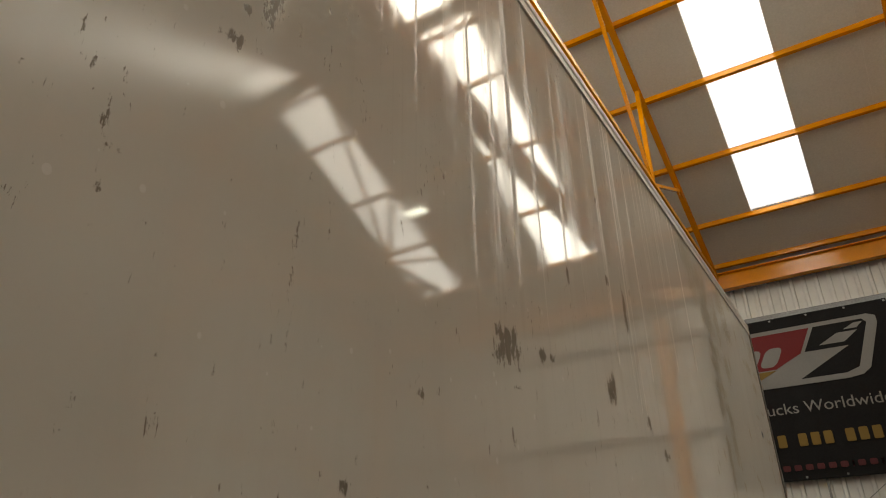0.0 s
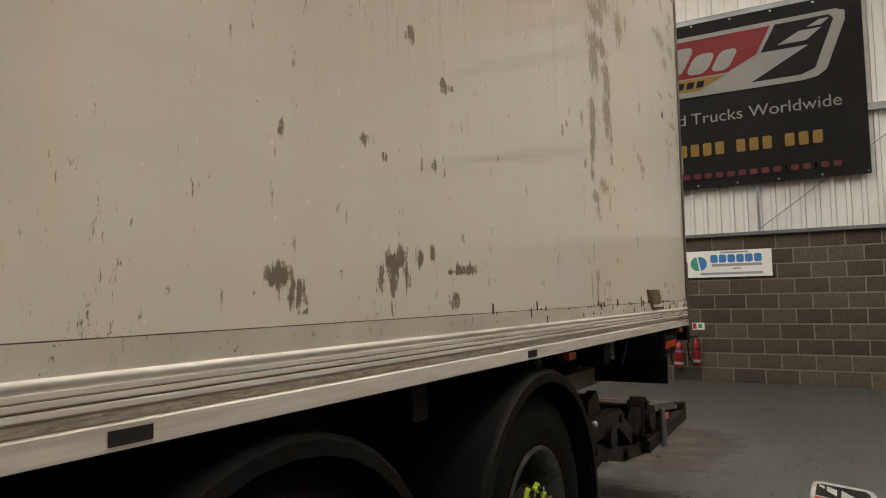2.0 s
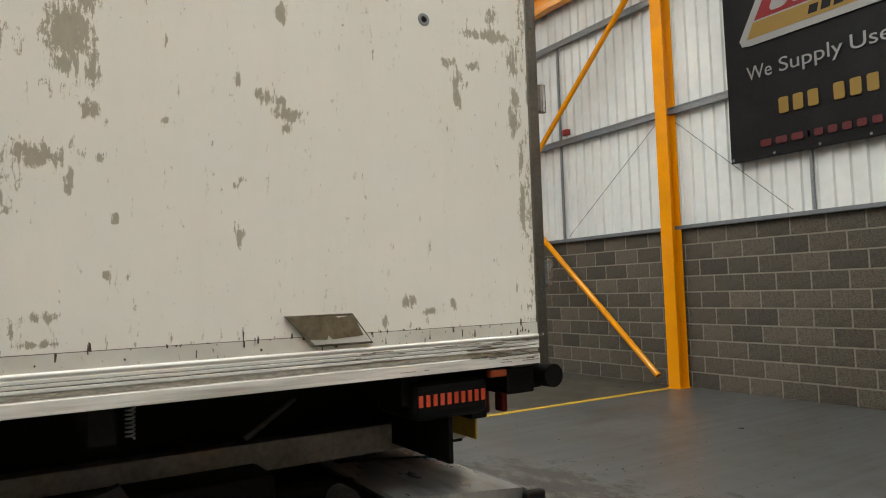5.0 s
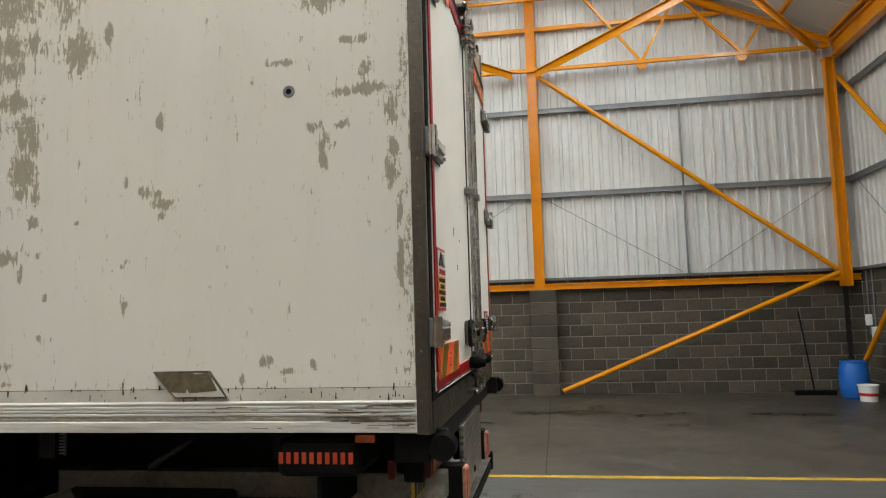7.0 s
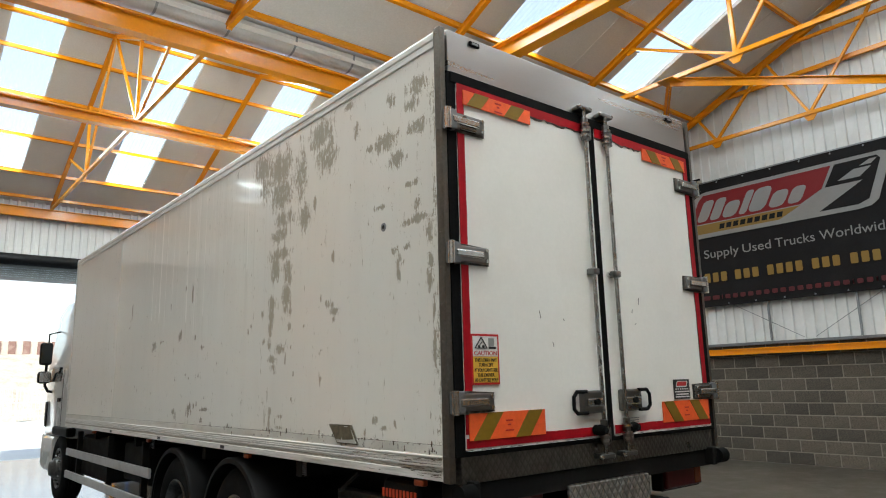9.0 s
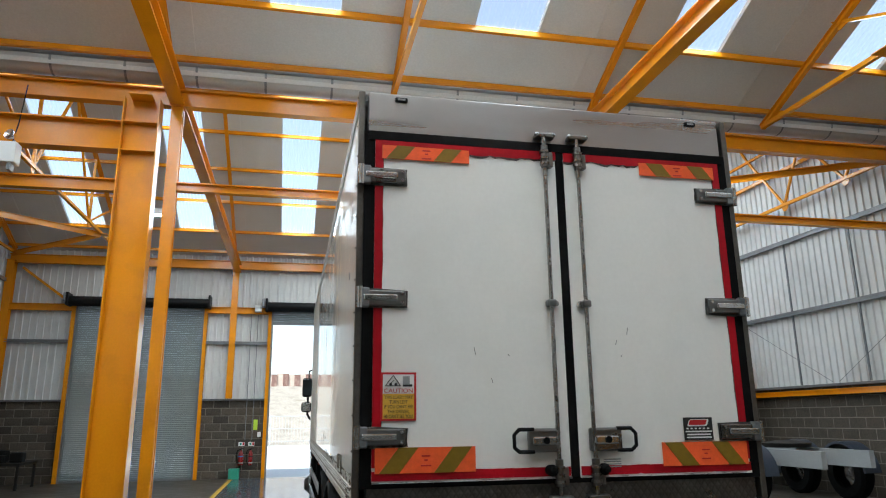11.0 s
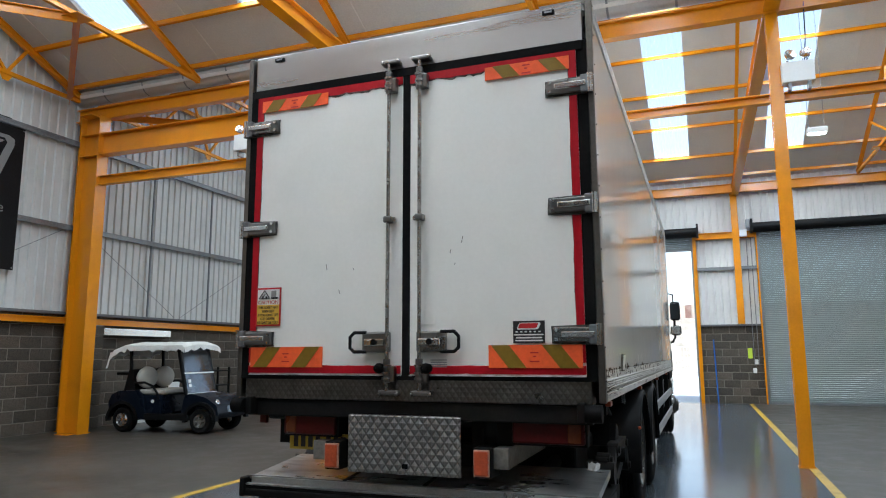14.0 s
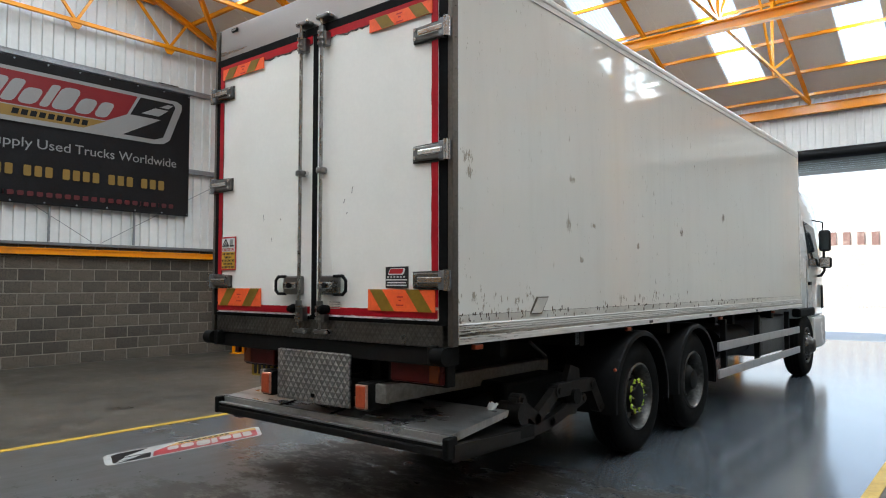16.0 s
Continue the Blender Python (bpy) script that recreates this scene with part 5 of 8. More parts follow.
def rear_door(s):
    """One leaf; s = -1: at -x."""
    x_out, x_in = s * 1.178, (-0.003 if s < 0 else 0.05)
    lo, hi = 1.30, 3.322
    x0, x1 = min(x_out, x_in), max(x_out, x_in)
    d = part("rear_door", box(B(), x0, x1, -0.06, -0.01, lo, hi, 0.006), DOORWHITE, lorry, "closed white rear door with worn red edging")
    y = -0.0665
    edge = 0.05
    # red border: outer edge, top, bottom, with ragged inner edges
    def strip(a0, a1, b0, b1, wob, along, mat=RED, y=-0.0665, name="red_edging", note="red edging tape, torn in places"):
        bm = B()
        n = 40
        p, q = [], []
        for k in range(n + 1):
            u = k / n
            j = wob * (noise.noise(Vector((u * 14, s * 3.1, b0 * 5 + a0))) + 0.6 * noise.noise(Vector((u * 55, s, a0 * 3))))
            if along == "z":
                zz = a0 + (a1 - a0) * u
                p.append((b0, zz)); q.append((b1 + j, zz))
            else:
                xx = a0 + (a1 - a0) * u
                p.append((xx, b0)); q.append((xx, b1 + j))
        v0 = [bm.verts.new((x, y, z)) for x, z in p]
        v1 = [bm.verts.new((x, y, z)) for x, z in q]
        w0 = [bm.verts.new((x, y + 0.005, z)) for x, z in p]
        w1 = [bm.verts.new((x, y + 0.005, z)) for x, z in q]
        for k in range(n):
            bm.faces.new((v0[k], v0[k + 1], v1[k + 1], v1[k]))
            bm.faces.new((v1[k], v1[k + 1], w1[k + 1], w1[k]))
            bm.faces.new((v0[k + 1], v0[k], w0[k], w0[k + 1]))
        part(name, bm, mat, d, note)
    strip(lo + 0.08, hi - 0.054, x_out, x_out - s * edge, 0.002, "z")
    strip(x_out, x_in - s * -0.006 if s < 0 else x_in + 0.006, lo + 0.010, lo + 0.062, 0.003, "x")
    strip(x_out, x_in, hi, hi - 0.055, 0.012, "x")
    strip(x_out, x_in, hi - 0.002, hi - 0.063, 0.022, "x", TORN, -0.0645, "tape_residue", "dark torn tape residue")
    strip(lo + 0.08, hi - 0.06, x_out - s * 0.01, x_out - s * (edge + 0.002), 0.006, "z", TORN, -0.0645, "tape_residue", "dark torn tape residue")
    for k in range(3):
        sx, sz = s * (0.2 + 0.8 * abs(noise.noise(Vector((k * 1.3, s, 4.0))) + 0.2)), 2.0 + 1.1 * noise.noise(Vector((k * 2.1, s * 2, 9.0)))
        part("scratch", bar(B(), (sx, -0.0605, sz), (sx + 0.008 * s, -0.0605, sz + 0.012 + 0.016 * (k % 3)), 0.003, 0.003), TORN, d)
    # bare edge below the border, where the tape has torn off
    bm = B()
    rows = []
    for k in range(91):
        u = x0 + (x1 - x0) * k / 90
        top = lo - 0.001 + (0.010 if s < 0 else 0.017) * max(0.0, 0.15 + noise.noise(Vector((k * 0.25, s * 2.0, 0.3))) + 0.7 * noise.noise(Vector((k * 0.9, s, 3.0))))
        rows.append([bm.verts.new(c) for c in ((u, y, lo - 0.003), (u, y - 0.003, lo - 0.003), (u, y - 0.003, top), (u, y, top))])
    for p, q in zip(rows[:-1], rows[1:]):
        for k in range(3):
            bm.faces.new((p[k], q[k], q[k + 1], p[k + 1]))
    part("worn_edge", bm, WHITE, d, "bare white edge where tape has torn off")
    # hazard plates
    for zc, h, xa, xb in ((1.418, 0.138, 1.16, 0.585), (3.245, 0.088, 1.135, 0.585)):
        m = RXZ(0, y - 0.002, 0)
        a0, a1 = (min(s * xa, s * xb), max(s * xa, s * xb))
        pl = part("hazard_plate", box(B(), a0, a1, y - 0.006, y, zc - h / 2, zc + h / 2), FLUO, d, "fluorescent orange and olive hazard plate")
        w = a1 - a0
        for f in (0.04, 0.58) if s < 0 else (0.22, 0.77):
            c0, lean, wide = a0 + w * f, -s * 0.11 * h / 0.138, 0.112
            poly = [(max(a0, min(a1, px)), pz) for px, pz in ((c0, zc - h / 2), (c0 + wide, zc - h / 2), (c0 + wide + lean, zc + h / 2), (c0 + lean, zc + h / 2))]
            part("stripe", prism(B(), poly, RXZ(0, y - 0.006, 0), 0.003), OLIVE, pl)
        bm = B()
        for k, wd in ((0.022, 0.05), (0.0, 0.02), (-0.03, 0.06)):
            box(bm, (a0 + a1) / 2 - wd / 2, (a0 + a1) / 2 + wd / 2, y - 0.0085, y - 0.005, zc + k - 0.004, zc + k + 0.004)
        part("small_print", bm, PRINTRED, pl)
    # hinges
    for z in (3.085, 2.33, 1.545):
        part("torn_edge", prism(B(), [(s * (0.978 + 0.012 * noise.noise(Vector((j * 1.7, z, s)))) if j in (3, 4, 5, 6) else s * (1.17 if j in (2, 7) else 1.24), z + dz + 0.008 * noise.noise(Vector((j * 2.3, z * 3, s)))) for j, dz in ((1, -0.056), (2, -0.062), (3, -0.054), (4, -0.02), (5, 0.018), (6, 0.05), (7, 0.058), (8, 0.054))], RXZ(0, -0.0645, 0), 0.004), TORN, d)
        h = part("hinge", box(B(), *sorted((s * 1.272, s * 0.99)), -0.088, -0.06, z - 0.045, z + 0.045, 0.008), STAINLESS, d, "stainless strap hinge")
        xs = sorted((s * 1.24, s * 1.04))
        part("hinge_rib", box(B(), xs[0], xs[1], -0.105, -0.086, z - 0.02, z + 0.02, 0.008), CHROME, h)
        part("hinge_bracket", box(B(), *sorted((s * 1.205, s * 1.275)), -0.1, -0.05, z - 0.058, z + 0.058, 0.008), GALV, h)
        part("knuckle", tube(B(), (s * 1.262, -0.085, z - 0.062), (s * 1.262, -0.085, z + 0.062), 0.02, 14), CHROME, h, "", True)
        for o in (-0.028, 0.028):
            part("bolt", tube(B(), (s * 1.012, -0.086, z + o), (s * 1.012, -0.098, z + o), 0.011, 8), CHROME, h)
    # lock rod with guides and cam keepers
    xr = -0.092 if s < 0 else 0.134
    rod = part("lock_rod", tube(B(), (xr, -0.10, 1.19), (xr, -0.10, 3.43), 0.0132, 14), RODSTEEL, d, "polished lock rod", True)
    for z in (2.32,):
        part("rod_guide", box(B(), xr - 0.028, xr + 0.028, -0.125, -0.06, z - 0.022, z + 0.022, 0.01), STAINLESS, rod)
        part("guide_ear", tube(B(), (xr - s * 0.035, -0.062, z), (xr - s * 0.035, -0.09, z), 0.018, 12), CHROME, rod, "", True)
    for z, o in ((3.275, 1), (1.33, -1)):
        part("cam_sleeve", tube(B(), (xr, -0.10, z - 0.075), (xr, -0.10, z + 0.075), 0.024, 14), STAINLESS, rod, "", True)
        for o2 in (-0.05, -0.015, 0.03):
            part("cam_collar", tube(B(), (xr, -0.10, z + o2 - 0.008), (xr, -0.10, z + o2 + 0.008), 0.032, 16), RODSTEEL, rod, "", True)
        part("cam_bracket", box(B(), *sorted((xr, xr + 0.055)), -0.11, -0.06, z - 0.07, z + 0.03, 0.006), STAINLESS, rod)
        part("keeper", box(B(), xr - 0.055, xr + 0.075, -0.115, -0.045, 3.405 if o > 0 else 1.175, 3.435 if o > 0 else 1.205, 0.008), STAINLESS, rod)
        for px in (-0.045, 0.065):
            bm = B()
            bmesh.ops.create_uvsphere(bm, u_segments=10, v_segments=7, radius=0.017, matrix=Matrix.Translation((xr + px, -0.1, 3.425 if o > 0 else 1.185)))
            part("keeper_pin", bm, RODSTEEL, rod, "", True)
    # handle: pressed box with a black loop grip
    xh = (-0.20, -0.02)[1] if s < 0 else 0.05
    x_a, x_b = (-0.272, -0.078) if s < 0 else (0.112, 0.312)
    hd = part("handle_box", box(B(), x_a, x_b, -0.105, -0.06, 1.445, 1.58, 0.012), STAINLESS, d, "stainless lock box")
    part("lock_lever", box(B(), x_a + 0.02, x_b - 0.03, -0.125, -0.1, 1.485, 1.535, 0.01), CHROME, hd)
    part("lock_cylinder", tube(B(), ((x_a + x_b) / 2, -0.1, 1.512), ((x_a + x_b) / 2, -0.135, 1.512), 0.02, 14), CHARCOAL, hd, "", True)
    g0 = -0.24 if s < 0 else 0.28
    bm = pipe(B(), [Vector((g0, -0.1, 1.575)), Vector((g0 + s * 0.09, -0.1, 1.575)), Vector((g0 + s * 0.12, -0.1, 1.545)), Vector((g0 + s * 0.12, -0.1, 1.475)), Vector((g0 + s * 0.09, -0.1, 1.45)), Vector((g0, -0.1, 1.45))], 0.011)
    part("grip_loop", bm, CHARCOAL, hd, "black loop grip", True)
    bm = lathe(B(), [(0.001, 0), (0.03, 0.005), (0.034, 0.05), (0.02, 0.09), (0.001, 0.095)], Matrix.Translation((xr + s * 0.05, -0.065, 1.345)) @ pose(0, 0, 0, 90, 0, 0), 16)
    part("rubber_stop", bm, RUBBER, d, "black rubber stop", True)
    return d


DL, DR = rear_door(-1), rear_door(1)
part("centre_seal", box(B(), -0.004, 0.051, -0.062, -0.02, 1.3, 3.35, 0.004), RUBBER, lorry, "black rubber centre seal")

# caution sticker
yy = -0.0668
st = part("caution_sticker", box(B(), -1.131, -0.927, yy - 0.002, yy + 0.002, 1.632, 1.902), PRINTRED, DL, "red-edged caution sticker, white and yellow")
part("white_field", box(B(), -1.119, -0.939, yy - 0.004, yy, 1.782, 1.89), WHITE, st)
part("yellow_field", box(B(), -1.119, -0.939, yy - 0.004, yy, 1.644, 1.781), PRINTGOLD, st)
bm = B()
for a, b in (((-1.105, 1.826), (-1.06, 1.884)), ((-1.06, 1.884), (-1.018, 1.826)), ((-1.018, 1.826), (-1.105, 1.826))):
    bar(bm, (a[0], yy - 0.006, a[1]), (b[0], yy - 0.006, b[1]), 0.004, 0.006, (0, 1, 0))
tube(bm, (-1.075, yy - 0.004, 1.835), (-1.075, yy - 0.007, 1.835), 0.008, 10)
tube(bm, (-1.045, yy - 0.004, 1.835), (-1.045, yy - 0.007, 1.835), 0.008, 10)
bar(bm, (-1.075, yy - 0.006, 1.838), (-1.055, yy - 0.006, 1.858), 0.003, 0.004, (0, 1, 0))
part("warning_sign", bm, PRINTBLACK, st)
bm = box(B(), -1.005, -0.965, yy - 0.006, yy - 0.003, 1.835, 1.88)
part("lorry_sign", bm, GREYTRIM, st)
part("lorry_sign", box(B(), -1.005, -0.95, yy - 0.006, yy - 0.003, 1.822, 1.834), PRINTBLACK, st)
words("caution_word", "CAUTION", 0.034, RXZ(-1.029, yy - 0.005, 1.798), PRINTRED, st, "", 0.165)
for k, t in enumerate(("THIS LORRY MAY", "TURN LEFT", "IF YOU CAN'T SEE", "THE DRIVER,", "HE CAN'T SEE YOU!")):
    words("warning_line", t, 0.027, RXZ(-1.029, yy - 0.005, 1.762 - k * 0.0265), PRINTBLACK, st, "", min(0.165, 0.0115 * len(t)))
# dealer sticker, small plates
st = part("dealer_sticker", box(B(), 0.742, 0.938, yy - 0.002, yy + 0.002, 1.497, 1.632), PRINTBLACK, DR, "black dealer sticker with a red badge and small print")
part("badge", prism(B(), [(px + 0.45 * (pz - 1.60), pz) for px, pz in round_rect(0.135, 0.042, 0.012, 4, 0.84, 1.60)], RXZ(0, yy - 0.002, 0), 0.002), WHITE, st)
part("badge_red", prism(B(), [(px + 0.45 * (pz - 1.60), pz) for px, pz in round_rect(0.115, 0.030, 0.008, 4, 0.836, 1.602)], RXZ(0, yy - 0.004, 0), 0.002), PRINTRED, st)
bm = B()
for k in range(6):
    box(bm, 0.758 + k * 0.028, 0.772 + k * 0.028, yy - 0.004, yy, 1.562, 1.57)
for z, a, b in ((1.548, 0.75, 0.93), (1.53, 0.76, 0.92), (1.513, 0.755, 0.925)):
    box(bm, a, b, yy - 0.004, yy, z - 0.004, z + 0.004)
part("small_print", bm, WHITE, st)
part("blank_label", box(B(), 0.14, 0.23, yy - 0.0015, yy + 0.002, 1.625, 1.70), DOORWHITE, DR, "pale peeled label")
bm = B()
for k in range(4):
    box(bm, 0.2, 0.31, yy - 0.002, yy, 1.352 + k * 0.014, 1.358 + k * 0.014)
part("approval_print", bm, GREYTRIM, DR)
# bumpers, lamps, number plate
for s in (-1, 1):
    b = part("dock_buffer", tube(B(), (s * 1.17, -0.09, 1.09), (s * 1.265, -0.09, 1.09), 0.052, 18), RUBBER, lorry, "black rubber roller buffer", True)
    part("buffer_arm", box(B(), *sorted((s * 1.12, s * 1.17)), -0.1, 0.05, 1.03, 1.15, 0.01), BLACKSTEEL, b)
for s, a, b in ((-1, -0.93, -0.53), (1, 0.70, 1.14)):
    t = part("tail_lamp", box(B(), a, b, 0.02, 0.12, 0.895, 1.035, 0.012), LAMPRED, lorry, "dark red tail lamp cluster")
    part("indicator", box(B(), *((a + 0.02, a + 0.1) if s < 0 else (b - 0.1, b - 0.02)), 0.012, 0.03, 0.905, 1.025, 0.008), surf("amber_lens", (0.16, 0.035, 0.008), 0.25), t)
    part("lamp_frame", box(B(), a - 0.015, b + 0.015, 0.05, 0.14, 0.88, 1.05, 0.01), BLACKSTEEL, t)
pl = part("number_plate", box(B(), -0.93, -0.43, 0.10, 0.112, 0.785, 0.895, 0.004), PLATEYELLOW, lorry, "yellow number plate")
for k in range(7):
    x = -0.88 + k * 0.058 + (0.025 if k > 3 else 0)
    part("plate_bar", box(B(), x - 0.015, x + 0.02, 0.097, 0.102, 0.803, 0.877), PRINTBLACK, pl)
p = part("chequer_locker", box(B(), -0.388, 0.39, -0.055, -0.03, 0.682, 1.043, 0.006), CHEQUER, lorry, "bright chequer plate cover")
part("cover_edge", box(B(), -0.38, 0.37, -0.045, 0.25, 1.02, 1.046, 0.004), CHEQUERDARK, p)
part("cover_latch", box(B(), 0.0, 0.04, -0.062, -0.05, 0.72, 0.75, 0.004), CHARCOAL, p)
for x in (-0.495, 0.532):
    part("marker_edge", box(B(), x - 0.049, x + 0.049, -0.084, -0.062, 0.702, 0.858, 0.004), surf("chalky_lens_edge", (0.55, 0.30, 0.22), 0.6, dirt=(0.55, 0.09, 0.03), amount=0.9, scale=40, spread=0.2), lorry)
    o = part("rear_marker", box(B(), x - 0.043, x + 0.043, -0.09, -0.06, 0.709, 0.851, 0.005), LAMPORANGE, lorry, "orange rear marker lamp")
    part("marker_housing", box(B(), x - 0.055, x + 0.055, -0.065, 0.14, 0.69, 0.87, 0.006), BLACKSTEEL, o)
part("underrun_beam", box(B(), -0.56, 0.56, 0.16, 0.28, 0.72, 0.86, 0.01), BLACKSTEEL, lorry)
for x in (-0.62, 0.62):
    part("beam_hanger", box(B(), x - 0.05, x + 0.05, 0.14, 0.3, 0.8, 1.06), BLACKSTEEL, lorry)
for s in (-1, 1):
    part("lift_slide_beam", box(B(), *sorted((s * 0.57, s * 0.68)), 0.0, 2.05, 0.738, 0.862, 0.006), surf("greasy_pale_beam", (0.27, 0.255, 0.225), 0.4, 0.4, dirt=(0.08, 0.065, 0.05), amount=0.85, scale=4, spread=0.15), lorry, "pale worn steel slide beam of the tail lift")

# chassis and running gear
for s in (-1, 1):
    part("chassis_rail", box(B(), *sorted((s * 0.40, s * 0.48)), 0.15, 10.8, 0.78, 1.06), BLACKSTEEL, lorry)
for y in (0.6, 1.7, 3.5, 5.6, 7.4):
    part("cross_member", box(B(), -1.2, 1.2, y - 0.04, y + 0.04, 1.03, 1.16), BLACKSTEEL, lorry)


def wheel(x, y, s, kind):
    R, W = 0.505, 0.30
    m = Matrix.Translation((x, y, R + 0.004)) @ Matrix(((0, 0, s, 0), (1, 0, 0, 0), (0, s, 0, 0), (0, 0, 0, 1)))   # local z outwards
    w = thing("wheel", "", "")
    for key in list(w.keys()):
        del w[key]
    w.parent = lorry
    bm = lathe(B(), [(0.285, -W + 0.02), (0.33, -W), (0.44, -W + 0.005), (0.485, -W + 0.03), (R, -W + 0.06), (R, -0.205), (R - 0.012, -0.2), (R - 0.012, -0.19), (R, -0.185), (R, -0.155), (R - 0.012, -0.15), (R - 0.012, -0.14), (R, -0.135), (R, -0.105), (R - 0.012, -0.10), (R - 0.012, -0.09), (R, -0.085), (R, -0.05), (0.485, -0.03), (0.45, -0.008), (0.40, 0.0), (0.33, -0.006), (0.285, -0.025)], m, 44)
    part("tyre", bm, RUBBER, w, "black worn tyre", True)
    dish = -0.02 if kind == "front" else -0.13
    bm = lathe(B(), [(0.285, -0.03), (0.30, -0.012), (0.285, -0.004), (0.265, -0.03), (0.25, dish - 0.02), (0.19, dish), (0.165, dish + 0.005), (0.16, dish - 0.03)], m, 36)
    part("rim", bm, RIM, w, "dull metal rim", True)
    hub = lathe(B(), [(0.165, dish - 0.03), (0.15, dish + 0.06), (0.115, dish + 0.09), (0.10, dish + 0.12), (0.06, dish + 0.13), (0.001, dish + 0.13)], m, 28)
    part("hub", hub, BLACKSTEEL if kind != "front" else RIM, w, "", True)
    for k in range(10):
        q = m @ pose(0, 0, 0, 0, 0, 36 * k + 18) @ Matrix.Translation((0.232, 0, dish - 0.008))
        bm = B()
        bmesh.ops.create_cone(bm, cap_ends=True, segments=12, radius1=0.022, radius2=0.022, depth=0.02, matrix=q)
        part("hand_hole", bm, BLACKSTEEL, w)
    for k in range(10):
        q = m @ pose(0, 0, 0, 0, 0, 36 * k) @ Matrix.Translation((0.185 if kind != "drive" else 0.138, 0, dish + (0.0 if kind != "drive" else 0.09)))
        bm = B()
        bmesh.ops.create_cone(bm, cap_ends=True, segments=6, radius1=0.014, radius2=0.011, depth=0.04, matrix=q @ Matrix.Translation((0, 0, 0.02)))
        part("wheel_nut", bm, CHROME, w)
        if kind == "drive":
            bm = B()
            bmesh.ops.create_cone(bm, cap_ends=True, segments=10, radius1=0.024, radius2=0.02, depth=0.012, matrix=q @ Matrix.Translation((0, 0, 0.012)))
            bmesh.ops.create_cone(bm, cap_ends=True, segments=3, radius1=0.016, radius2=0.012, depth=0.008, matrix=q @ Matrix.Translation((0.0, 0.028, 0.012)))
            part("nut_indicator", bm, SIGNGREEN, w, "lime wheel nut indicator")
    return w


AXLES = ((2.72, "drive"), (4.12, "tag"), (9.45, "front"))
for y, kind in AXLES:
    part("axle", tube(B(), (-0.95, y, 0.5), (0.95, y, 0.5), 0.09, 14), BLACKSTEEL, lorry, "", True)
    for s in (-1, 1):
        wheel(s * 1.235, y, s, kind)


def mudguard(y, s, r=0.60):
    bm = B()
    n = 18
    rings = []
    for k in range(n + 1):
        a = radians(-8 + 196 * k / n)
        c, sn = math.cos(a), math.sin(a)
        rings.append([bm.verts.new((s * px, y + c * pr, 0.505 + sn * pr)) for px, pr in ((0.78, r), (1.255, r), (1.275, r - 0.015), (1.278, r - 0.05), (1.262, r - 0.05), (1.25, r - 0.02), (0.78, r - 0.012))])
    for a, b in zip(rings[:-1], rings[1:]):
        for k in range(7):
            bm.faces.new((a[k], a[(k + 1) % 7], b[(k + 1) % 7], b[k]))
    bm.faces.new(rings[0])
    bm.faces.new(rings[-1])
    part("mudguard", bm, CHARCOAL, lorry, "black plastic mudguard", True)


for y, kind in AXLES[:2]:
    for s in (-1, 1):
        mudguard(y, s)
for s in (-1, 1):
    for y in (2.62, 1.62, 4.95):
        pts = [(s * (1.2 + 0.014 * math.cos(k * 0.785)), y + 0.014 * math.sin(k * 0.785), Z0 - 0.005 - k * 0.0017) for k in range(64)]
        part("coil_spring", sweep(B(), pts, 0.0032), GALV, lorry, "small coil spring", True)
    bm = B()
    bmesh.ops.create_uvsphere(bm, u_segments=14, v_segments=9, radius=0.015, matrix=Matrix.Translation((s * 1.27, 2.14, 0.80)))
    part("cap_nut", bm, GREYTRIM if s < 0 else LAMPORANGE, lorry, "", True)
    # side guards
    for z, h in ((0.80, 0.1), (0.49, 0.1)):
        part("side_guard_rail", box(B(), *sorted((s * 1.235, s * 1.265)), 4.85, 8.75, z - h / 2, z + h / 2, 0.008), GUARD, lorry, "grey metal side guard rail")
    for y in (5.2, 6.6, 8.2):
        part("guard_post", box(B(), *sorted((s * 1.17, s * 1.235)), y - 0.03, y + 0.03, 0.45, 1.1), BLACKSTEEL, lorry)
    # support strut
    part("strut", tube(B(), (s * 1.12, 1.05, 1.1), (s * 1.14, 1.24, 0.98), 0.013, 8), RUSTY, lorry)
# added filler sheets beside the chassis, to keep the gap between the wheels black
for s in (-1, 1):
    part("spray_guard", box(B(), *sorted((s * 0.72, s * 0.75)), 2.25, 4.9, 0.42, 1.08), CHARCOAL, lorry, "black filler sheet added beside the chassis")
part("air_tank", tube(B(), (0.95, 5.3, 0.78), (0.95, 6.5, 0.78), 0.2, 20), BLACKSTEEL, lorry, "", True)
part("fuel_tank", box(B(), 0.6, 1.15, 7.0, 8.5, 0.5, 1.05, 0.06), GALV, lorry)
part("battery_box", box(B(), -1.15, -0.6, 6.9, 8.3, 0.5, 1.05, 0.04), BLACKSTEEL, lorry)
part("spare_carrier", box(B(), -1.15, -0.6, 5.2, 6.2, 0.62, 1.05, 0.04), BLACKSTEEL, lorry)
pk = part("pump_housing", box(B(), -1.25, -0.9, 0.25, 0.61, 0.965, 1.125, 0.04, 3), CHARCOAL, lorry, "black rounded lift pump cover")
for k in range(10):
    y = 0.592 - k * 0.033
    part("maker_mark", box(B(), -1.2545, -1.249, y - 0.018, y, 1.025, 1.07), MARKRED, pk)
part("mud_flap", box(B(), -1.22, -0.72, 0.42, 0.44, 0.78, 1.0), RUBBER, lorry, "black hanging flap")
part("lamp_bracket", box(B(), -1.2, -1.14, 0.12, 0.15, 0.95, 1.03, 0.008), LAMPRED, lorry)

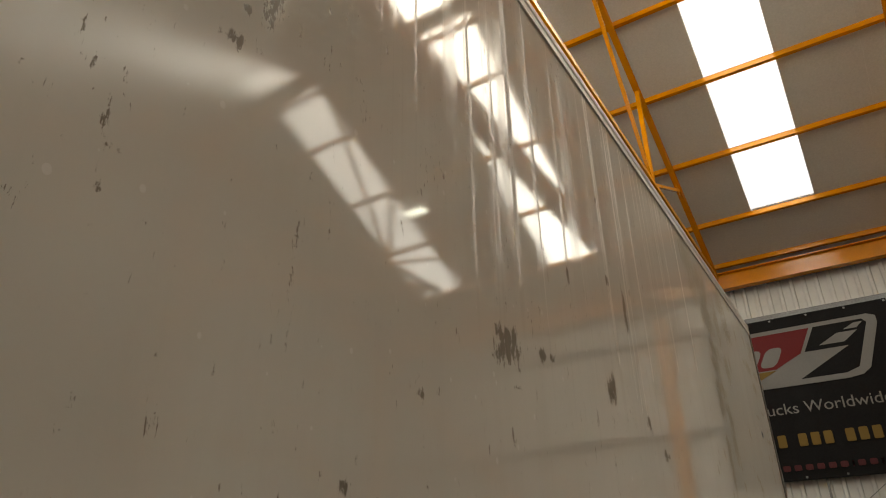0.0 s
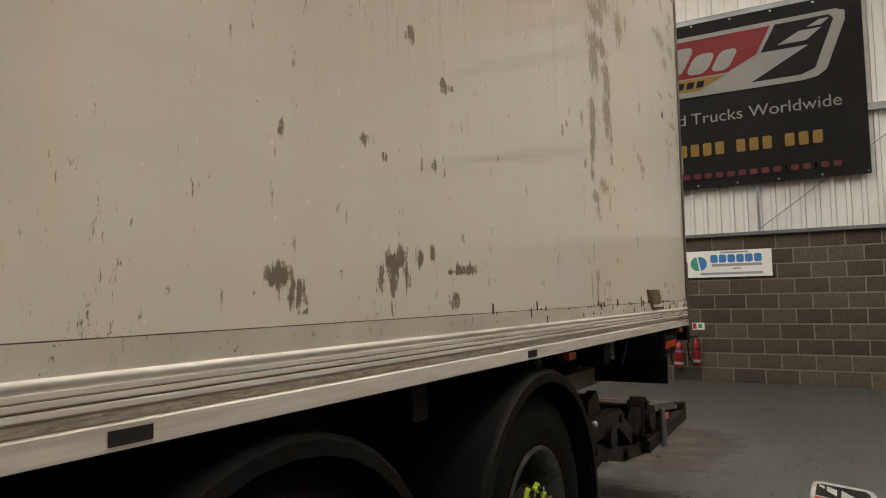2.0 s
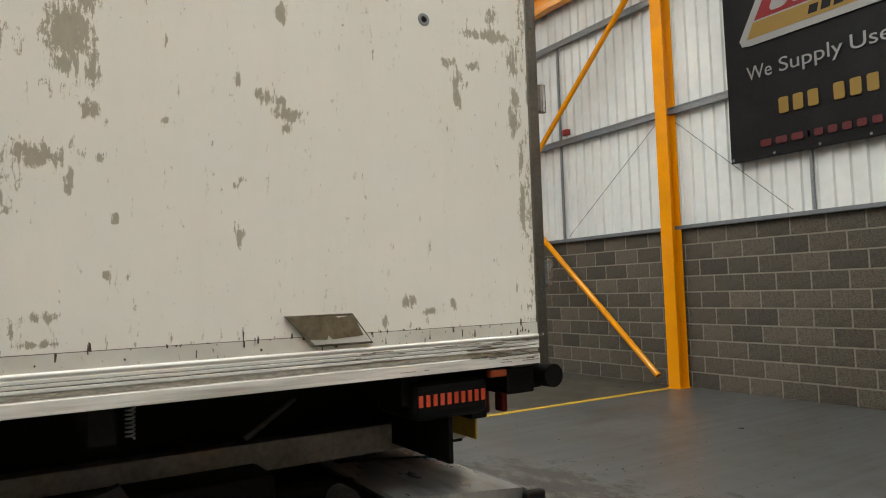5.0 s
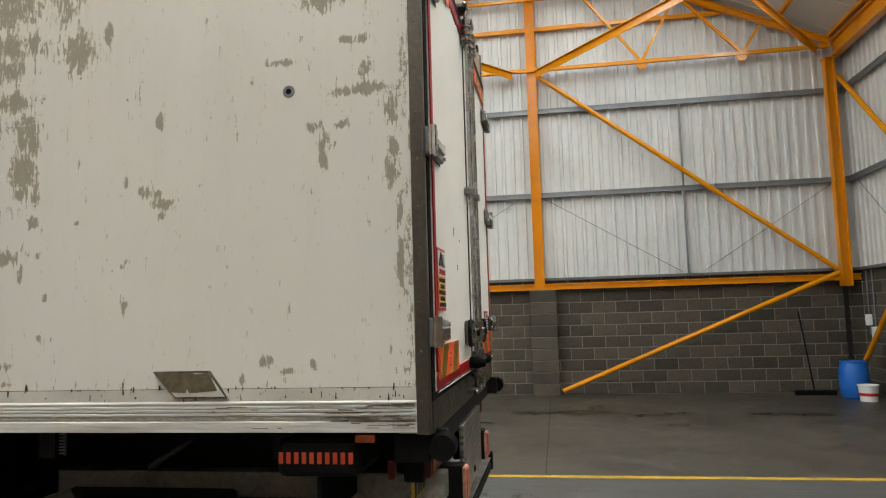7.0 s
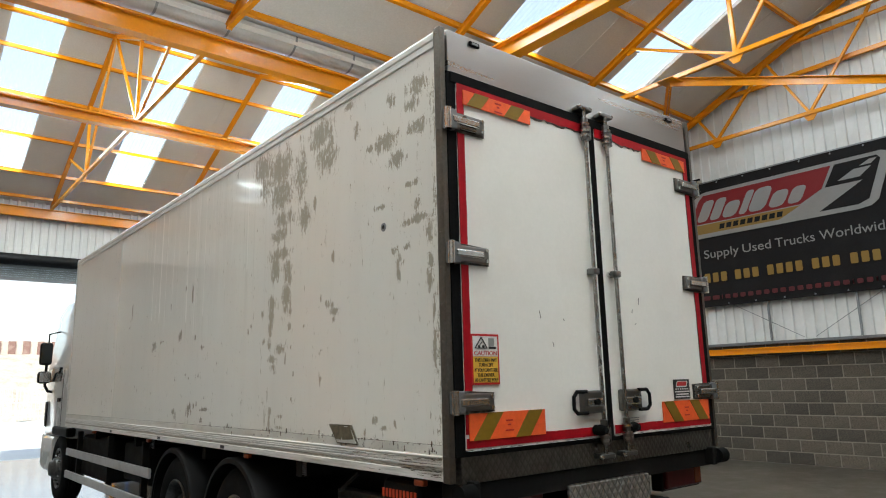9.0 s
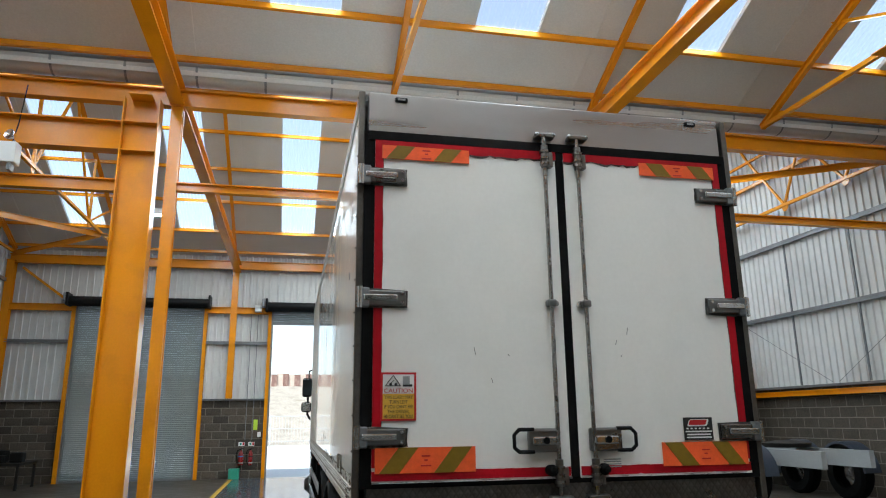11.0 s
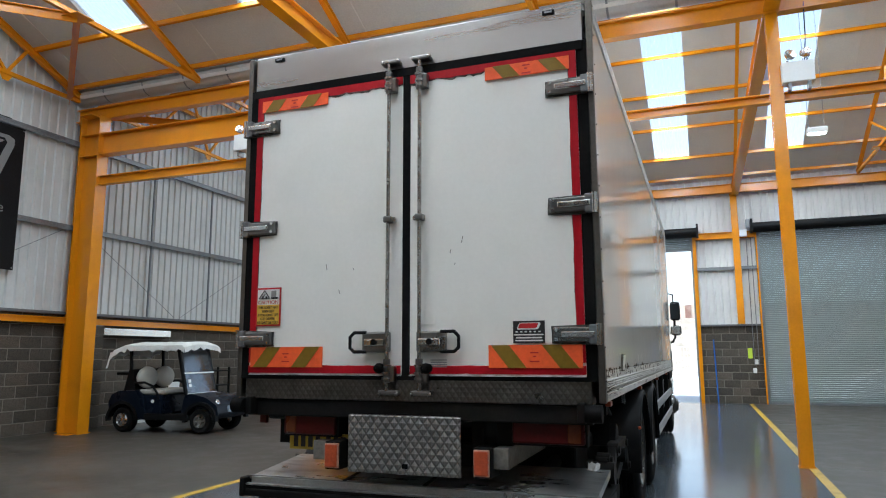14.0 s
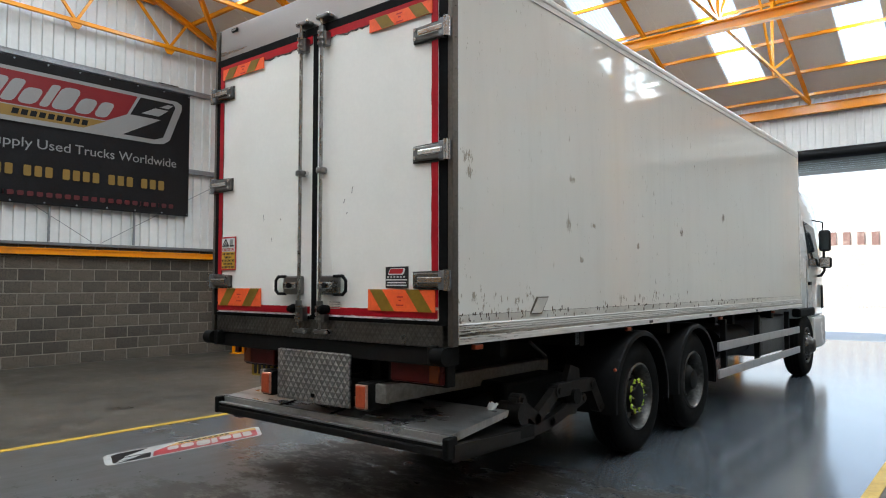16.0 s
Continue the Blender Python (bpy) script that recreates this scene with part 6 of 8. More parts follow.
def link(p, q, x, w, h):
    """A round-ended link plate of width h in the plane x = const, w thick, with a boss at each end."""
    a = math.atan2(q[1] - p[1], q[0] - p[0])
    n = 7
    pts = [(q[0] + h / 2 * math.cos(a - math.pi / 2 + math.pi * k / n), q[1] + h / 2 * math.sin(a - math.pi / 2 + math.pi * k / n)) for k in range(n + 1)]
    pts += [(p[0] + h / 2 * math.cos(a + math.pi / 2 + math.pi * k / n), p[1] + h / 2 * math.sin(a + math.pi / 2 + math.pi * k / n)) for k in range(n + 1)]
    bm = prism(B(), pts, RYZ(x - w / 2, 0, 0), w)
    for c in (p, q):
        tube(bm, (x - w * 0.7, *c), (x + w * 0.7, *c), h * 0.28, 12)
    return bm


# folded tail lift
lift = thing("tail_lift", "", "")
for key in list(lift.keys()):
    del lift[key]
lift.parent = lorry
bm = B()
prof = [(0.01, 0.555), (0.01, 0.600), (0.03, 0.606), (0.60, 0.664), (0.655, 0.668), (0.66, 0.655), (0.64, 0.625), (0.06, 0.556)]
a = [[bm.verts.new((x, y, z)) for y, z in prof] for x in (-1.17, 1.2)]
for k in range(8):
    bm.faces.new((a[0][k], a[0][(k + 1) % 8], a[1][(k + 1) % 8], a[1][k]))
bm.faces.new(a[0])
bm.faces.new(a[1])
part("platform", bm, surf("scuffed_platform_alloy", (0.52, 0.52, 0.51), 0.3, 0.8, dirt=(0.07, 0.062, 0.052), amount=0.85, scale=1.8, fine=90, stretch=(1, 3.0, 1), spread=0.10), lift, "scuffed folded aluminium platform")
part("base_plate", prism(B(), [(0.0, 0.49), (0.0, 0.54), (0.95, 0.53), (0.95, 0.45)], RYZ(-1.2, 0, 0), 2.42), BLACKSTEEL, lift, "black lift base under the platform")
for x in (-0.45, 0.12):
    part("platform_seam", box(B(), x - 0.012, x + 0.012, 0.02, 0.6, -0.002, 0.004), BLACKSTEEL, lift)
    scene.collection.objects[lift.children[-1].name].matrix_basis = Matrix.Translation((0, 0, 0.606)) @ pose(0, 0, 0, 5.8, 0, 0)
part("platform_lip", box(B(), -1.2, 1.22, -0.035, 0.03, 0.475, 0.525, 0.008), BLACKSTEEL, lift)
part("platform_lip", box(B(), -1.2, 1.22, -0.03, 0.012, 0.548, 0.560, 0.004), PALESTEEL, lift)
part("platform_lip", box(B(), -1.2, 1.22, 0.016, 0.034, 0.582, 0.6085, 0.004), PALESTEEL, lift)
part("bumper_strip", box(B(), -1.2, 1.22, -0.026, 0.008, 0.526, 0.547, 0.004), RUBBER, lift, "black rubber bumper strip")
for s in (-1, 1):
    part("end_cap", box(B(), *sorted((s * 1.19, s * 1.235)), -0.045, 0.06, 0.47, 0.60, 0.012), BLACKSTEEL, lift)
    part("side_edge", bar(B(), (s * 1.215, 0.02, 0.515), (s * 1.19, 0.96, 0.465), 0.05, 0.075), RUSTY, lift)
    for nm, p, q, w, h in (("upper_link", (0.85, 0.69), (1.10, 0.535), 0.06, 0.085), ("upper_link", (1.10, 0.535), (1.40, 0.705), 0.06, 0.085), ("knuckle_arm", (1.40, 0.705), (1.92, 0.70), 0.08, 0.10), ("knuckle_arm", (1.94, 0.70), (2.08, 0.50), 0.08, 0.10),
                           ("lower_link", (0.92, 0.45), (1.30, 0.485), 0.06, 0.08), ("lower_link", (1.30, 0.485), (1.80, 0.60), 0.06, 0.08), ("under_arm", (0.12, 0.45), (0.92, 0.44), 0.06, 0.07), ("knuckle_arm", (0.90, 0.46), (0.87, 0.70), 0.09, 0.10)):
        part(nm, link(p, q, s * 1.13, w, h), RUSTY, lift, "grimy folding lift arm")
    part("bracket_plate", prism(B(), [(1.58, 0.50), (1.72, 0.48), (1.80, 0.62), (1.78, 0.84), (1.64, 0.88), (1.56, 0.74)], RYZ(s * 1.1 - 0.02, 0, 0), 0.05), RUSTY, lift)
    part("pivot", tube(B(), (s * 1.02, 0.83, 0.62), (s * 1.21, 0.83, 0.62), 0.075, 18), RUSTY, lift, "", True)
    part("pivot", tube(B(), (s * 1.0, 1.62, 0.64), (s * 1.2, 1.62, 0.64), 0.06, 18), BLACKSTEEL, lift, "", True)
    if s < 0:
        part("lock_pin", tube(B(), (s * 1.235, 0.70, 0.66), (s * 1.235, 0.67, 0.42), 0.02, 8), GALV, lift)
    part("hydraulic_ram", tube(B(), (s * 0.75, 0.5, 0.6), (s * 0.75, 1.9, 0.72), 0.05, 12), BLACKSTEEL, lift, "", True)
part("lift_frame", box(B(), -0.9, 0.9, 1.05, 1.95, 0.46, 0.78, 0.03), BLACKSTEEL, lift, "black greasy lift frame")
part("cross_tube", tube(B(), (-1.1, 1.66, 0.64), (1.1, 1.66, 0.64), 0.06, 14), RUSTY, lift, "", True)
part("hydraulic_hose", pipe(B(), [Vector((-1.0, 0.95, 0.66)), Vector((-1.04, 1.05, 0.48)), Vector((-1.02, 1.2, 0.42)), Vector((-0.95, 1.4, 0.5))], 0.014), RUBBER, lift, "black hydraulic hose", True)
part("warning_label", box(B(), -1.0, -0.62, 0.30, 0.62, 0.0, 0.004), WHITE, lift, "pale warning label")
scene.collection.objects[lift.children[-1].name].matrix_basis = Matrix.Translation((0, -0.0, 0.592)) @ pose(0, 0, 0, 7.3, 0, 0) @ Matrix.Translation((0, 0, -0.04))
part("platform_marker", box(B(), -1.235, -1.215, 0.52, 0.62, 0.57, 0.61), LAMPORANGE, lift)
part("work_light", box(B(), -0.32, -0.2, 0.32, 0.45, 0.60, 0.72, 0.01), CHARCOAL, lift)

bm = B()
row = [[bm.verts.new((1.06 + 0.010 * i, 0.58 + 0.016 * j, 0.667 + 0.012 * j + 0.03 * abs(noise.noise(Vector((i * 0.7, j * 0.9, 1.0)))))) for j in range(4)] for i in range(9)]
for i in range(8):
    for j in range(3):
        bm.faces.new((row[i][j], row[i + 1][j], row[i + 1][j + 1], row[i][j + 1]))
solo("torn_paper", bm, WHITE, "torn white paper scrap lying on the tail lift platform", "paper scrap")

# cab
cab = thing("cab", "", "")
for key in list(cab.keys()):
    del cab[key]
cab.parent = lorry
sec = [(-1.2, 0.95), (1.2, 0.95), (1.2, 2.05), (1.1, 2.95), (0.98, 3.2), (-0.98, 3.2), (-1.1, 2.95), (-1.2, 2.05)]
bm = prism(B(), sec, RXZ(0, 10.9, 0), 1.85)
bmesh.ops.bevel(bm, geom=[e for e in bm.edges], offset=0.06, segments=2, profile=0.5, affect="EDGES")
part("cab_shell", bm, CABWHITE, cab, "white painted cab", True)
part("front_bumper", box(B(), -1.22, 1.22, 10.6, 11.0, 0.4, 1.0, 0.08, 3), CABWHITE, cab)
bm = box(B(), -0.98, 0.98, 9.15, 10.5, 3.15, 3.62, 0.15, 3)
part("roof_deflector", bm, CABWHITE, cab, "", True)
for s in (-1, 1):
    win = part("side_window", prism(B(), [(9.75, 1.82), (10.6, 1.82), (10.5, 2.52), (9.75, 2.6)], RYZ(0, 0, 0), 0.012), darkglass, cab)
    win.matrix_basis = Matrix.Translation((s * 1.198, 0, 2.05)) @ pose(0, 0, 0, 0, -s * 6.3, 0) @ Matrix.Translation((0, 0, -2.05))
    part("door_line", box(B(), *sorted((s * 1.195, s * 1.2035)), 9.62, 9.635, 1.0, 2.0), CHARCOAL, cab)
    part("wheel_arch", box(B(), *sorted((s * 1.1, s * 1.235)), 8.98, 10.05, 0.98, 1.12, 0.03), CHARCOAL, cab)
    part("step", box(B(), *sorted((s * 1.0, s * 1.23)), 10.0, 10.7, 0.4, 0.95, 0.04), CABWHITE, cab)
    mr = part("mirror", box(B(), *sorted((s * 1.235, s * 1.425)), 10.44, 10.56, 2.10, 2.48, 0.05, 3), CHARCOAL, cab, "black door mirror housing", True)
    part("mirror_glass", box(B(), *sorted((s * 1.255, s * 1.405)), 10.432, 10.442, 2.13, 2.45, 0.004), darkglass, mr)
    part("lower_mirror", box(B(), *sorted((s * 1.235, s * 1.435)), 10.42, 10.56, 1.80, 2.0, 0.05, 3), CHARCOAL, mr, "", True)
    part("lower_glass", box(B(), *sorted((s * 1.255, s * 1.415)), 10.412, 10.424, 1.82, 1.98, 0.004), CHROME, mr)
    part("mirror_arm", pipe(B(), [Vector((s * 1.08, 10.5, 2.68)), Vector((s * 1.30, 10.5, 2.62)), Vector((s * 1.30, 10.5, 2.46))], 0.012), CHARCOAL, mr, "", True)
    part("mirror_arm", pipe(B(), [Vector((s * 1.31, 10.5, 2.1)), Vector((s * 1.31, 10.5, 1.76)), Vector((s * 1.26, 10.5, 1.67)), Vector((s * 1.17, 10.5, 1.66))], 0.022), CHARCOAL, mr, "", True)
for s in (-1, 1):
    part("corner_vent", box(B(), *sorted((s * 1.1, s * 1.215)), 10.72, 10.88, 1.08, 1.5, 0.02), CHARCOAL, cab, "black corner vent")
    part("door_handle", box(B(), *sorted((s * 1.2, s * 1.225)), 9.72, 9.9, 1.5, 1.56, 0.008), CHARCOAL, cab)
part("rear_window", box(B(), -0.5, 0.5, 9.085, 9.1, 2.2, 2.7, 0.004), darkglass, cab)
part("air_stack", box(B(), 0.75, 1.05, 8.93, 9.09, 1.1, 3.3, 0.04), CHARCOAL, cab)

# small hole in the scuffed side; a charcoal disc imitates its shaded inside
hole = part("hole_rim", lathe(B(), [(0.012, 0.0), (0.014, 0.004), (0.024, 0.004), (0.027, 0.0)], Matrix.Translation((-HW, 0.53, 2.58)) @ pose(0, 0, 0, 0, -90, 0), 18), GALV, lorry, "small grey grommet", True)
part("hole_plug", tube(B(), (-HW + 0.005, 0.53, 2.58), (-HW - 0.002, 0.53, 2.58), 0.013, 14), CHARCOAL, hole)

# oily grime on the rear ends of the bottom rails
random.seed(33)
for s in (-1, 1):
    for k in range(46 if s < 0 else 90):
        y0, z = 0.01 + (0.85 if s < 0 or k % 2 else 5.5) * random.random() ** 2.4, Z0 + random.uniform(0.015, 0.115)
        part("rail_grime", box(B(), *sorted((s * (HW + 0.002), s * (HW + 0.0128))), y0, y0 + random.uniform(0.02, 0.11), z, z + random.uniform(0.001, 0.003)), GRIME, lorry)
    for k in range(70 if s < 0 else 130):
        y0 = 0.01 + (3.2 if s < 0 else 6.8) * random.random() ** 1.6
        tall = 0.006 + 0.034 * random.random() ** 2
        z = ZR + 0.053 - tall * random.random() - 0.035 * (k % 3 == 0)
        wide = random.uniform(0.002, 0.007)
        j = [random.uniform(-0.002, 0.002) for _ in range(6)]
        part("chip", prism(B(), [(y0 + j[0], z), (y0 + wide + j[1], z + j[2]), (y0 + wide * 0.8 + j[3], z + tall), (y0 + j[4], z + tall * 0.8 + j[5])], RYZ(s * (HW + 0.0055) - 0.002, 0, 0), 0.004), CHIPBROWN, lorry)

# ---------- banners, signs and wall fittings ----------
MR = lambda x, z: Matrix.Translation((x, YR + 0.17, z)) @ Matrix(((-1, 0, 0, 0), (0, 0, 1, 0), (0, 1, 0, 0), (0, 0, 0, 1)))     # on the rear wall
MX = lambda y, z: Matrix.Translation((XR - 0.17, y, z)) @ Matrix(((0, 0, -1, 0), (-1, 0, 0, 0), (0, 1, 0, 0), (0, 0, 0, 1)))    # on the wall at +x
ML = lambda y, z: Matrix.Translation((XL + 0.17, y, z)) @ Matrix(((0, 0, 1, 0), (1, 0, 0, 0), (0, 1, 0, 0), (0, 0, 0, 1)))      # on the wall at -x


def badge(parent, m, W, H, lift=0.004, white=None, red=None, gold=None):
    """The dealer's badge as plain shapes: white plate, red and yellow fields, a slanted row of white forms, a dark corner with a white road."""
    white, ruby, amber = white or WHITE, red or PRINTRED, gold or PRINTGOLD
    up = lambda k: m @ Matrix.Translation((0, 0, lift * k))
    sx, sy = W, H
    plate = [(x * sx, y * sy) for x, y in ((-0.498, -0.40), (-0.49, -0.48), (-0.465, -0.5), (0.36, -0.5), (0.41, -0.47), (0.44, -0.38), (0.503, 0.33), (0.502, 0.45), (0.475, 0.5), (-0.34, 0.5), (-0.375, 0.47), (-0.398, 0.38))]
    part("white_plate", prism(B(), plate, up(0), lift), white, parent)
    red = [(x * sx, y * sy) for x, y in ((-0.445, -0.19), (-0.375, 0.34), (-0.35, 0.43), (0.27, 0.43), (0.22, 0.02), (0.12, -0.19))]
    part("red_field", prism(B(), red, up(1), lift), ruby, parent)
    gold = [(x * sx, y * sy) for x, y in ((-0.472, -0.41), (-0.449, -0.21), (0.12, -0.21), (0.02, -0.41))]
    part("yellow_band", prism(B(), gold, up(1), lift), amber, parent)
    dark = [(x * sx, y * sy) for x, y in ((0.285, 0.43), (0.235, 0.03), (0.39, 0.03), (0.20, -0.41), (0.36, -0.41), (0.405, -0.34), (0.468, 0.36), (0.455, 0.43))]
    part("dark_field", prism(B(), [dark[0], dark[1], dark[2], dark[7]], up(1), lift), BANNERPVC, parent)
    part("dark_field", prism(B(), [dark[2], dark[3], dark[4], dark[5], dark[6], dark[7]], up(1), lift), BANNERPVC, parent)
    for poly in (((0.29, 0.10), (0.38, 0.10), (0.43, 0.26), (0.36, 0.26)), ((0.385, 0.30), (0.43, 0.30), (0.455, 0.385), (0.425, 0.385))):
        part("road_mark", prism(B(), [(x * sx, y * sy) for x, y in poly], up(2), lift), white, parent)
    x = -0.40
    slant = 0.05 * sx / (0.4 * sy)
    for w, top in ((0.07, 0.30), (0.065, 0.30), (0.09, 0.18), (0.045, 0.32), (0.10, 0.32), (0.09, 0.18), (0.075, 0.18)):
        ww, hh = w * 0.84 * sx, (top + 0.14) * sy
        poly = [(x * sx + ww / 2 + px + slant * (py + hh / 2), (top - 0.14) / 2 * sy + py) for px, py in round_rect(ww, hh, min(ww, hh) * 0.32, 3)]
        part("white_form", prism(B(), poly, up(2), lift), white, parent)
        x += w
    x = -0.28
    for k in range(9):
        poly = [(x * sx, -0.36 * sy), ((x + 0.026) * sx, -0.36 * sy), ((x + 0.032) * sx, -0.255 * sy), ((x + 0.006) * sx, -0.255 * sy)]
        part("dark_mark", prism(B(), poly, up(2), lift), CHARCOAL, parent)
        x += 0.036


def banner(m, W, H):
    """A printed cloth banner, hung from its upper edge; m: centre, facing the viewer."""
    b = thing("wall_banner", "large black printed cloth banner hanging on the wall", "banner", "wall banners")
    bm = B()
    nx, ny = 46, 26
    g = [[bm.verts.new(m @ Vector((W * (i / nx - 0.5), H * (j / ny - 0.5), 0.012 * noise.noise(Vector((i * 0.16, j * 0.1, W))) - 0.02))) for j in range(ny + 1)] for i in range(nx + 1)]
    for i in range(nx):
        for j in range(ny):
            bm.faces.new((g[i][j], g[i + 1][j], g[i + 1][j + 1], g[i][j + 1]))
    back = [bm.verts.new(m @ Vector((W * a, H * c, -0.036))) for a, c in ((-0.5, -0.5), (0.5, -0.5), (0.5, 0.5), (-0.5, 0.5))]
    bm.faces.new(back)
    part("cloth", bm, BANNERPVC, b, "", True)
    for k in range(9):
        for c in (-0.485, 0.485):
            q = m @ Matrix.Translation((W * (k / 8 - 0.5) * 0.985, H * c, -0.008))
            bm = B()
            bmesh.ops.create_cone(bm, cap_ends=True, segments=10, radius1=0.018, radius2=0.014, depth=0.006, matrix=q)
            part("eyelet", bm, GALV, b)
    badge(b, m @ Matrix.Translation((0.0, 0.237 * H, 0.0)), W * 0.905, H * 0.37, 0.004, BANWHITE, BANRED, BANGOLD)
    slogan = (("We", 0.085), ("Supply", 0.191), ("Used", 0.144), ("Trucks", 0.186), ("Worldwide", 0.306))      # share of the line's width
    x = -0.434 * W
    for text, share in slogan:
        w = share * 0.868 * W
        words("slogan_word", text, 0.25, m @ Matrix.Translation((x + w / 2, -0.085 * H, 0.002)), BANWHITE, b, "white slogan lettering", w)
        x += w + 0.022 * 0.868 * W
    x = -0.35
    for group in (1, 2, 0, 3, 0, 4, 0, 3, 0, 3):
        if group == 0:
            x += 0.026
        for k in range(group):
            q = m @ Matrix.Translation(((x + 0.016) * W, -0.272 * H, 0.0))
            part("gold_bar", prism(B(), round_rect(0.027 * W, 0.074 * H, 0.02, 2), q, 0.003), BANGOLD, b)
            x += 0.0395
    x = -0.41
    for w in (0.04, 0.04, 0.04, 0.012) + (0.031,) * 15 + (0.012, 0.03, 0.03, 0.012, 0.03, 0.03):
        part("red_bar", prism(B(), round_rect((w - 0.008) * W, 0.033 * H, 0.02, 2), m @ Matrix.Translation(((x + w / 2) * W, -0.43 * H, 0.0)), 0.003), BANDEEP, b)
        x += w + 0.004
    return b


banner(MR(-0.37, 4.33), 4.62, 2.64)
banner(MX(3.14, 4.385), 4.58, 2.64)
banner(ML(2.36, 4.29), 4.6, 2.64)
for m in (MX(4.9, 5.84), ML(4.2, 5.75), MR(0.7, 5.85)):
    solo("cable_clip_rail", bar(B(), m @ Vector((-0.22, 0, -0.1)), m @ Vector((0.22, 0, -0.1)), 0.03, 0.04), CHARCOAL, "short dark steel bracket above the banner", "bracket", "wall brackets")

# floor badges, lying at both sides of the lorry
for cx, turn in ((-2.195, -90), (2.02, 90)):
    f = thing("floor_badge", "printed red, white and black badge stuck on the floor", "floor sticker", "floor badges")
    badge(f, pose(cx, 0.33, 0.0045, 0, 0, turn), 1.73, 0.385, 0.0012, DULLWHITE, DULLRED, DULLGOLD)

# flooring firm's sign on the blockwork
sg = thing("wall_sign", "white company sign with blue and green emblem", "sign")
m = Matrix.Translation((-0.72, YR + 0.03, 1.825)) @ Matrix(((-1, 0, 0, 0), (0, 0, 1, 0), (0, 1, 0, 0), (0, 0, 0, 1)))
part("board", prism(B(), round_rect(1.25, 0.41, 0.01, 2), m, 0.008), WHITE, sg)
for a0, mat, ox in ((100, PRINTGREEN, -0.012), (-80, PRINTBLUE, 0.012)):
    pts = [(-0.42 + ox + 0.11 * math.cos(radians(a0 + 18 * k)), 0.01 + 0.11 * math.sin(radians(a0 + 18 * k))) for k in range(11)]
    part("emblem_half", prism(B(), pts, m @ Matrix.Translation((0, 0, 0.008)), 0.002), mat, sg)
for k in range(6):
    part("blue_form", prism(B(), round_rect(0.108, 0.125, 0.03, 3, -0.19 + k * 0.125, 0.08), m @ Matrix.Translation((0, 0, 0.008)), 0.002), PRINTBLUE, sg)
for y, w, h, x in ((-0.02, 0.72, 0.04, 0.13), (-0.075, 0.12, 0.02, 0.13), (-0.15, 0.9, 0.035, 0.05), (0.175, 0.4, 0.025, 0.1)):
    part("grey_bar", prism(B(), round_rect(w, h, 0.005, 2, x, y), m @ Matrix.Translation((0, 0, 0.008)), 0.002), GREYTRIM, sg)


def extinguisher(x, y, z, out, hose, slim=0.0):
    e = thing("fire_extinguisher", "red wall-hung fire extinguisher with black hose", "fire extinguisher", "fire extinguishers")
    r = 0.075 - slim
    body = lathe(B(), [(0.001, 0), (r - 0.01, 0.0), (r, 0.02), (r, 0.30), (r * 0.85, 0.36), (0.025, 0.40), (0.022, 0.43), (0.001, 0.43)], Matrix.Translation((x, y, z)), 20)
    part("cylinder", body, EXTRED, e, "", True)
    part("label_band", lathe(B(), [(r + 0.001, 0.05), (r + 0.002, 0.055), (r + 0.002, 0.085), (r + 0.001, 0.09)], Matrix.Translation((x, y, z)), 20), GREYTRIM, e)
    part("label_band", lathe(B(), [(r + 0.001, 0.24), (r + 0.002, 0.25), (r + 0.002, 0.262), (r + 0.001, 0.268)], Matrix.Translation((x, y, z)), 20), PRINTBLUE if slim == 0 else PRINTBLACK, e)
    part("valve", box(B(), x - 0.02, x + 0.02, y - 0.02, y + 0.02, z + 0.42, z + 0.46, 0.006), CHARCOAL, e)
    part("lever", bar(B(), (x - 0.02, y, z + 0.46), (x - 0.09 * out, y, z + 0.49), 0.02, 0.012), CHARCOAL, e)
    s = hose
    part("hose", pipe(B(), [Vector((x + s * 0.02, y, z + 0.44)), Vector((x + s * 0.09, y, z + 0.43)), Vector((x + s * 0.13, y, z + 0.32)), Vector((x + s * 0.11, y, z + 0.1)), Vector((x + s * 0.05, y, z + 0.02))], 0.012), RUBBER, e, "", True)
    return e


extinguisher(0.05, YR + 0.11, 0.22, 1, 1)
extinguisher(-0.22, YR + 0.10, 0.26, 1, 1, 0.015)
extinguisher(-3.04, YF - 0.12, 0.38, -1, -1)
extinguisher(-2.76, YF - 0.11, 0.38, -1, -1, 0.015)
for x, y, z, s in ((0.02, YR, 0.86, 1), (-0.25, YR, 0.86, 1), (-3.04, YF, 0.98, -1), (-2.76, YF, 0.98, -1)):
    p = thing("safety_sign", "small white and red fire safety sign", "sign", "fire signs")
    a, b = sorted((y + s * 0.006, y + s * 0.016))
    part("sign_plate", box(B(), x - 0.09, x + 0.09, a, b, z - 0.055, z + 0.055), WHITE, p)
    a, b = sorted((y + s * 0.016, y + s * 0.018))
    part("red_pictogram", box(B(), x + 0.028, x + 0.08, a, b, z - 0.04, z + 0.045), PRINTRED, p)
    part("green_print", box(B(), x - 0.055, x + 0.0, a, b, z - 0.03, z + 0.035), PRINTGREEN, p)
c = thing("call_point", "red fire alarm call point with sign", "call point")
part("case", box(B(), -0.05, 0.05, YR + 0.0, YR + 0.06, 1.01, 1.11, 0.006), EXTRED, c)
part("sign_plate", box(B(), 0.06, 0.13, YR + 0.006, YR + 0.014, 1.01, 1.10), WHITE, c)
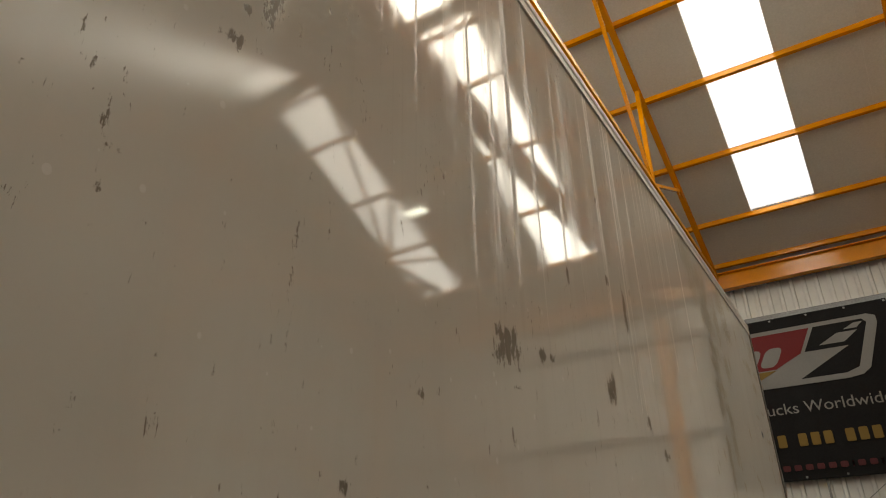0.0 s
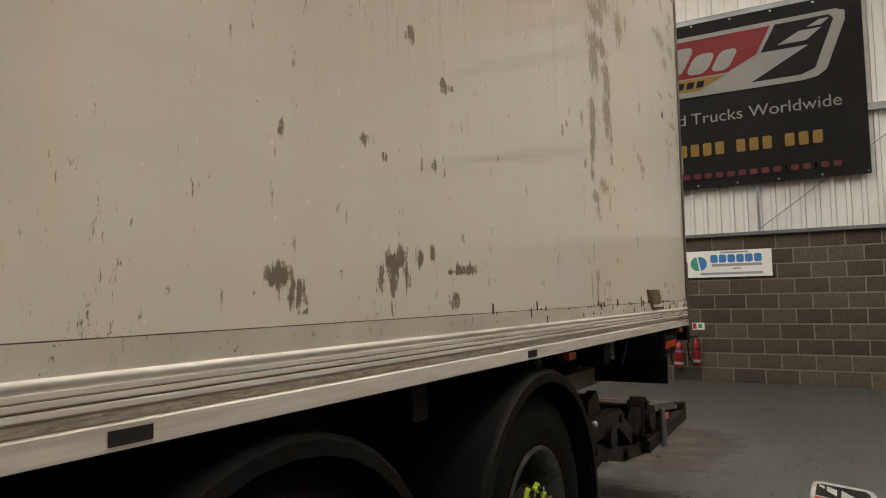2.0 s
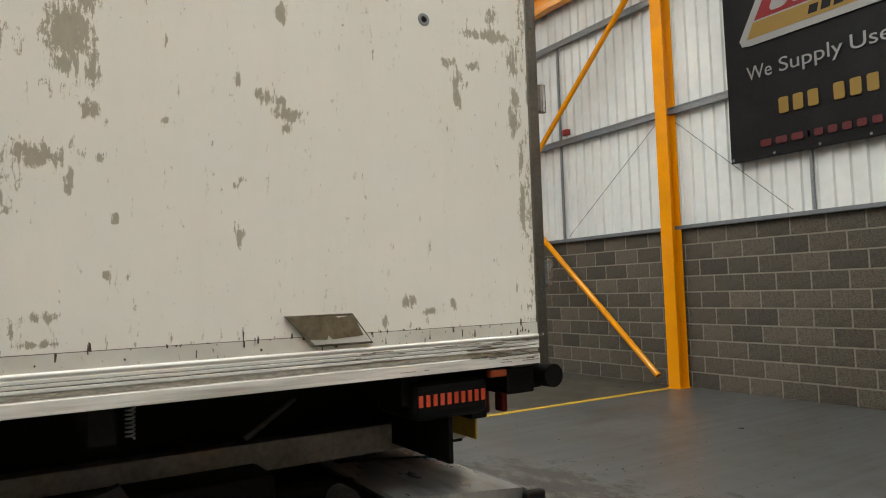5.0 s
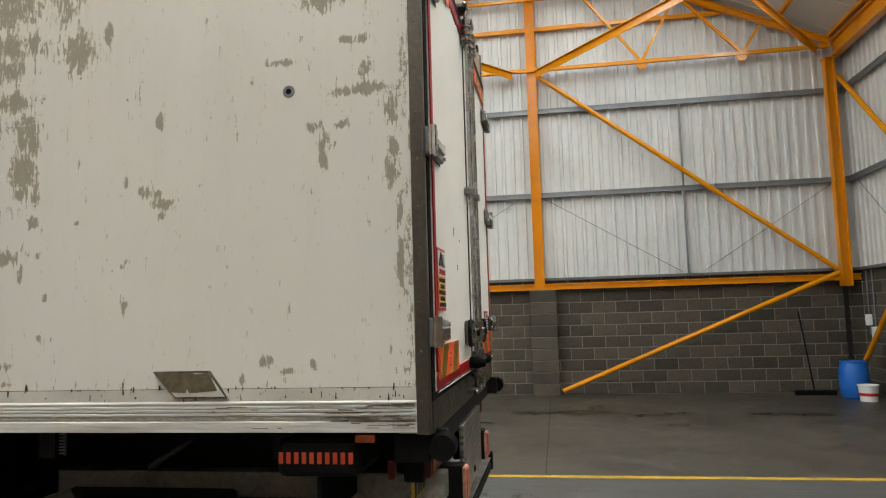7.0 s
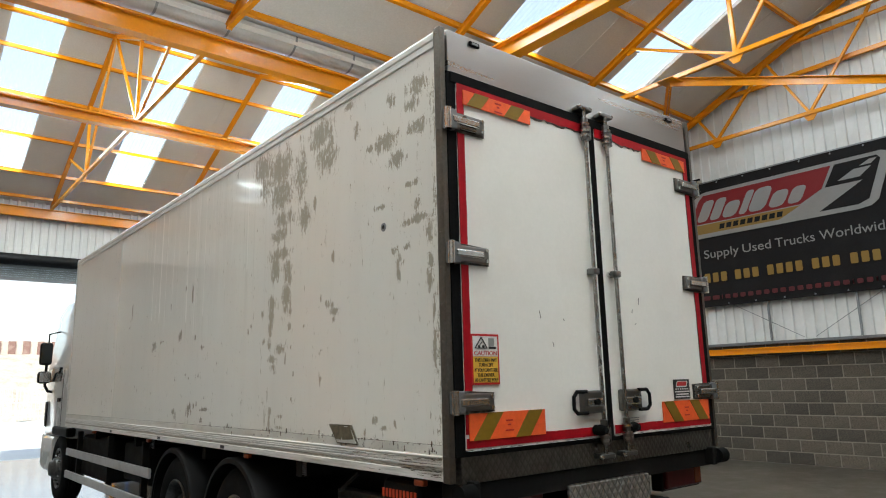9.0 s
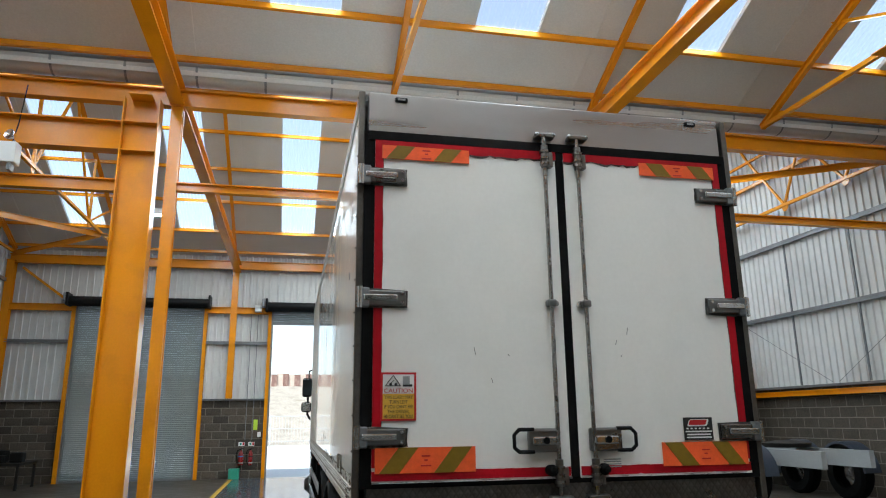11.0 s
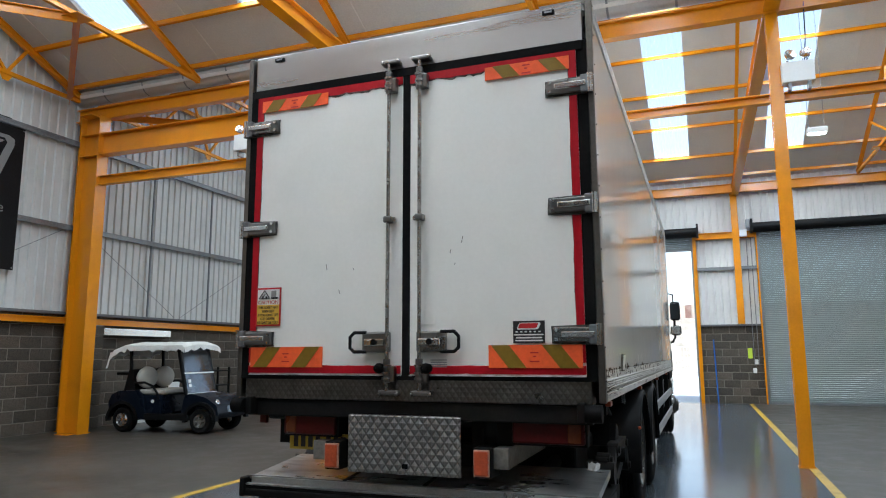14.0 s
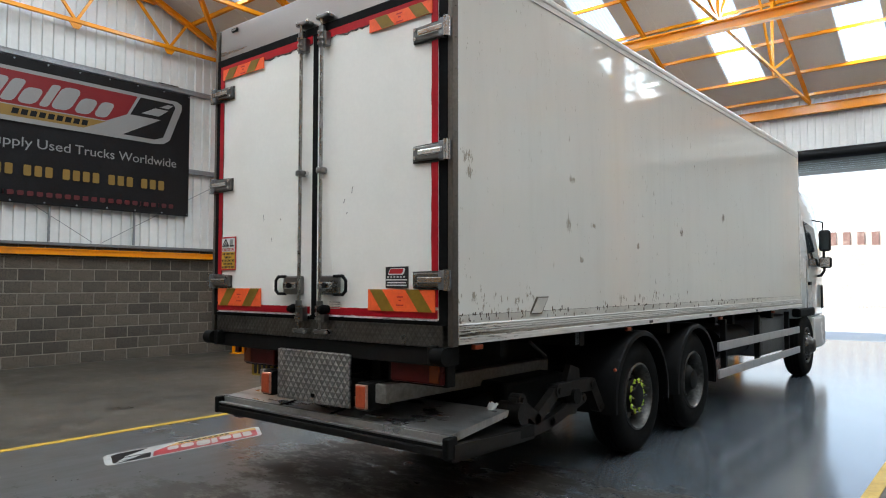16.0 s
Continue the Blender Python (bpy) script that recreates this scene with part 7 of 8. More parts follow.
part("glass_face", box(B(), -0.03, 0.03, YR + 0.06, YR + 0.063, 1.05, 1.08), WHITE, c)
cd = thing("wall_conduit", "thin grey steel conduit running up the wall", "conduit", "wall conduits")
part("pipe", pipe(B(), [Vector((-0.03, YR + 0.03, 1.1)), Vector((-0.03, YR + 0.03, 2.28)), Vector((-0.06, YR + 0.09, 2.6)), Vector((-0.07, YR + 0.09, 3.2))], 0.013), GALV, cd, "", True)
for z in (1.5, 2.15):
    part("saddle", box(B(), -0.055, -0.005, YR + 0.002, YR + 0.03, z, z + 0.02), GALV, cd)
for x0, x1 in ((9.45, 9.6), (9.68, 9.72)):
    cd = thing("wall_conduit", "thin grey steel conduit running up the wall", "conduit", "wall conduits")
    part("pipe", tube(B(), (x0, YR + 0.03, 1.05), (x0, YR + 0.03, 2.25), 0.014, 8), GALV, cd, "", True)
for x, z, w in ((9.68, 1.22, 0.1), (9.45, 1.0, 0.13)):
    solo("switch_box", box(B(), x - w / 2, x + w / 2, YR + 0.002, YR + 0.09, z, z + 0.2, 0.01), WHITE, "small white switch box on the blockwork", "switch box", "switch boxes")
for x, z, s in ((2.97, 4.95, 1), (-2.9, 4.98, 1)):
    solo("junction_box", box(B(), x + 0.05, x + 0.25, YF - 0.3, YF - 0.19, z - 0.08, z + 0.12, 0.01), WHITE, "small white junction box on the cross rail", "junction box", "switch boxes")
for x, z in ((-2.67, 1.53), (3.1, 1.45)):
    solo("notice", box(B(), x - 0.06, x + 0.06, YF - 0.03, YF - 0.016, z - 0.15, z + 0.15), SIGNGREEN, "yellow door notice on the blockwork", "notice", "door notices")
for x, z in ((-2.55, 1.25), (3.25, 1.2), (3.2, 0.95)):
    solo("switch_box", box(B(), x - 0.05, x + 0.05, YF - 0.08, YF - 0.016, z - 0.07, z + 0.07, 0.01), WHITE, "small white switch box on the blockwork", "switch box", "switch boxes")
solo("marker_pole", tube(B(), (2.16, YF - 0.05, 0.02), (2.12, YF - 0.04, 1.85), 0.018, 10), BLUEDRUM, "blue and white pole leaning on the blockwork", "pole")
solo("green_crate", box(B(), -3.35, -3.05, YF - 0.35, YF - 0.05, 0.0, 0.3, 0.02), PRINTGREEN, "small green plastic crate on the floor", "crate")
solo("green_bag", lathe(B(), [(0.001, 0), (0.2, 0.0), (0.25, 0.15), (0.22, 0.35), (0.1, 0.45), (0.001, 0.46)], Matrix.Translation((8.15, 17.5, 0)), 18), PRINTGREEN, "green rubbish bag beside the shutter", "bag", smooth=True)
for x in (-2.75, -2.95, 3.2, 3.32):
    solo("shutter_chain", tube(B(), (x, YF - 0.09, 1.1), (x, YF - 0.09, 4.85), 0.012, 6), GALV, "thin grey shutter drive conduit", "conduit", "wall conduits")

# corner by the gable wall: broom, barrel, bucket
br = thing("broom", "dark broom with a wide head leaning on the wall", "broom")
part("handle", tube(B(), (9.55, -5.1, 0.05), (9.86, -5.02, 1.5), 0.016, 10), CHARCOAL, br, "", True)
part("head", box(B(), 9.46, 9.56, -5.45, -4.75, 0.03, 0.09, 0.01), CHARCOAL, br)
part("bristles", box(B(), 9.47, 9.55, -5.44, -4.76, 0.0, 0.035), RUBBER, br)
bl = thing("plastic_barrel", "blue plastic barrel standing on the floor", "barrel")
part("drum", lathe(B(), [(0.001, 0), (0.2, 0.0), (0.22, 0.03), (0.235, 0.18), (0.24, 0.32), (0.235, 0.46), (0.21, 0.58), (0.2, 0.62), (0.001, 0.62)], Matrix.Translation((9.1, -5.6, 0)), 26), BLUEDRUM, bl, "", True)
part("rim", lathe(B(), [(0.2, 0.60), (0.215, 0.61), (0.215, 0.635), (0.2, 0.64)], Matrix.Translation((9.1, -5.6, 0)), 26), BLUEDRUM, bl, "", True)
bk = thing("bucket", "white plastic paint bucket with red print", "bucket")
part("tub", lathe(B(), [(0.001, 0), (0.13, 0.0), (0.155, 0.27), (0.165, 0.27), (0.165, 0.25), (0.15, 0.255)], Matrix.Translation((8.62, -5.62, 0)), 24), WHITE, bk, "", True)
part("print_band", lathe(B(), [(0.142, 0.10), (0.1465, 0.13), (0.1475, 0.14), (0.141, 0.09)], Matrix.Translation((8.62, -5.62, 0)), 24), PRINTRED, bk)
part("contents", lathe(B(), [(0.001, 0.2), (0.15, 0.2)], Matrix.Translation((8.62, -5.62, 0)), 24), GREYTRIM, bk)
solo("alarm_box", box(B(), 5.0, 5.12, YR + 0.11, YR + 0.2, 4.05, 4.15, 0.01), EXTRED, "small red alarm sounder on the rail", "alarm")


def spotlight_box(x, y, z):
    t = thing("emergency_spotlight", "white twin emergency spotlight box on the steelwork", "spotlight", "emergency spotlights")
    part("case", box(B(), x - 0.2, x + 0.2, y - 0.1, y + 0.1, z - 0.16, z + 0.13, 0.012), WHITE, t)
    for o in (-0.11, 0.13):
        part("lamp_head", lathe(B(), [(0.03, 0), (0.065, 0.05), (0.075, 0.09), (0.07, 0.095), (0.001, 0.08)], Matrix.Translation((x + o, y - 0.03, z + 0.21)) @ pose(0, 0, 0, 80, 0, 20 if o < 0 else -20), 18), CHROME, t, "round lamp head", True)
        part("stem", tube(B(), (x + o, y, z + 0.12), (x + o, y, z + 0.18), 0.015, 8), GALV, t)
        part("bracket", box(B(), x + o - 0.02, x + o + 0.02, y - 0.08, y + 0.06, z - 0.26, z - 0.16), GALV, t)
    part("cable", pipe(B(), [Vector((x + 0.1, y + 0.03, z + 0.15)), Vector((x + 0.14, y + 0.05, z + 0.5)), Vector((x + 0.16, y + 0.1, z + 1.05))], 0.008, 6), CHARCOAL, t)
    return t


spotlight_box(-5.54, 5.60, 5.16)
spotlight_box(3.23, 5.80, 5.20)

LEDGLOW, lnt, lb = shader("lamp_diffuser")
lb.inputs["Emission Color"].default_value, lb.inputs["Emission Strength"].default_value = (0.85, 1.0, 0.98, 1), 10.0
for x, y, z in ((-4.2, 9.2, 5.42), (4.0, 9.6, 5.42), (-5.28, -0.67, 6.39)):
    t = thing("ceiling_lamp", "white flat lamp panel hung below the roof, lit", "lamp", "ceiling lamps")
    part("housing", box(B(), x - 0.17, x + 0.17, y - 0.1, y + 0.1, z, z + 0.1, 0.015), WHITE, t)
    part("diffuser", box(B(), x - 0.14, x + 0.14, y - 0.07, y + 0.07, z - 0.008, z + 0.001), LEDGLOW, t)
    for o in (-0.13, 0.13):
        part("suspension", tube(B(), (x + o, y, z + 0.09), (x + o, y, roof_z(y) + 0.04), 0.006, 6), GALV, t)

# left wall: cable tray, sign, switchgear
solo("cable_tray", box(B(), XL + 0.06, XL + 0.18, 6.6, 8.7, 1.86, 2.0, 0.004), CHROME, "bright metal cable tray on the wall", "cable tray")
sg = thing("warning_sign", "white and red warning sign on the blockwork", "sign")
part("board", box(B(), XL + 0.008, XL + 0.018, 13.68, 14.12, 1.38, 1.98), WHITE, sg)
part("red_field", box(B(), XL + 0.018, XL + 0.021, 13.72, 14.08, 1.42, 1.76), PRINTRED, sg)
bm = box(B(), XL + 0.021, XL + 0.023, 13.78, 14.02, 1.62, 1.68)
part("white_bar", bm, WHITE, sg)
part("white_bar", box(B(), XL + 0.021, XL + 0.023, 13.76, 14.04, 1.5, 1.54), WHITE, sg)
for y0, y1, z0, z1, d in ((16.4, 16.95, 0.95, 1.75, 0.25), (16.05, 16.35, 1.65, 1.95, 0.15), (16.05, 16.32, 1.3, 1.58, 0.15), (15.85, 16.0, 1.0, 1.25, 0.12), (16.1, 16.3, 0.9, 1.15, 0.12), (15.6, 15.8, 0.75, 0.95, 0.12)):
    solo("switchgear_box", box(B(), XL + 0.006, XL + d, y0, y1, z0, z1, 0.012), GREYTRIM, "grey electrical switchgear box on the wall", "electrical box", "switchgear")
for y, z in ((15.9, 1.25), (16.15, 1.95), (16.6, 1.75)):
    solo("feed_cable", pipe(B(), [Vector((XL + 0.06, y, z)), Vector((XL + 0.08, y, 2.5)), Vector((XL + 0.14, y + 0.1, 3.4)), Vector((XL + 0.14, y + 0.1, 5.6))], 0.013), GREYTRIM, "grey feed cable running up the wall", "cable", "feed cables", smooth=True)

# ---------- golf cart ----------
def golf_cart(m):
    g = thing("golf_cart", "dark navy golf cart with pale seats and a torn white canopy", "golf cart", at=m)
    # local: x forwards, y to its left, z up
    PX = lambda y: Matrix.Translation((0, y, 0)) @ Matrix(((1, 0, 0, 0), (0, 0, -1, 0), (0, 1, 0, 0), (0, 0, 0, 1)))
    R, XB, XF = 0.235, -0.82, 0.86
    arch = lambda cx, r, a0, a1, n: [(cx + r * math.cos(radians(a0 + (a1 - a0) * k / n)), R + r * math.sin(radians(a0 + (a1 - a0) * k / n))) for k in range(n + 1)]
    body = [(-1.13, 0.32), (-1.16, 0.55), (-1.08, 0.70), (-0.95, 0.77), (-0.5, 0.79), (-0.40, 0.70), (-0.30, 0.34), (-0.32, 0.24)] + arch(XB, 0.30, 5, 175, 10)
    bm = prism(B(), body, PX(0.55), 1.1)
    bmesh.ops.bevel(bm, geom=[e for e in bm.edges if e.calc_length() > 0.2], offset=0.025, segments=2, profile=0.5, affect="EDGES")
    part("rear_body", bm, CARTGREEN, g, "glossy dark navy rear body", True)
    part("seat_back_shell", prism(B(), [(-0.86, 0.76), (-0.60, 0.76), (-0.66, 1.16), (-0.76, 1.18)], PX(0.5), 1.0), CHARCOAL, g, "black shell behind the seat")
    part("floor_pan", box(B(), -0.6, 0.75, -0.53, 0.53, 0.24, 0.32, 0.02), CHARCOAL, g)
    cowl = [(0.42, 0.3), (0.5, 0.70), (0.62, 0.73), (0.95, 0.66), (1.18, 0.52), (1.22, 0.36), (1.17, 0.27)] + arch(XF, 0.29, 8, 172, 10) + [(0.55, 0.26)]
    bm = prism(B(), cowl, PX(0.52), 1.04)
    bmesh.ops.bevel(bm, geom=[e for e in bm.edges if e.calc_length() > 0.5], offset=0.03, segments=2, profile=0.5, affect="EDGES")
    part("front_cowl", bm, CARTGREEN, g, "dark glossy front cowl", True)
    for y in (-0.53, 0.53):
        part("sill", box(B(), -0.34, 0.62, *sorted((y, y * 1.06)), 0.24, 0.36, 0.012), CHARCOAL, g)
        for cx in (XB, XF):
            ring = arch(cx, 0.35, 0, 185, 14) + arch(cx, 0.295, 185, 0, 14)
            part("wheel_flare", prism(B(), ring, PX(y + 0.05), 0.10), CHARCOAL, g, "black moulded wheel flare")
    part("seat_base", box(B(), -0.52, 0.05, -0.5, 0.5, 0.70, 0.80, 0.04, 3), CREAM, g, "pale vinyl seat", True)
    part("seat_skirt", box(B(), -0.45, 0.0, -0.5, 0.5, 0.34, 0.70, 0.03), CARTGREEN, g)
    for y in (-0.26, 0.26):
        bm = B()
        bmesh.ops.create_uvsphere(bm, u_segments=20, v_segments=12, radius=1.0, matrix=Matrix.Translation((-0.53, y, 1.02)) @ Matrix.Diagonal((0.11, 0.29, 0.21, 1)))
        part("backrest", bm, CREAM, g, "rounded pale vinyl backrest", True)
        part("headlamp", lathe(B(), [(0.001, 0.02), (0.05, 0.015), (0.06, 0)], Matrix.Translation((1.12, y * 1.5, 0.57)) @ pose(0, 0, 0, 0, 70, 0), 14), CHROME, g, "", True)
    for x in (XB, XF):
        for y in (-0.5, 0.5):
            s = 1 if y > 0 else -1
            w = Matrix.Translation((x, y, R)) @ Matrix(((1, 0, 0, 0), (0, 0, s, 0), (0, -s, 0, 0), (0, 0, 0, 1)))
            t = part("wheel", lathe(B(), [(0.12, -0.14), (0.2, -0.15), (R, -0.11), (R, 0.01), (0.2, 0.05), (0.13, 0.04)], w, 24), RUBBER, g, "", True)
            part("rim", lathe(B(), [(0.135, 0.03), (0.125, 0.055), (0.11, 0.03), (0.10, -0.02), (0.001, -0.02)], w, 20), CHROME, t, "bright spoked rim", True)
            part("hub", lathe(B(), [(0.035, -0.02), (0.035, 0.03), (0.001, 0.035)], w, 14), CHROME, t)
            for k in range(6):
                q = w @ pose(0, 0, 0, 0, 0, 60 * k)
                part("spoke", bar(B(), q @ Vector((0.03, 0, 0.015)), q @ Vector((0.118, 0, 0.03)), 0.03, 0.02), CHROME, t)
    for x0, x1 in ((-0.70, -0.76), (0.5, 0.28)):
        for y in (-0.48, 0.48):
            part("canopy_post", bar(B(), (x0, y, 0.7), (x1, y, 1.62), 0.045, 0.05), CHARCOAL, g)
    bm = B()
    n = 26
    top = [[bm.verts.new((-1.12 + 1.62 * i / n, -0.6 + 1.2 * j / 12, 1.70 - 0.07 * abs(j / 6 - 1) ** 2.5 - (0.05 if i in (0, n) else 0) + 0.014 * noise.noise(Vector((i * 0.5, j * 0.6, 2))) - (0.12 * max(0, (6 - i) / 6) ** 1.5))) for j in range(13)] for i in range(n + 1)]
    for i in range(n):
        for j in range(12):
            bm.faces.new((top[i][j], top[i + 1][j], top[i + 1][j + 1], top[i][j + 1]))
    for j in (0, 12):                     # ragged skirt
        low = [bm.verts.new(top[i][j].co + Vector((0, -0.01 if j == 0 else 0.01, -0.10 - 0.07 * noise.noise(Vector((i * 0.9, j, 5)))))) for i in range(n + 1)]
        for i in range(n):
            bm.faces.new((top[i][j], top[i + 1][j], low[i + 1], low[i]))
    for i in (0, n):
        low = [bm.verts.new(top[i][j].co + Vector((-0.01 if i == 0 else 0.01, 0, -0.09 - 0.06 * noise.noise(Vector((j * 0.9, i, 3)))))) for j in range(13)]
        for j in range(12):
            bm.faces.new((top[i][j], top[i][j + 1], low[j + 1], low[j]))
    strip = [[bm.verts.new((-1.13 - 0.02 * k + 0.035 * e, -0.605, 1.50 - 0.075 * k)) for e in (0, 1)] for k in range(5)]     # torn tongue
    for a, b in zip(strip[:-1], strip[1:]):
        bm.faces.new((a[0], a[1], b[1], b[0]))
    part("canopy", bm, CANOPYWHITE, g, "weathered white canopy with torn edge", True)
    scr = part("windscreen", box(B(), 0.0, 0.008, -0.46, 0.46, 0.0, 0.92), SMOKED, g, "smoked folding windscreen")
    scr.matrix_basis = Matrix.Translation((0.53, 0, 0.70)) @ pose(0, 0, 0, 0, -13, 0)
    for z in (0.12, 0.20):
        k = part("screen_sticker", box(B(), 0.01, 0.014, -0.40, -0.32, z + 0.03, z + 0.09), WHITE, g)
        k.matrix_basis = scr.matrix_basis
    for z in (0.0, 0.40):
        b = part("screen_bar", box(B(), -0.005, 0.02, -0.47, 0.47, z, z + 0.025), WHITE, g)
        b.matrix_basis = scr.matrix_basis
    part("steering_wheel", pipe(B(), [Vector((0.22 + 0.06 * math.cos(a), 0.25 + 0.17 * math.sin(a), 0.98 + 0.15 * math.cos(a))) for a in [k * math.pi / 8 for k in range(17)]], 0.014, 6), CHARCOAL, g, "", True)
    part("column", tube(B(), (0.5, 0.25, 0.75), (0.22, 0.25, 0.98), 0.025, 8), CHARCOAL, g)
    for y in (-0.52, 0.52):
        part("armrest", pipe(B(), [Vector((-0.62, y, 0.92)), Vector((-0.38, y, 0.93)), Vector((-0.20, y, 0.86)), Vector((-0.10, y, 0.74)), Vector((-0.06, y, 0.62))], 0.022, 8), CHARCOAL, g, "", True)
    part("bag_rack", box(B(), -1.12, -0.76, -0.42, 0.42, 1.06, 1.12, 0.02), CHARCOAL, g)
    part("front_plate", box(B(), 1.2, 1.225, -0.18, 0.18, 0.38, 0.5), CABBLUE, g)
    part("wing_badge", lathe(B(), [(0.001, 0.006), (0.03, 0.004), (0.035, 0)], Matrix.Translation((-0.2, -0.503, 0.58)) @ pose(0, 0, 0, 90, 0, 0), 14), WHITE, g)
    return g


golf_cart(Matrix.Translation((-7.86, 6.88, 0.0)) @ pose(0, 0, 0, 0, 0, 6))

# spreader with bottles, boxes and clutter by the left wall
sp = thing("salt_spreader", "orange hopper spreader on wheels with dark handle", "spreader")
hop = [(-1.0, 0.86), (1.05, 0.9), (1.04, 0.8), (0.92, 0.56), (0.7, 0.36), (0.45, 0.28), (-0.55, 0.28), (-0.8, 0.38), (-0.96, 0.6)]
part("hopper", prism(B(), hop, RYZ(-9.3, 12.1, 0), 0.75), surf("orange_hopper", (0.45, 0.075, 0.010), 0.4, dirt=(0.25, 0.05, 0.015), scale=4), sp, "orange hopper")
part("rim", box(B(), -9.34, -8.5, 12.25, 13.35, 0.875, 0.915, 0.01), DULLGOLD, sp)
for y in (11.3, 13.0):
    w = Matrix.Translation((-8.5, y, 0.23)) @ Matrix(((0, 0, 1, 0), (1, 0, 0, 0), (0, 1, 0, 0), (0, 0, 0, 1)))
    part("wheel", lathe(B(), [(0.06, -0.1), (0.2, -0.1), (0.23, -0.07), (0.23, -0.02), (0.2, 0.0), (0.08, 0.01), (0.001, 0.01)], w, 22), RUBBER, sp, "", True)
part("frame", bar(B(), (-8.52, 11.6, 0.3), (-8.52, 13.9, 0.3), 0.05, 0.05), surf("red_frame", (0.5, 0.03, 0.02), 0.4), sp)
for y0, y1 in ((11.35, 11.62), (12.05, 11.78)):
    part("handle_leg", pipe(B(), [Vector((-8.5, y0, 0.8)), Vector((-8.5, (y0 + y1) / 2, 1.08)), Vector((-8.5, y1, 1.36))], 0.032), CHARCOAL, sp, "black handle leg", True)
part("handle_grip", tube(B(), (-8.5, 11.58, 1.36), (-8.5, 11.82, 1.36), 0.035, 10), CHARCOAL, sp, "", True)
for y0, y1 in ((11.58, 11.1), (11.82, 12.35)):
    part("hook_bar", pipe(B(), [Vector((-8.5, y0, 1.35)), Vector((-8.5, (y0 + y1) / 2, 1.34)), Vector((-8.5, y1, 1.22))], 0.012, 6), CHARCOAL, sp, "", True)
part("shut_lever", bar(B(), (-8.5, 11.72, 0.25), (-8.5, 11.74, 0.84), 0.03, 0.05), CHARCOAL, sp)
part("hopper_rib", bar(B(), (-8.54, 12.2, 0.3), (-8.54, 12.3, 0.84), 0.03, 0.06), RUSTY, sp)
part("hopper_rib", bar(B(), (-8.54, 12.8, 0.4), (-8.54, 12.85, 0.86), 0.03, 0.06), RUSTY, sp)
for y, h, mat in ((12.35, 0.3, BLUEDRUM), (12.46, 0.36, WHITE), (12.6, 0.40, WHITE), (12.76, 0.42, WHITE), (11.75, 0.5, GREYTRIM)):
    b = thing("bottle", "plastic cleaning bottle standing on the spreader", "bottle", "bottles")
    part("body", box(B(), -8.95, -8.8, y - 0.06, y + 0.06, 0.915, 0.915 + h * 0.8, 0.025, 3), mat, b, "", True)
    part("cap", tube(B(), (-8.87, y, 0.915 + h * 0.8), (-8.87, y, 0.96 + h * 0.8), 0.025, 10), CHARCOAL, b)
for y0, y1, z1, mat in ((15.0, 15.6, 0.72, CARD), (15.65, 16.1, 0.38, CARD)):
    bx = thing("cardboard_box", "brown cardboard box standing on the floor", "box", "boxes")
    part("carton", box(B(), -9.6, -9.05, y0, y1, 0, z1, 0.008), mat, bx)
    part("tape", box(B(), -9.35, -9.29, y0 - 0.002, y1 + 0.002, z1 - 0.002, z1 + 0.004), CREAM, bx)
for x, y, mat in ((-8.6, 15.2, WHITE), (-8.7, 15.5, WHITE)):
    b = thing("bottle", "white plastic bottle on the floor", "bottle", "bottles")
    part("body", lathe(B(), [(0.001, 0), (0.09, 0), (0.095, 0.05), (0.09, 0.28), (0.04, 0.36), (0.03, 0.4), (0.001, 0.4)], Matrix.Translation((x, y, 0)), 16), mat, b, "", True)
tb = thing("work_bench", "low dark steel work stand with tools on it", "work stand")
part("top", box(B(), -9.3, -8.3, 16.0, 17.3, 0.6, 0.66), RUSTY, tb)
for x in (-9.25, -8.35):
    for y in (16.05, 17.25):
        part("leg", box(B(), x - 0.03, x + 0.03, y - 0.03, y + 0.03, 0, 0.6), RUSTY, tb)
for k, (x, y) in enumerate(((-8.9, 16.3), (-8.6, 16.7), (-9.1, 17.0))):
    solo("machine_part", box(B(), x - 0.16, x + 0.16, y - 0.14, y + 0.14, 0.66, 0.86 + 0.05 * k, 0.04), BLACKSTEEL, "dark greasy machine part on the stand", "machine part", "machine parts")
rk = thing("tool_rack", "dark steel rack behind the golf cart", "rack")
for z in (0.35, 0.7, 1.05):
    part("shelf", box(B(), -9.75, -9.35, 9.3, 10.4, z, z + 0.03), BLACKSTEEL, rk)
for y in (9.32, 10.38):
    part("upright", box(B(), -9.4, -9.36, y - 0.02, y + 0.02, 0, 1.15), BLACKSTEEL, rk)
    part("upright", box(B(), -9.74, -9.7, y - 0.02, y + 0.02, 0, 1.15), BLACKSTEEL, rk)
solo("white_panel", box(B(), -9.8, -9.7, 7.7, 9.0, 0.0, 0.85, 0.01), WHITE, "white flat panel leaning by the wall", "panel")

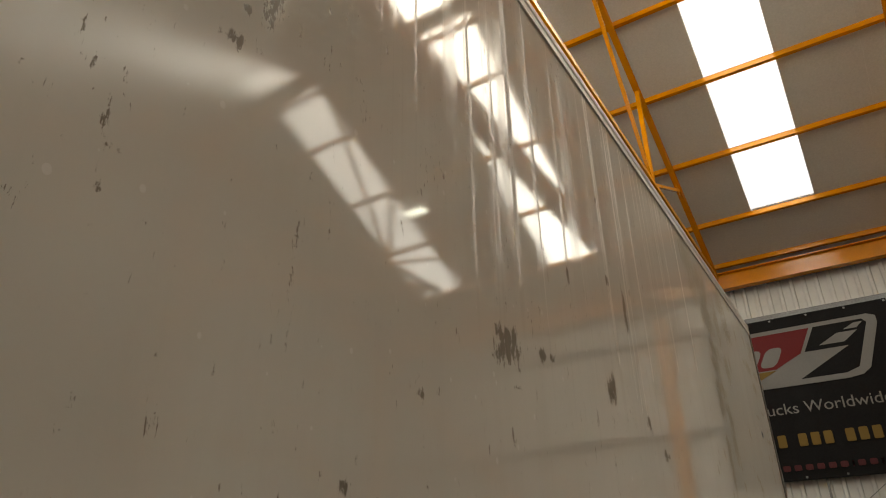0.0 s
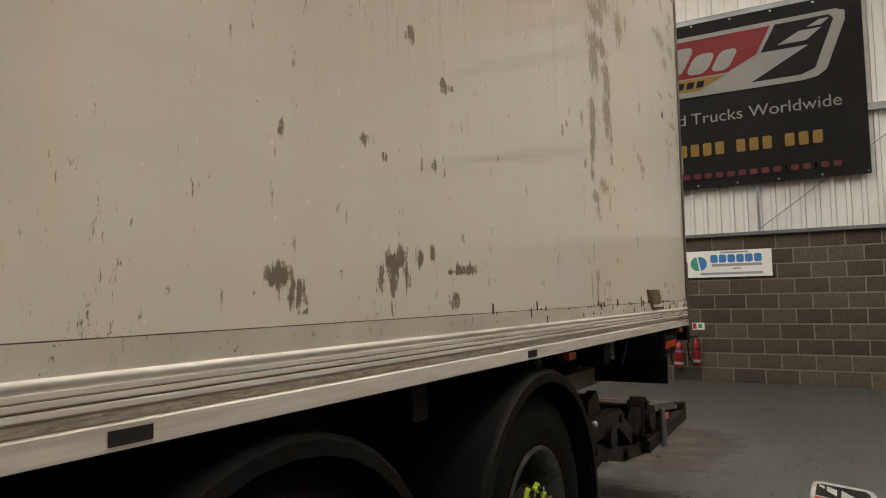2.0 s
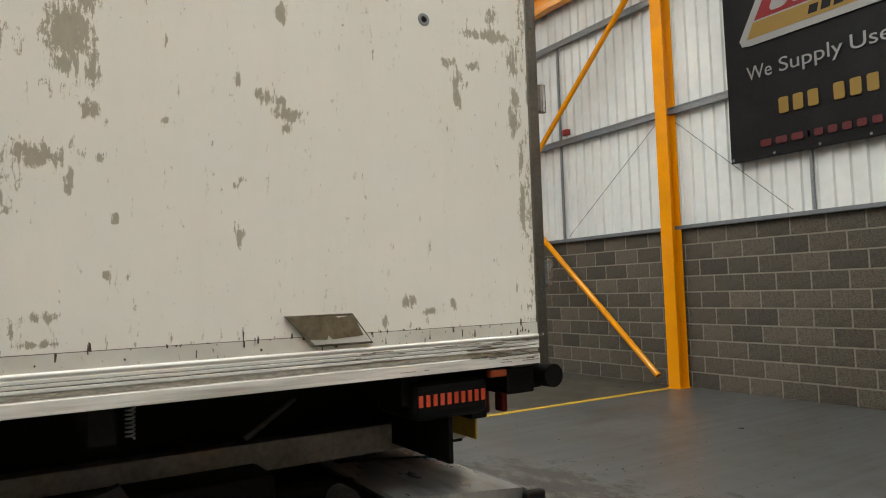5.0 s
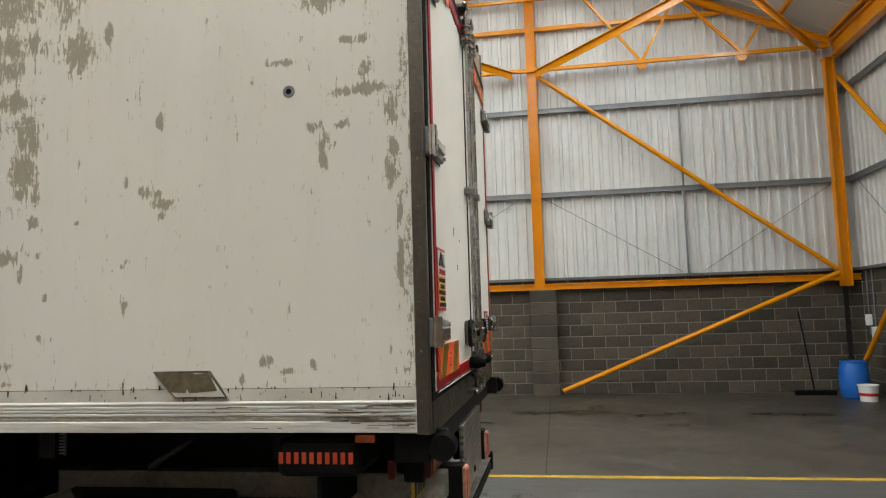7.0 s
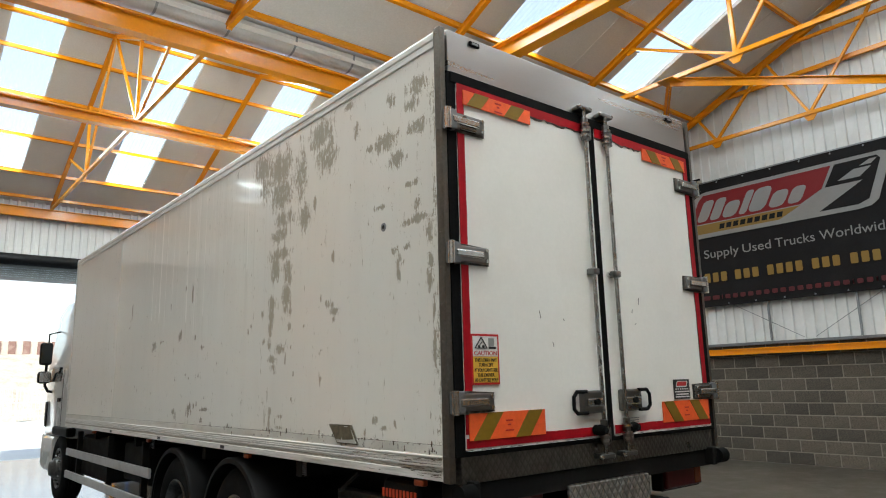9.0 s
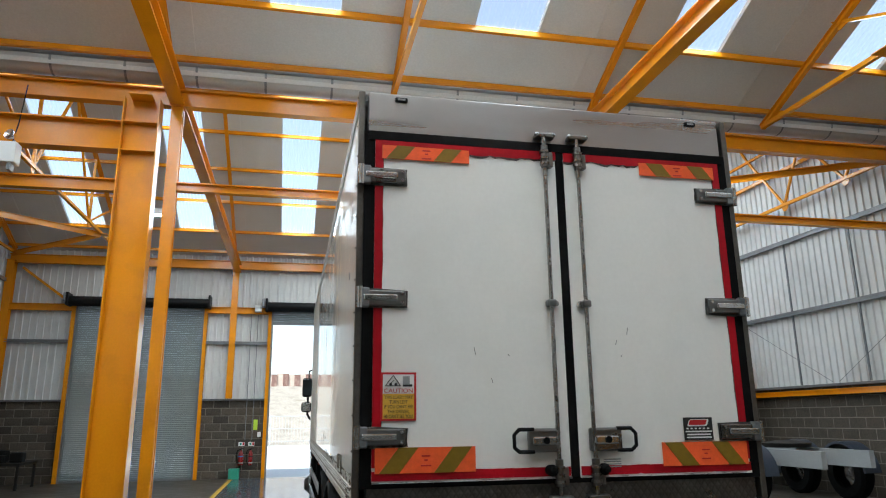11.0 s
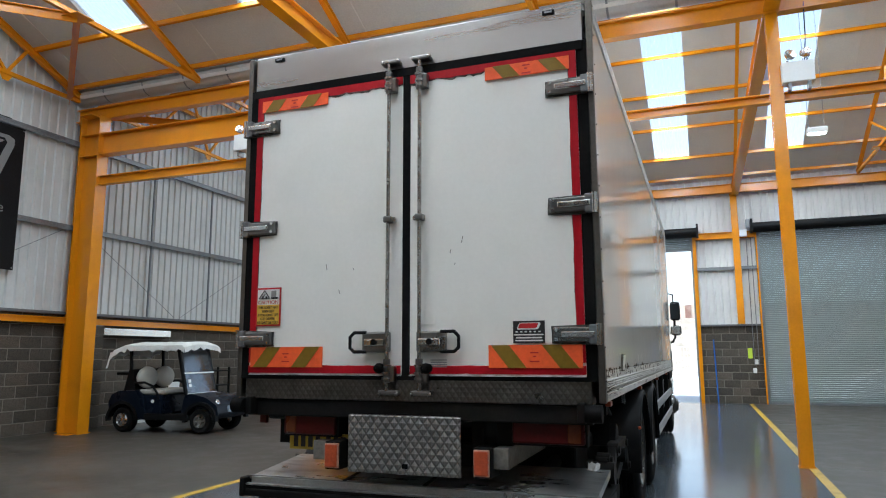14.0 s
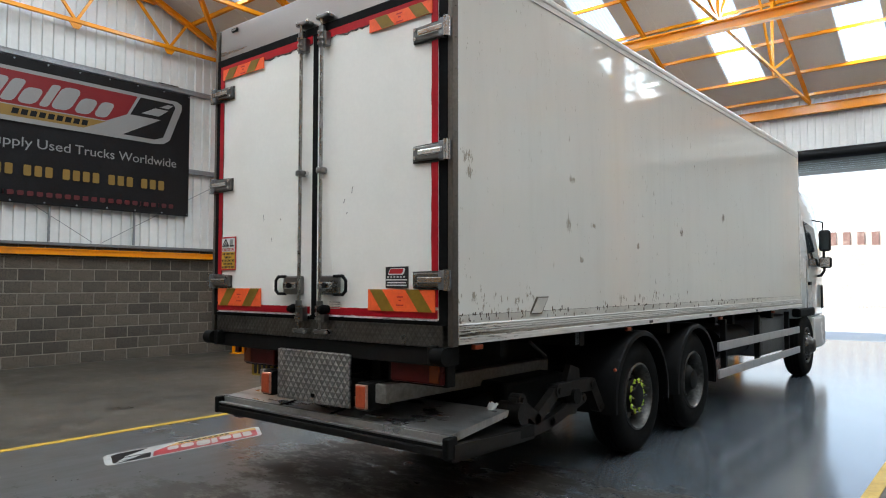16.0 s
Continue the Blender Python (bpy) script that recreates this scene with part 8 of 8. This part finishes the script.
# ---------- parked tractor unit ----------
def tractor_unit():
    t = thing("tractor_unit", "parked black lorry tractor unit with chrome exhaust stacks", "lorry tractor", at=Matrix.Translation((-0.15, -0.35, 0)))
    side = [(12.5, 1.15), (12.5, 4.0), (12.6, 4.08), (13.3, 4.0), (14.1, 3.55), (14.75, 3.2), (14.9, 2.0), (14.9, 0.9), (14.0, 0.9), (13.9, 1.15)]
    bm = prism(B(), side, RYZ(7.08, 0, 0), 2.46)
    bmesh.ops.bevel(bm, geom=[e for e in bm.edges], offset=0.05, segments=2, profile=0.5, affect="EDGES")
    part("cab_shell", bm, CABNAVY, t, "glossy dark navy sleeper cab", True)
    part("rear_wall", box(B(), 7.14, 9.48, 12.485, 12.498, 1.2, 3.96, 0.004), CABBLACK, t, "matt black rear wall of the cab")
    for z in (2.1, 2.95, 3.4):
        part("panel_seam", box(B(), 7.3, 9.3, 12.478, 12.487, z, z + 0.012), CHARCOAL, t)
    for x in (7.6, 8.3, 9.0):
        part("panel_seam", box(B(), x, x + 0.012, 12.478, 12.487, 1.3, 3.6), CHARCOAL, t)
    part("roof_wing", box(B(), 7.1, 9.52, 12.3, 12.55, 3.95, 4.05, 0.03), CABBLACK, t)
    part("air_deflector", box(B(), 7.06, 7.14, 12.2, 12.52, 1.2, 3.9, 0.03), CABBLACK, t, "black side air deflector")
    part("air_deflector", box(B(), 9.48, 9.56, 12.2, 12.52, 1.2, 3.9, 0.03), CABBLACK, t, "black side air deflector")
    part("side_window", prism(B(), [(13.75, 2.2), (14.75, 1.98), (14.7, 2.85), (13.75, 2.95)], RYZ(7.065, 0, 0), 0.02), PALEGLASS, t, "pale glossy side window")
    # narrow slit pane; its blue colour imitates reflected sky
    part("side_window", box(B(), 7.065, 7.085, 12.86, 12.95, 2.3, 3.25, 0.01), SKYGLASS, t)
    part("fairing_panel", box(B(), 7.066, 7.08, 13.0, 13.1, 3.1, 3.75, 0.004), CHARCOAL, t)
    for k in range(7):
        part("fairing_rib", box(B(), 7.064, 7.082, 13.15, 13.62 - 0.02 * k, 3.12 + k * 0.075, 3.145 + k * 0.075, 0.004), NAVYPLASTIC, t)
    part("window_trim", box(B(), 7.06, 7.08, 13.62, 13.74, 2.15, 2.95), CHROME, t)
    part("red_stripe", box(B(), 7.068, 7.079, 12.75, 14.3, 1.78, 2.0), BANRED, t)
    part("gold_mark", box(B(), 7.06, 7.07, 13.55, 13.75, 1.74, 2.0), PRINTGOLD, t)
    part("white_mark", box(B(), 7.06, 7.07, 13.4, 13.6, 1.48, 1.7), WHITE, t)
    for k in range(5):
        part("step_bar", box(B(), 7.06, 7.079, 13.5, 14.2, 1.2 + k * 0.07, 1.23 + k * 0.07), GREYTRIM, t)
    part("sun_visor", box(B(), 7.12, 9.48, 14.7, 14.95, 3.05, 3.25, 0.04), CHARCOAL, t)
    for z0, z1 in ((2.3, 2.85), (2.0, 2.25)):
        part("mirror", box(B(), 6.72, 6.95, 14.68, 14.8, z0, z1, 0.04, 3), CHROME if z0 > 2.2 else CHARCOAL, t, "chrome door mirror", True)
    part("mirror_arm", pipe(B(), [Vector((7.08, 14.7, 2.8)), Vector((6.85, 14.74, 2.85)), Vector((6.85, 14.74, 2.0))], 0.02), CHARCOAL, t, "", True)
    for s, x in ((-1, 7.22), (1, 9.34)):
        st = part("exhaust_pipe", tube(B(), (x, 11.7, 1.9), (x, 11.7, 4.0), 0.075, 18), CHROME, t, "chrome exhaust stack", True)
        part("stack_tip", tube(B(), (x, 11.7, 4.0), (x, 11.55, 4.22), 0.075, 18), CHARCOAL, st, "", True)
        sh = part("heat_shield", tube(B(), (x, 11.68, 1.35), (x, 11.68, 2.8), 0.14, 20), CHROME, st, "perforated heat shield", True)
        for k in range(12):
            for a in (200, 235, 270, 305, 340):
                q = Matrix.Translation((x, 11.68, 1.42 + k * 0.11 + (0.05 if a % 70 else 0))) @ pose(0, 0, 0, 0, 0, a) @ pose(0.1375, 0, 0, 0, 90, 0)
                bm = B()
                bmesh.ops.create_cone(bm, cap_ends=True, segments=8, radius1=0.018, radius2=0.018, depth=0.01, matrix=q)
                part("hole", bm, CHARCOAL, st)
        part("elbow", pipe(B(), [Vector((x, 11.7, 1.4)), Vector((x, 11.6, 1.15)), Vector((x - s * 0.3, 11.5, 1.05))], 0.07, 14), CHROME, st, "", True)
        part("stay_bar", tube(B(), (x, 11.75, 2.5), (8.3 - s * 0.3, 11.2, 1.1), 0.014, 8), CHROME, t)
    for x in (7.75, 8.75):
        part("chassis_rail", box(B(), x - 0.05, x + 0.05, 7.3, 13.8, 0.7, 1.0), GREYTRIM, t)
    part("catwalk", box(B(), 7.5, 9.1, 10.7, 11.9, 1.0, 1.06), CHEQUERDARK, t)
    part("fifth_wheel", lathe(B(), [(0.001, 0), (0.45, 0), (0.48, 0.08), (0.2, 0.12), (0.001, 0.12)], Matrix.Translation((8.25, 8.9, 1.02)), 26), RUSTY, t, "", True)
    part("locker", box(B(), 7.66, 8.5, 11.45, 11.85, 1.06, 1.47, 0.03), GREYTRIM, t)
    bm = B()
    for k in range(7):
        pipe(bm, [Vector((8.12 + 0.04 * (k % 3) + 0.30 * math.cos(a), 11.0 + 0.07 * k, 1.27 + 0.19 * math.sin(a + 0.3 * k))) for a in [j * math.pi / 7 for j in range(15)]], 0.02, 6)
    part("hose_coil", bm, RUBBER, t, "coiled black air hose", True)
    for s, x in ((-1, 7.02), (1, 9.60)):
        part("step_box", box(B(), *sorted((x, x - s * 0.35)), 12.1, 12.58, 0.38, 0.95, 0.05), CABBLUE, t, "pale blue-grey step box behind the wheel")
        part("air_tank", tube(B(), (x - s * 0.12, 11.62, 0.62), (x - s * 0.12, 12.1, 0.62), 0.11, 18), CABBLUE, t, "small pale air tank", True)
        part("battery_box", box(B(), *sorted((x - s * 0.06, x - s * 0.45)), 11.62, 12.08, 0.76, 1.0, 0.03), GREYTRIM, t)
        part("marker_reflector", box(B(), *sorted((x, x + s * 0.012)), 11.5, 11.58, 0.55, 0.68, 0.004), LAMPORANGE, t)
        part("tank_bracket", box(B(), *sorted((x, x - s * 0.4)), 11.48, 11.6, 0.40, 0.98, 0.02), CHARCOAL, t)
        part("fuel_tank", box(B(), *sorted((x, x - s * 0.55)), 10.72, 11.44, 0.36, 0.92, 0.10, 4), CABBLUE, t, "pale rounded fuel tank with dark straps", True)
        for y in (10.86, 11.08, 11.3):
            part("tank_strap", box(B(), *sorted((x + s * 0.006, x - s * 0.02)), y - 0.025, y + 0.025, 0.42, 0.86, 0.004), NAVYPLASTIC, t)
        part("cab_skirt", box(B(), *sorted((x - s * 0.02, x - s * 0.3)), 13.95, 14.9, 0.35, 1.1, 0.05), CABBLUE, t)
        part("chassis_locker", box(B(), *sorted((x - s * 0.1, x - s * 0.5)), 10.95, 11.5, 0.78, 1.0, 0.03), BLACKSTEEL, t)
        for y, R in ((13.25, 0.5), (10.05, 0.5), (8.65, 0.5)):
            bm = B()
            rings = []
            for k in range(15):
                a = radians(4 + 172 * k / 14)
                rings.append([bm.verts.new((px, y + math.cos(a) * pr, R + math.sin(a) * pr)) for px, pr in ((x - s * 0.36, 0.62), (x, 0.62), (x + s * 0.015, 0.56), (x - s * 0.36, 0.57))])
            for a, b in zip(rings[:-1], rings[1:]):
                for k in range(4):
                    bm.faces.new((a[k], a[(k + 1) % 4], b[(k + 1) % 4], b[k]))
            part("wheel_arch", bm, CABBLUE if y > 12 else NAVYPLASTIC, t, "", True)
            m = Matrix.Translation((x - s * 0.02, y, R)) @ Matrix(((0, 0, s, 0), (1, 0, 0, 0), (0, s, 0, 0), (0, 0, 0, 1)))
            w = part("wheel", lathe(B(), [(0.28, -0.3), (0.44, -0.3), (R, -0.25), (R, -0.06), (0.46, -0.01), (0.34, 0.0), (0.28, -0.03)], m, 34), RUBBER, t, "", True)
            part("rim", lathe(B(), [(0.285, -0.03), (0.295, -0.005), (0.26, -0.03), (0.22, -0.08), (0.15, -0.06), (0.13, 0.0), (0.001, 0.02)], m, 28), CHROME, w, "bright alloy rim", True)
            for k in range(8):
                q = m @ pose(0, 0, 0, 0, 0, 45 * k) @ Matrix.Translation((0.225, 0, -0.06))
                bm = B()
                bmesh.ops.create_cone(bm, cap_ends=True, segments=10, radius1=0.03, radius2=0.03, depth=0.02, matrix=q)
                part("vent_hole", bm, CHARCOAL, w)
    return t


tractor_unit()

# grit, flakes and leaf scraps on the floor
random.seed(8)
bm = B()
for k in range(300):
    if k < 160:
        gx, gy = random.gauss(-0.2, 1.1), random.gauss(-0.9, 1.2)
    else:
        gx, gy = random.uniform(-3.2, 6.5), random.uniform(-5.8, 9.0)
    r = random.uniform(0.003, 0.009) if k % 40 else random.uniform(0.02, 0.035)
    a = random.uniform(0, 6.28)
    pts = [(gx + r * random.uniform(0.5, 1.2) * math.cos(a + j * 1.26), gy + r * random.uniform(0.5, 1.2) * math.sin(a + j * 1.26)) for j in range(5)]
    prism(bm, pts, Matrix.Translation((0, 0, 0.0045)), random.uniform(0.002, 0.005))
solo("floor_grit", bm, surf("dark_grit", (0.03, 0.025, 0.02), 0.9, spread=0.4), "dark grit and flakes scattered on the floor", "grit", kind="stuff")

# ---------- blockwork, laid last ----------
for wall, P, d, n, run, near, start in BLOCKJOBS:
    rest = B()
    placed = 0
    turn = Matrix((( d.x, n.x, 0, 0), (d.y, n.y, 0, 0), (0, 0, 1, 0), (0, 0, 0, 1)))
    for row in range(10):
        z = 0.112 + row * 0.225
        s = 0.0 if row % 2 else -0.225
        while s < run:
            a, b = max(s, 0.0), min(s + 0.44, run)
            if b - a > 0.03:
                mid, share = (a + b) / 2, (b - a) / 0.44
                m = Matrix.Translation(P + d * mid - n * 0.012 + Vector((0, 0, z))) @ turn @ Matrix.Diagonal((share, 1, 1, 1))
                if placed < 300 and near[0] <= start + mid <= near[1]:
                    ob = new("block", BLOCKMESH)
                    ob.parent = wall
                    ob.matrix_basis = m
                    placed += 1
                else:
                    vs = [rest.verts.new(m @ v.co) for v in BLOCKMESH.vertices]
                    for f in BLOCKMESH.polygons:
                        rest.faces.new([vs[i] for i in f.vertices])
            s += 0.45
    if len(rest.verts):
        tagged(part("blockwork", rest, BLOCK, wall), kind="stuff")
    else:
        rest.free()
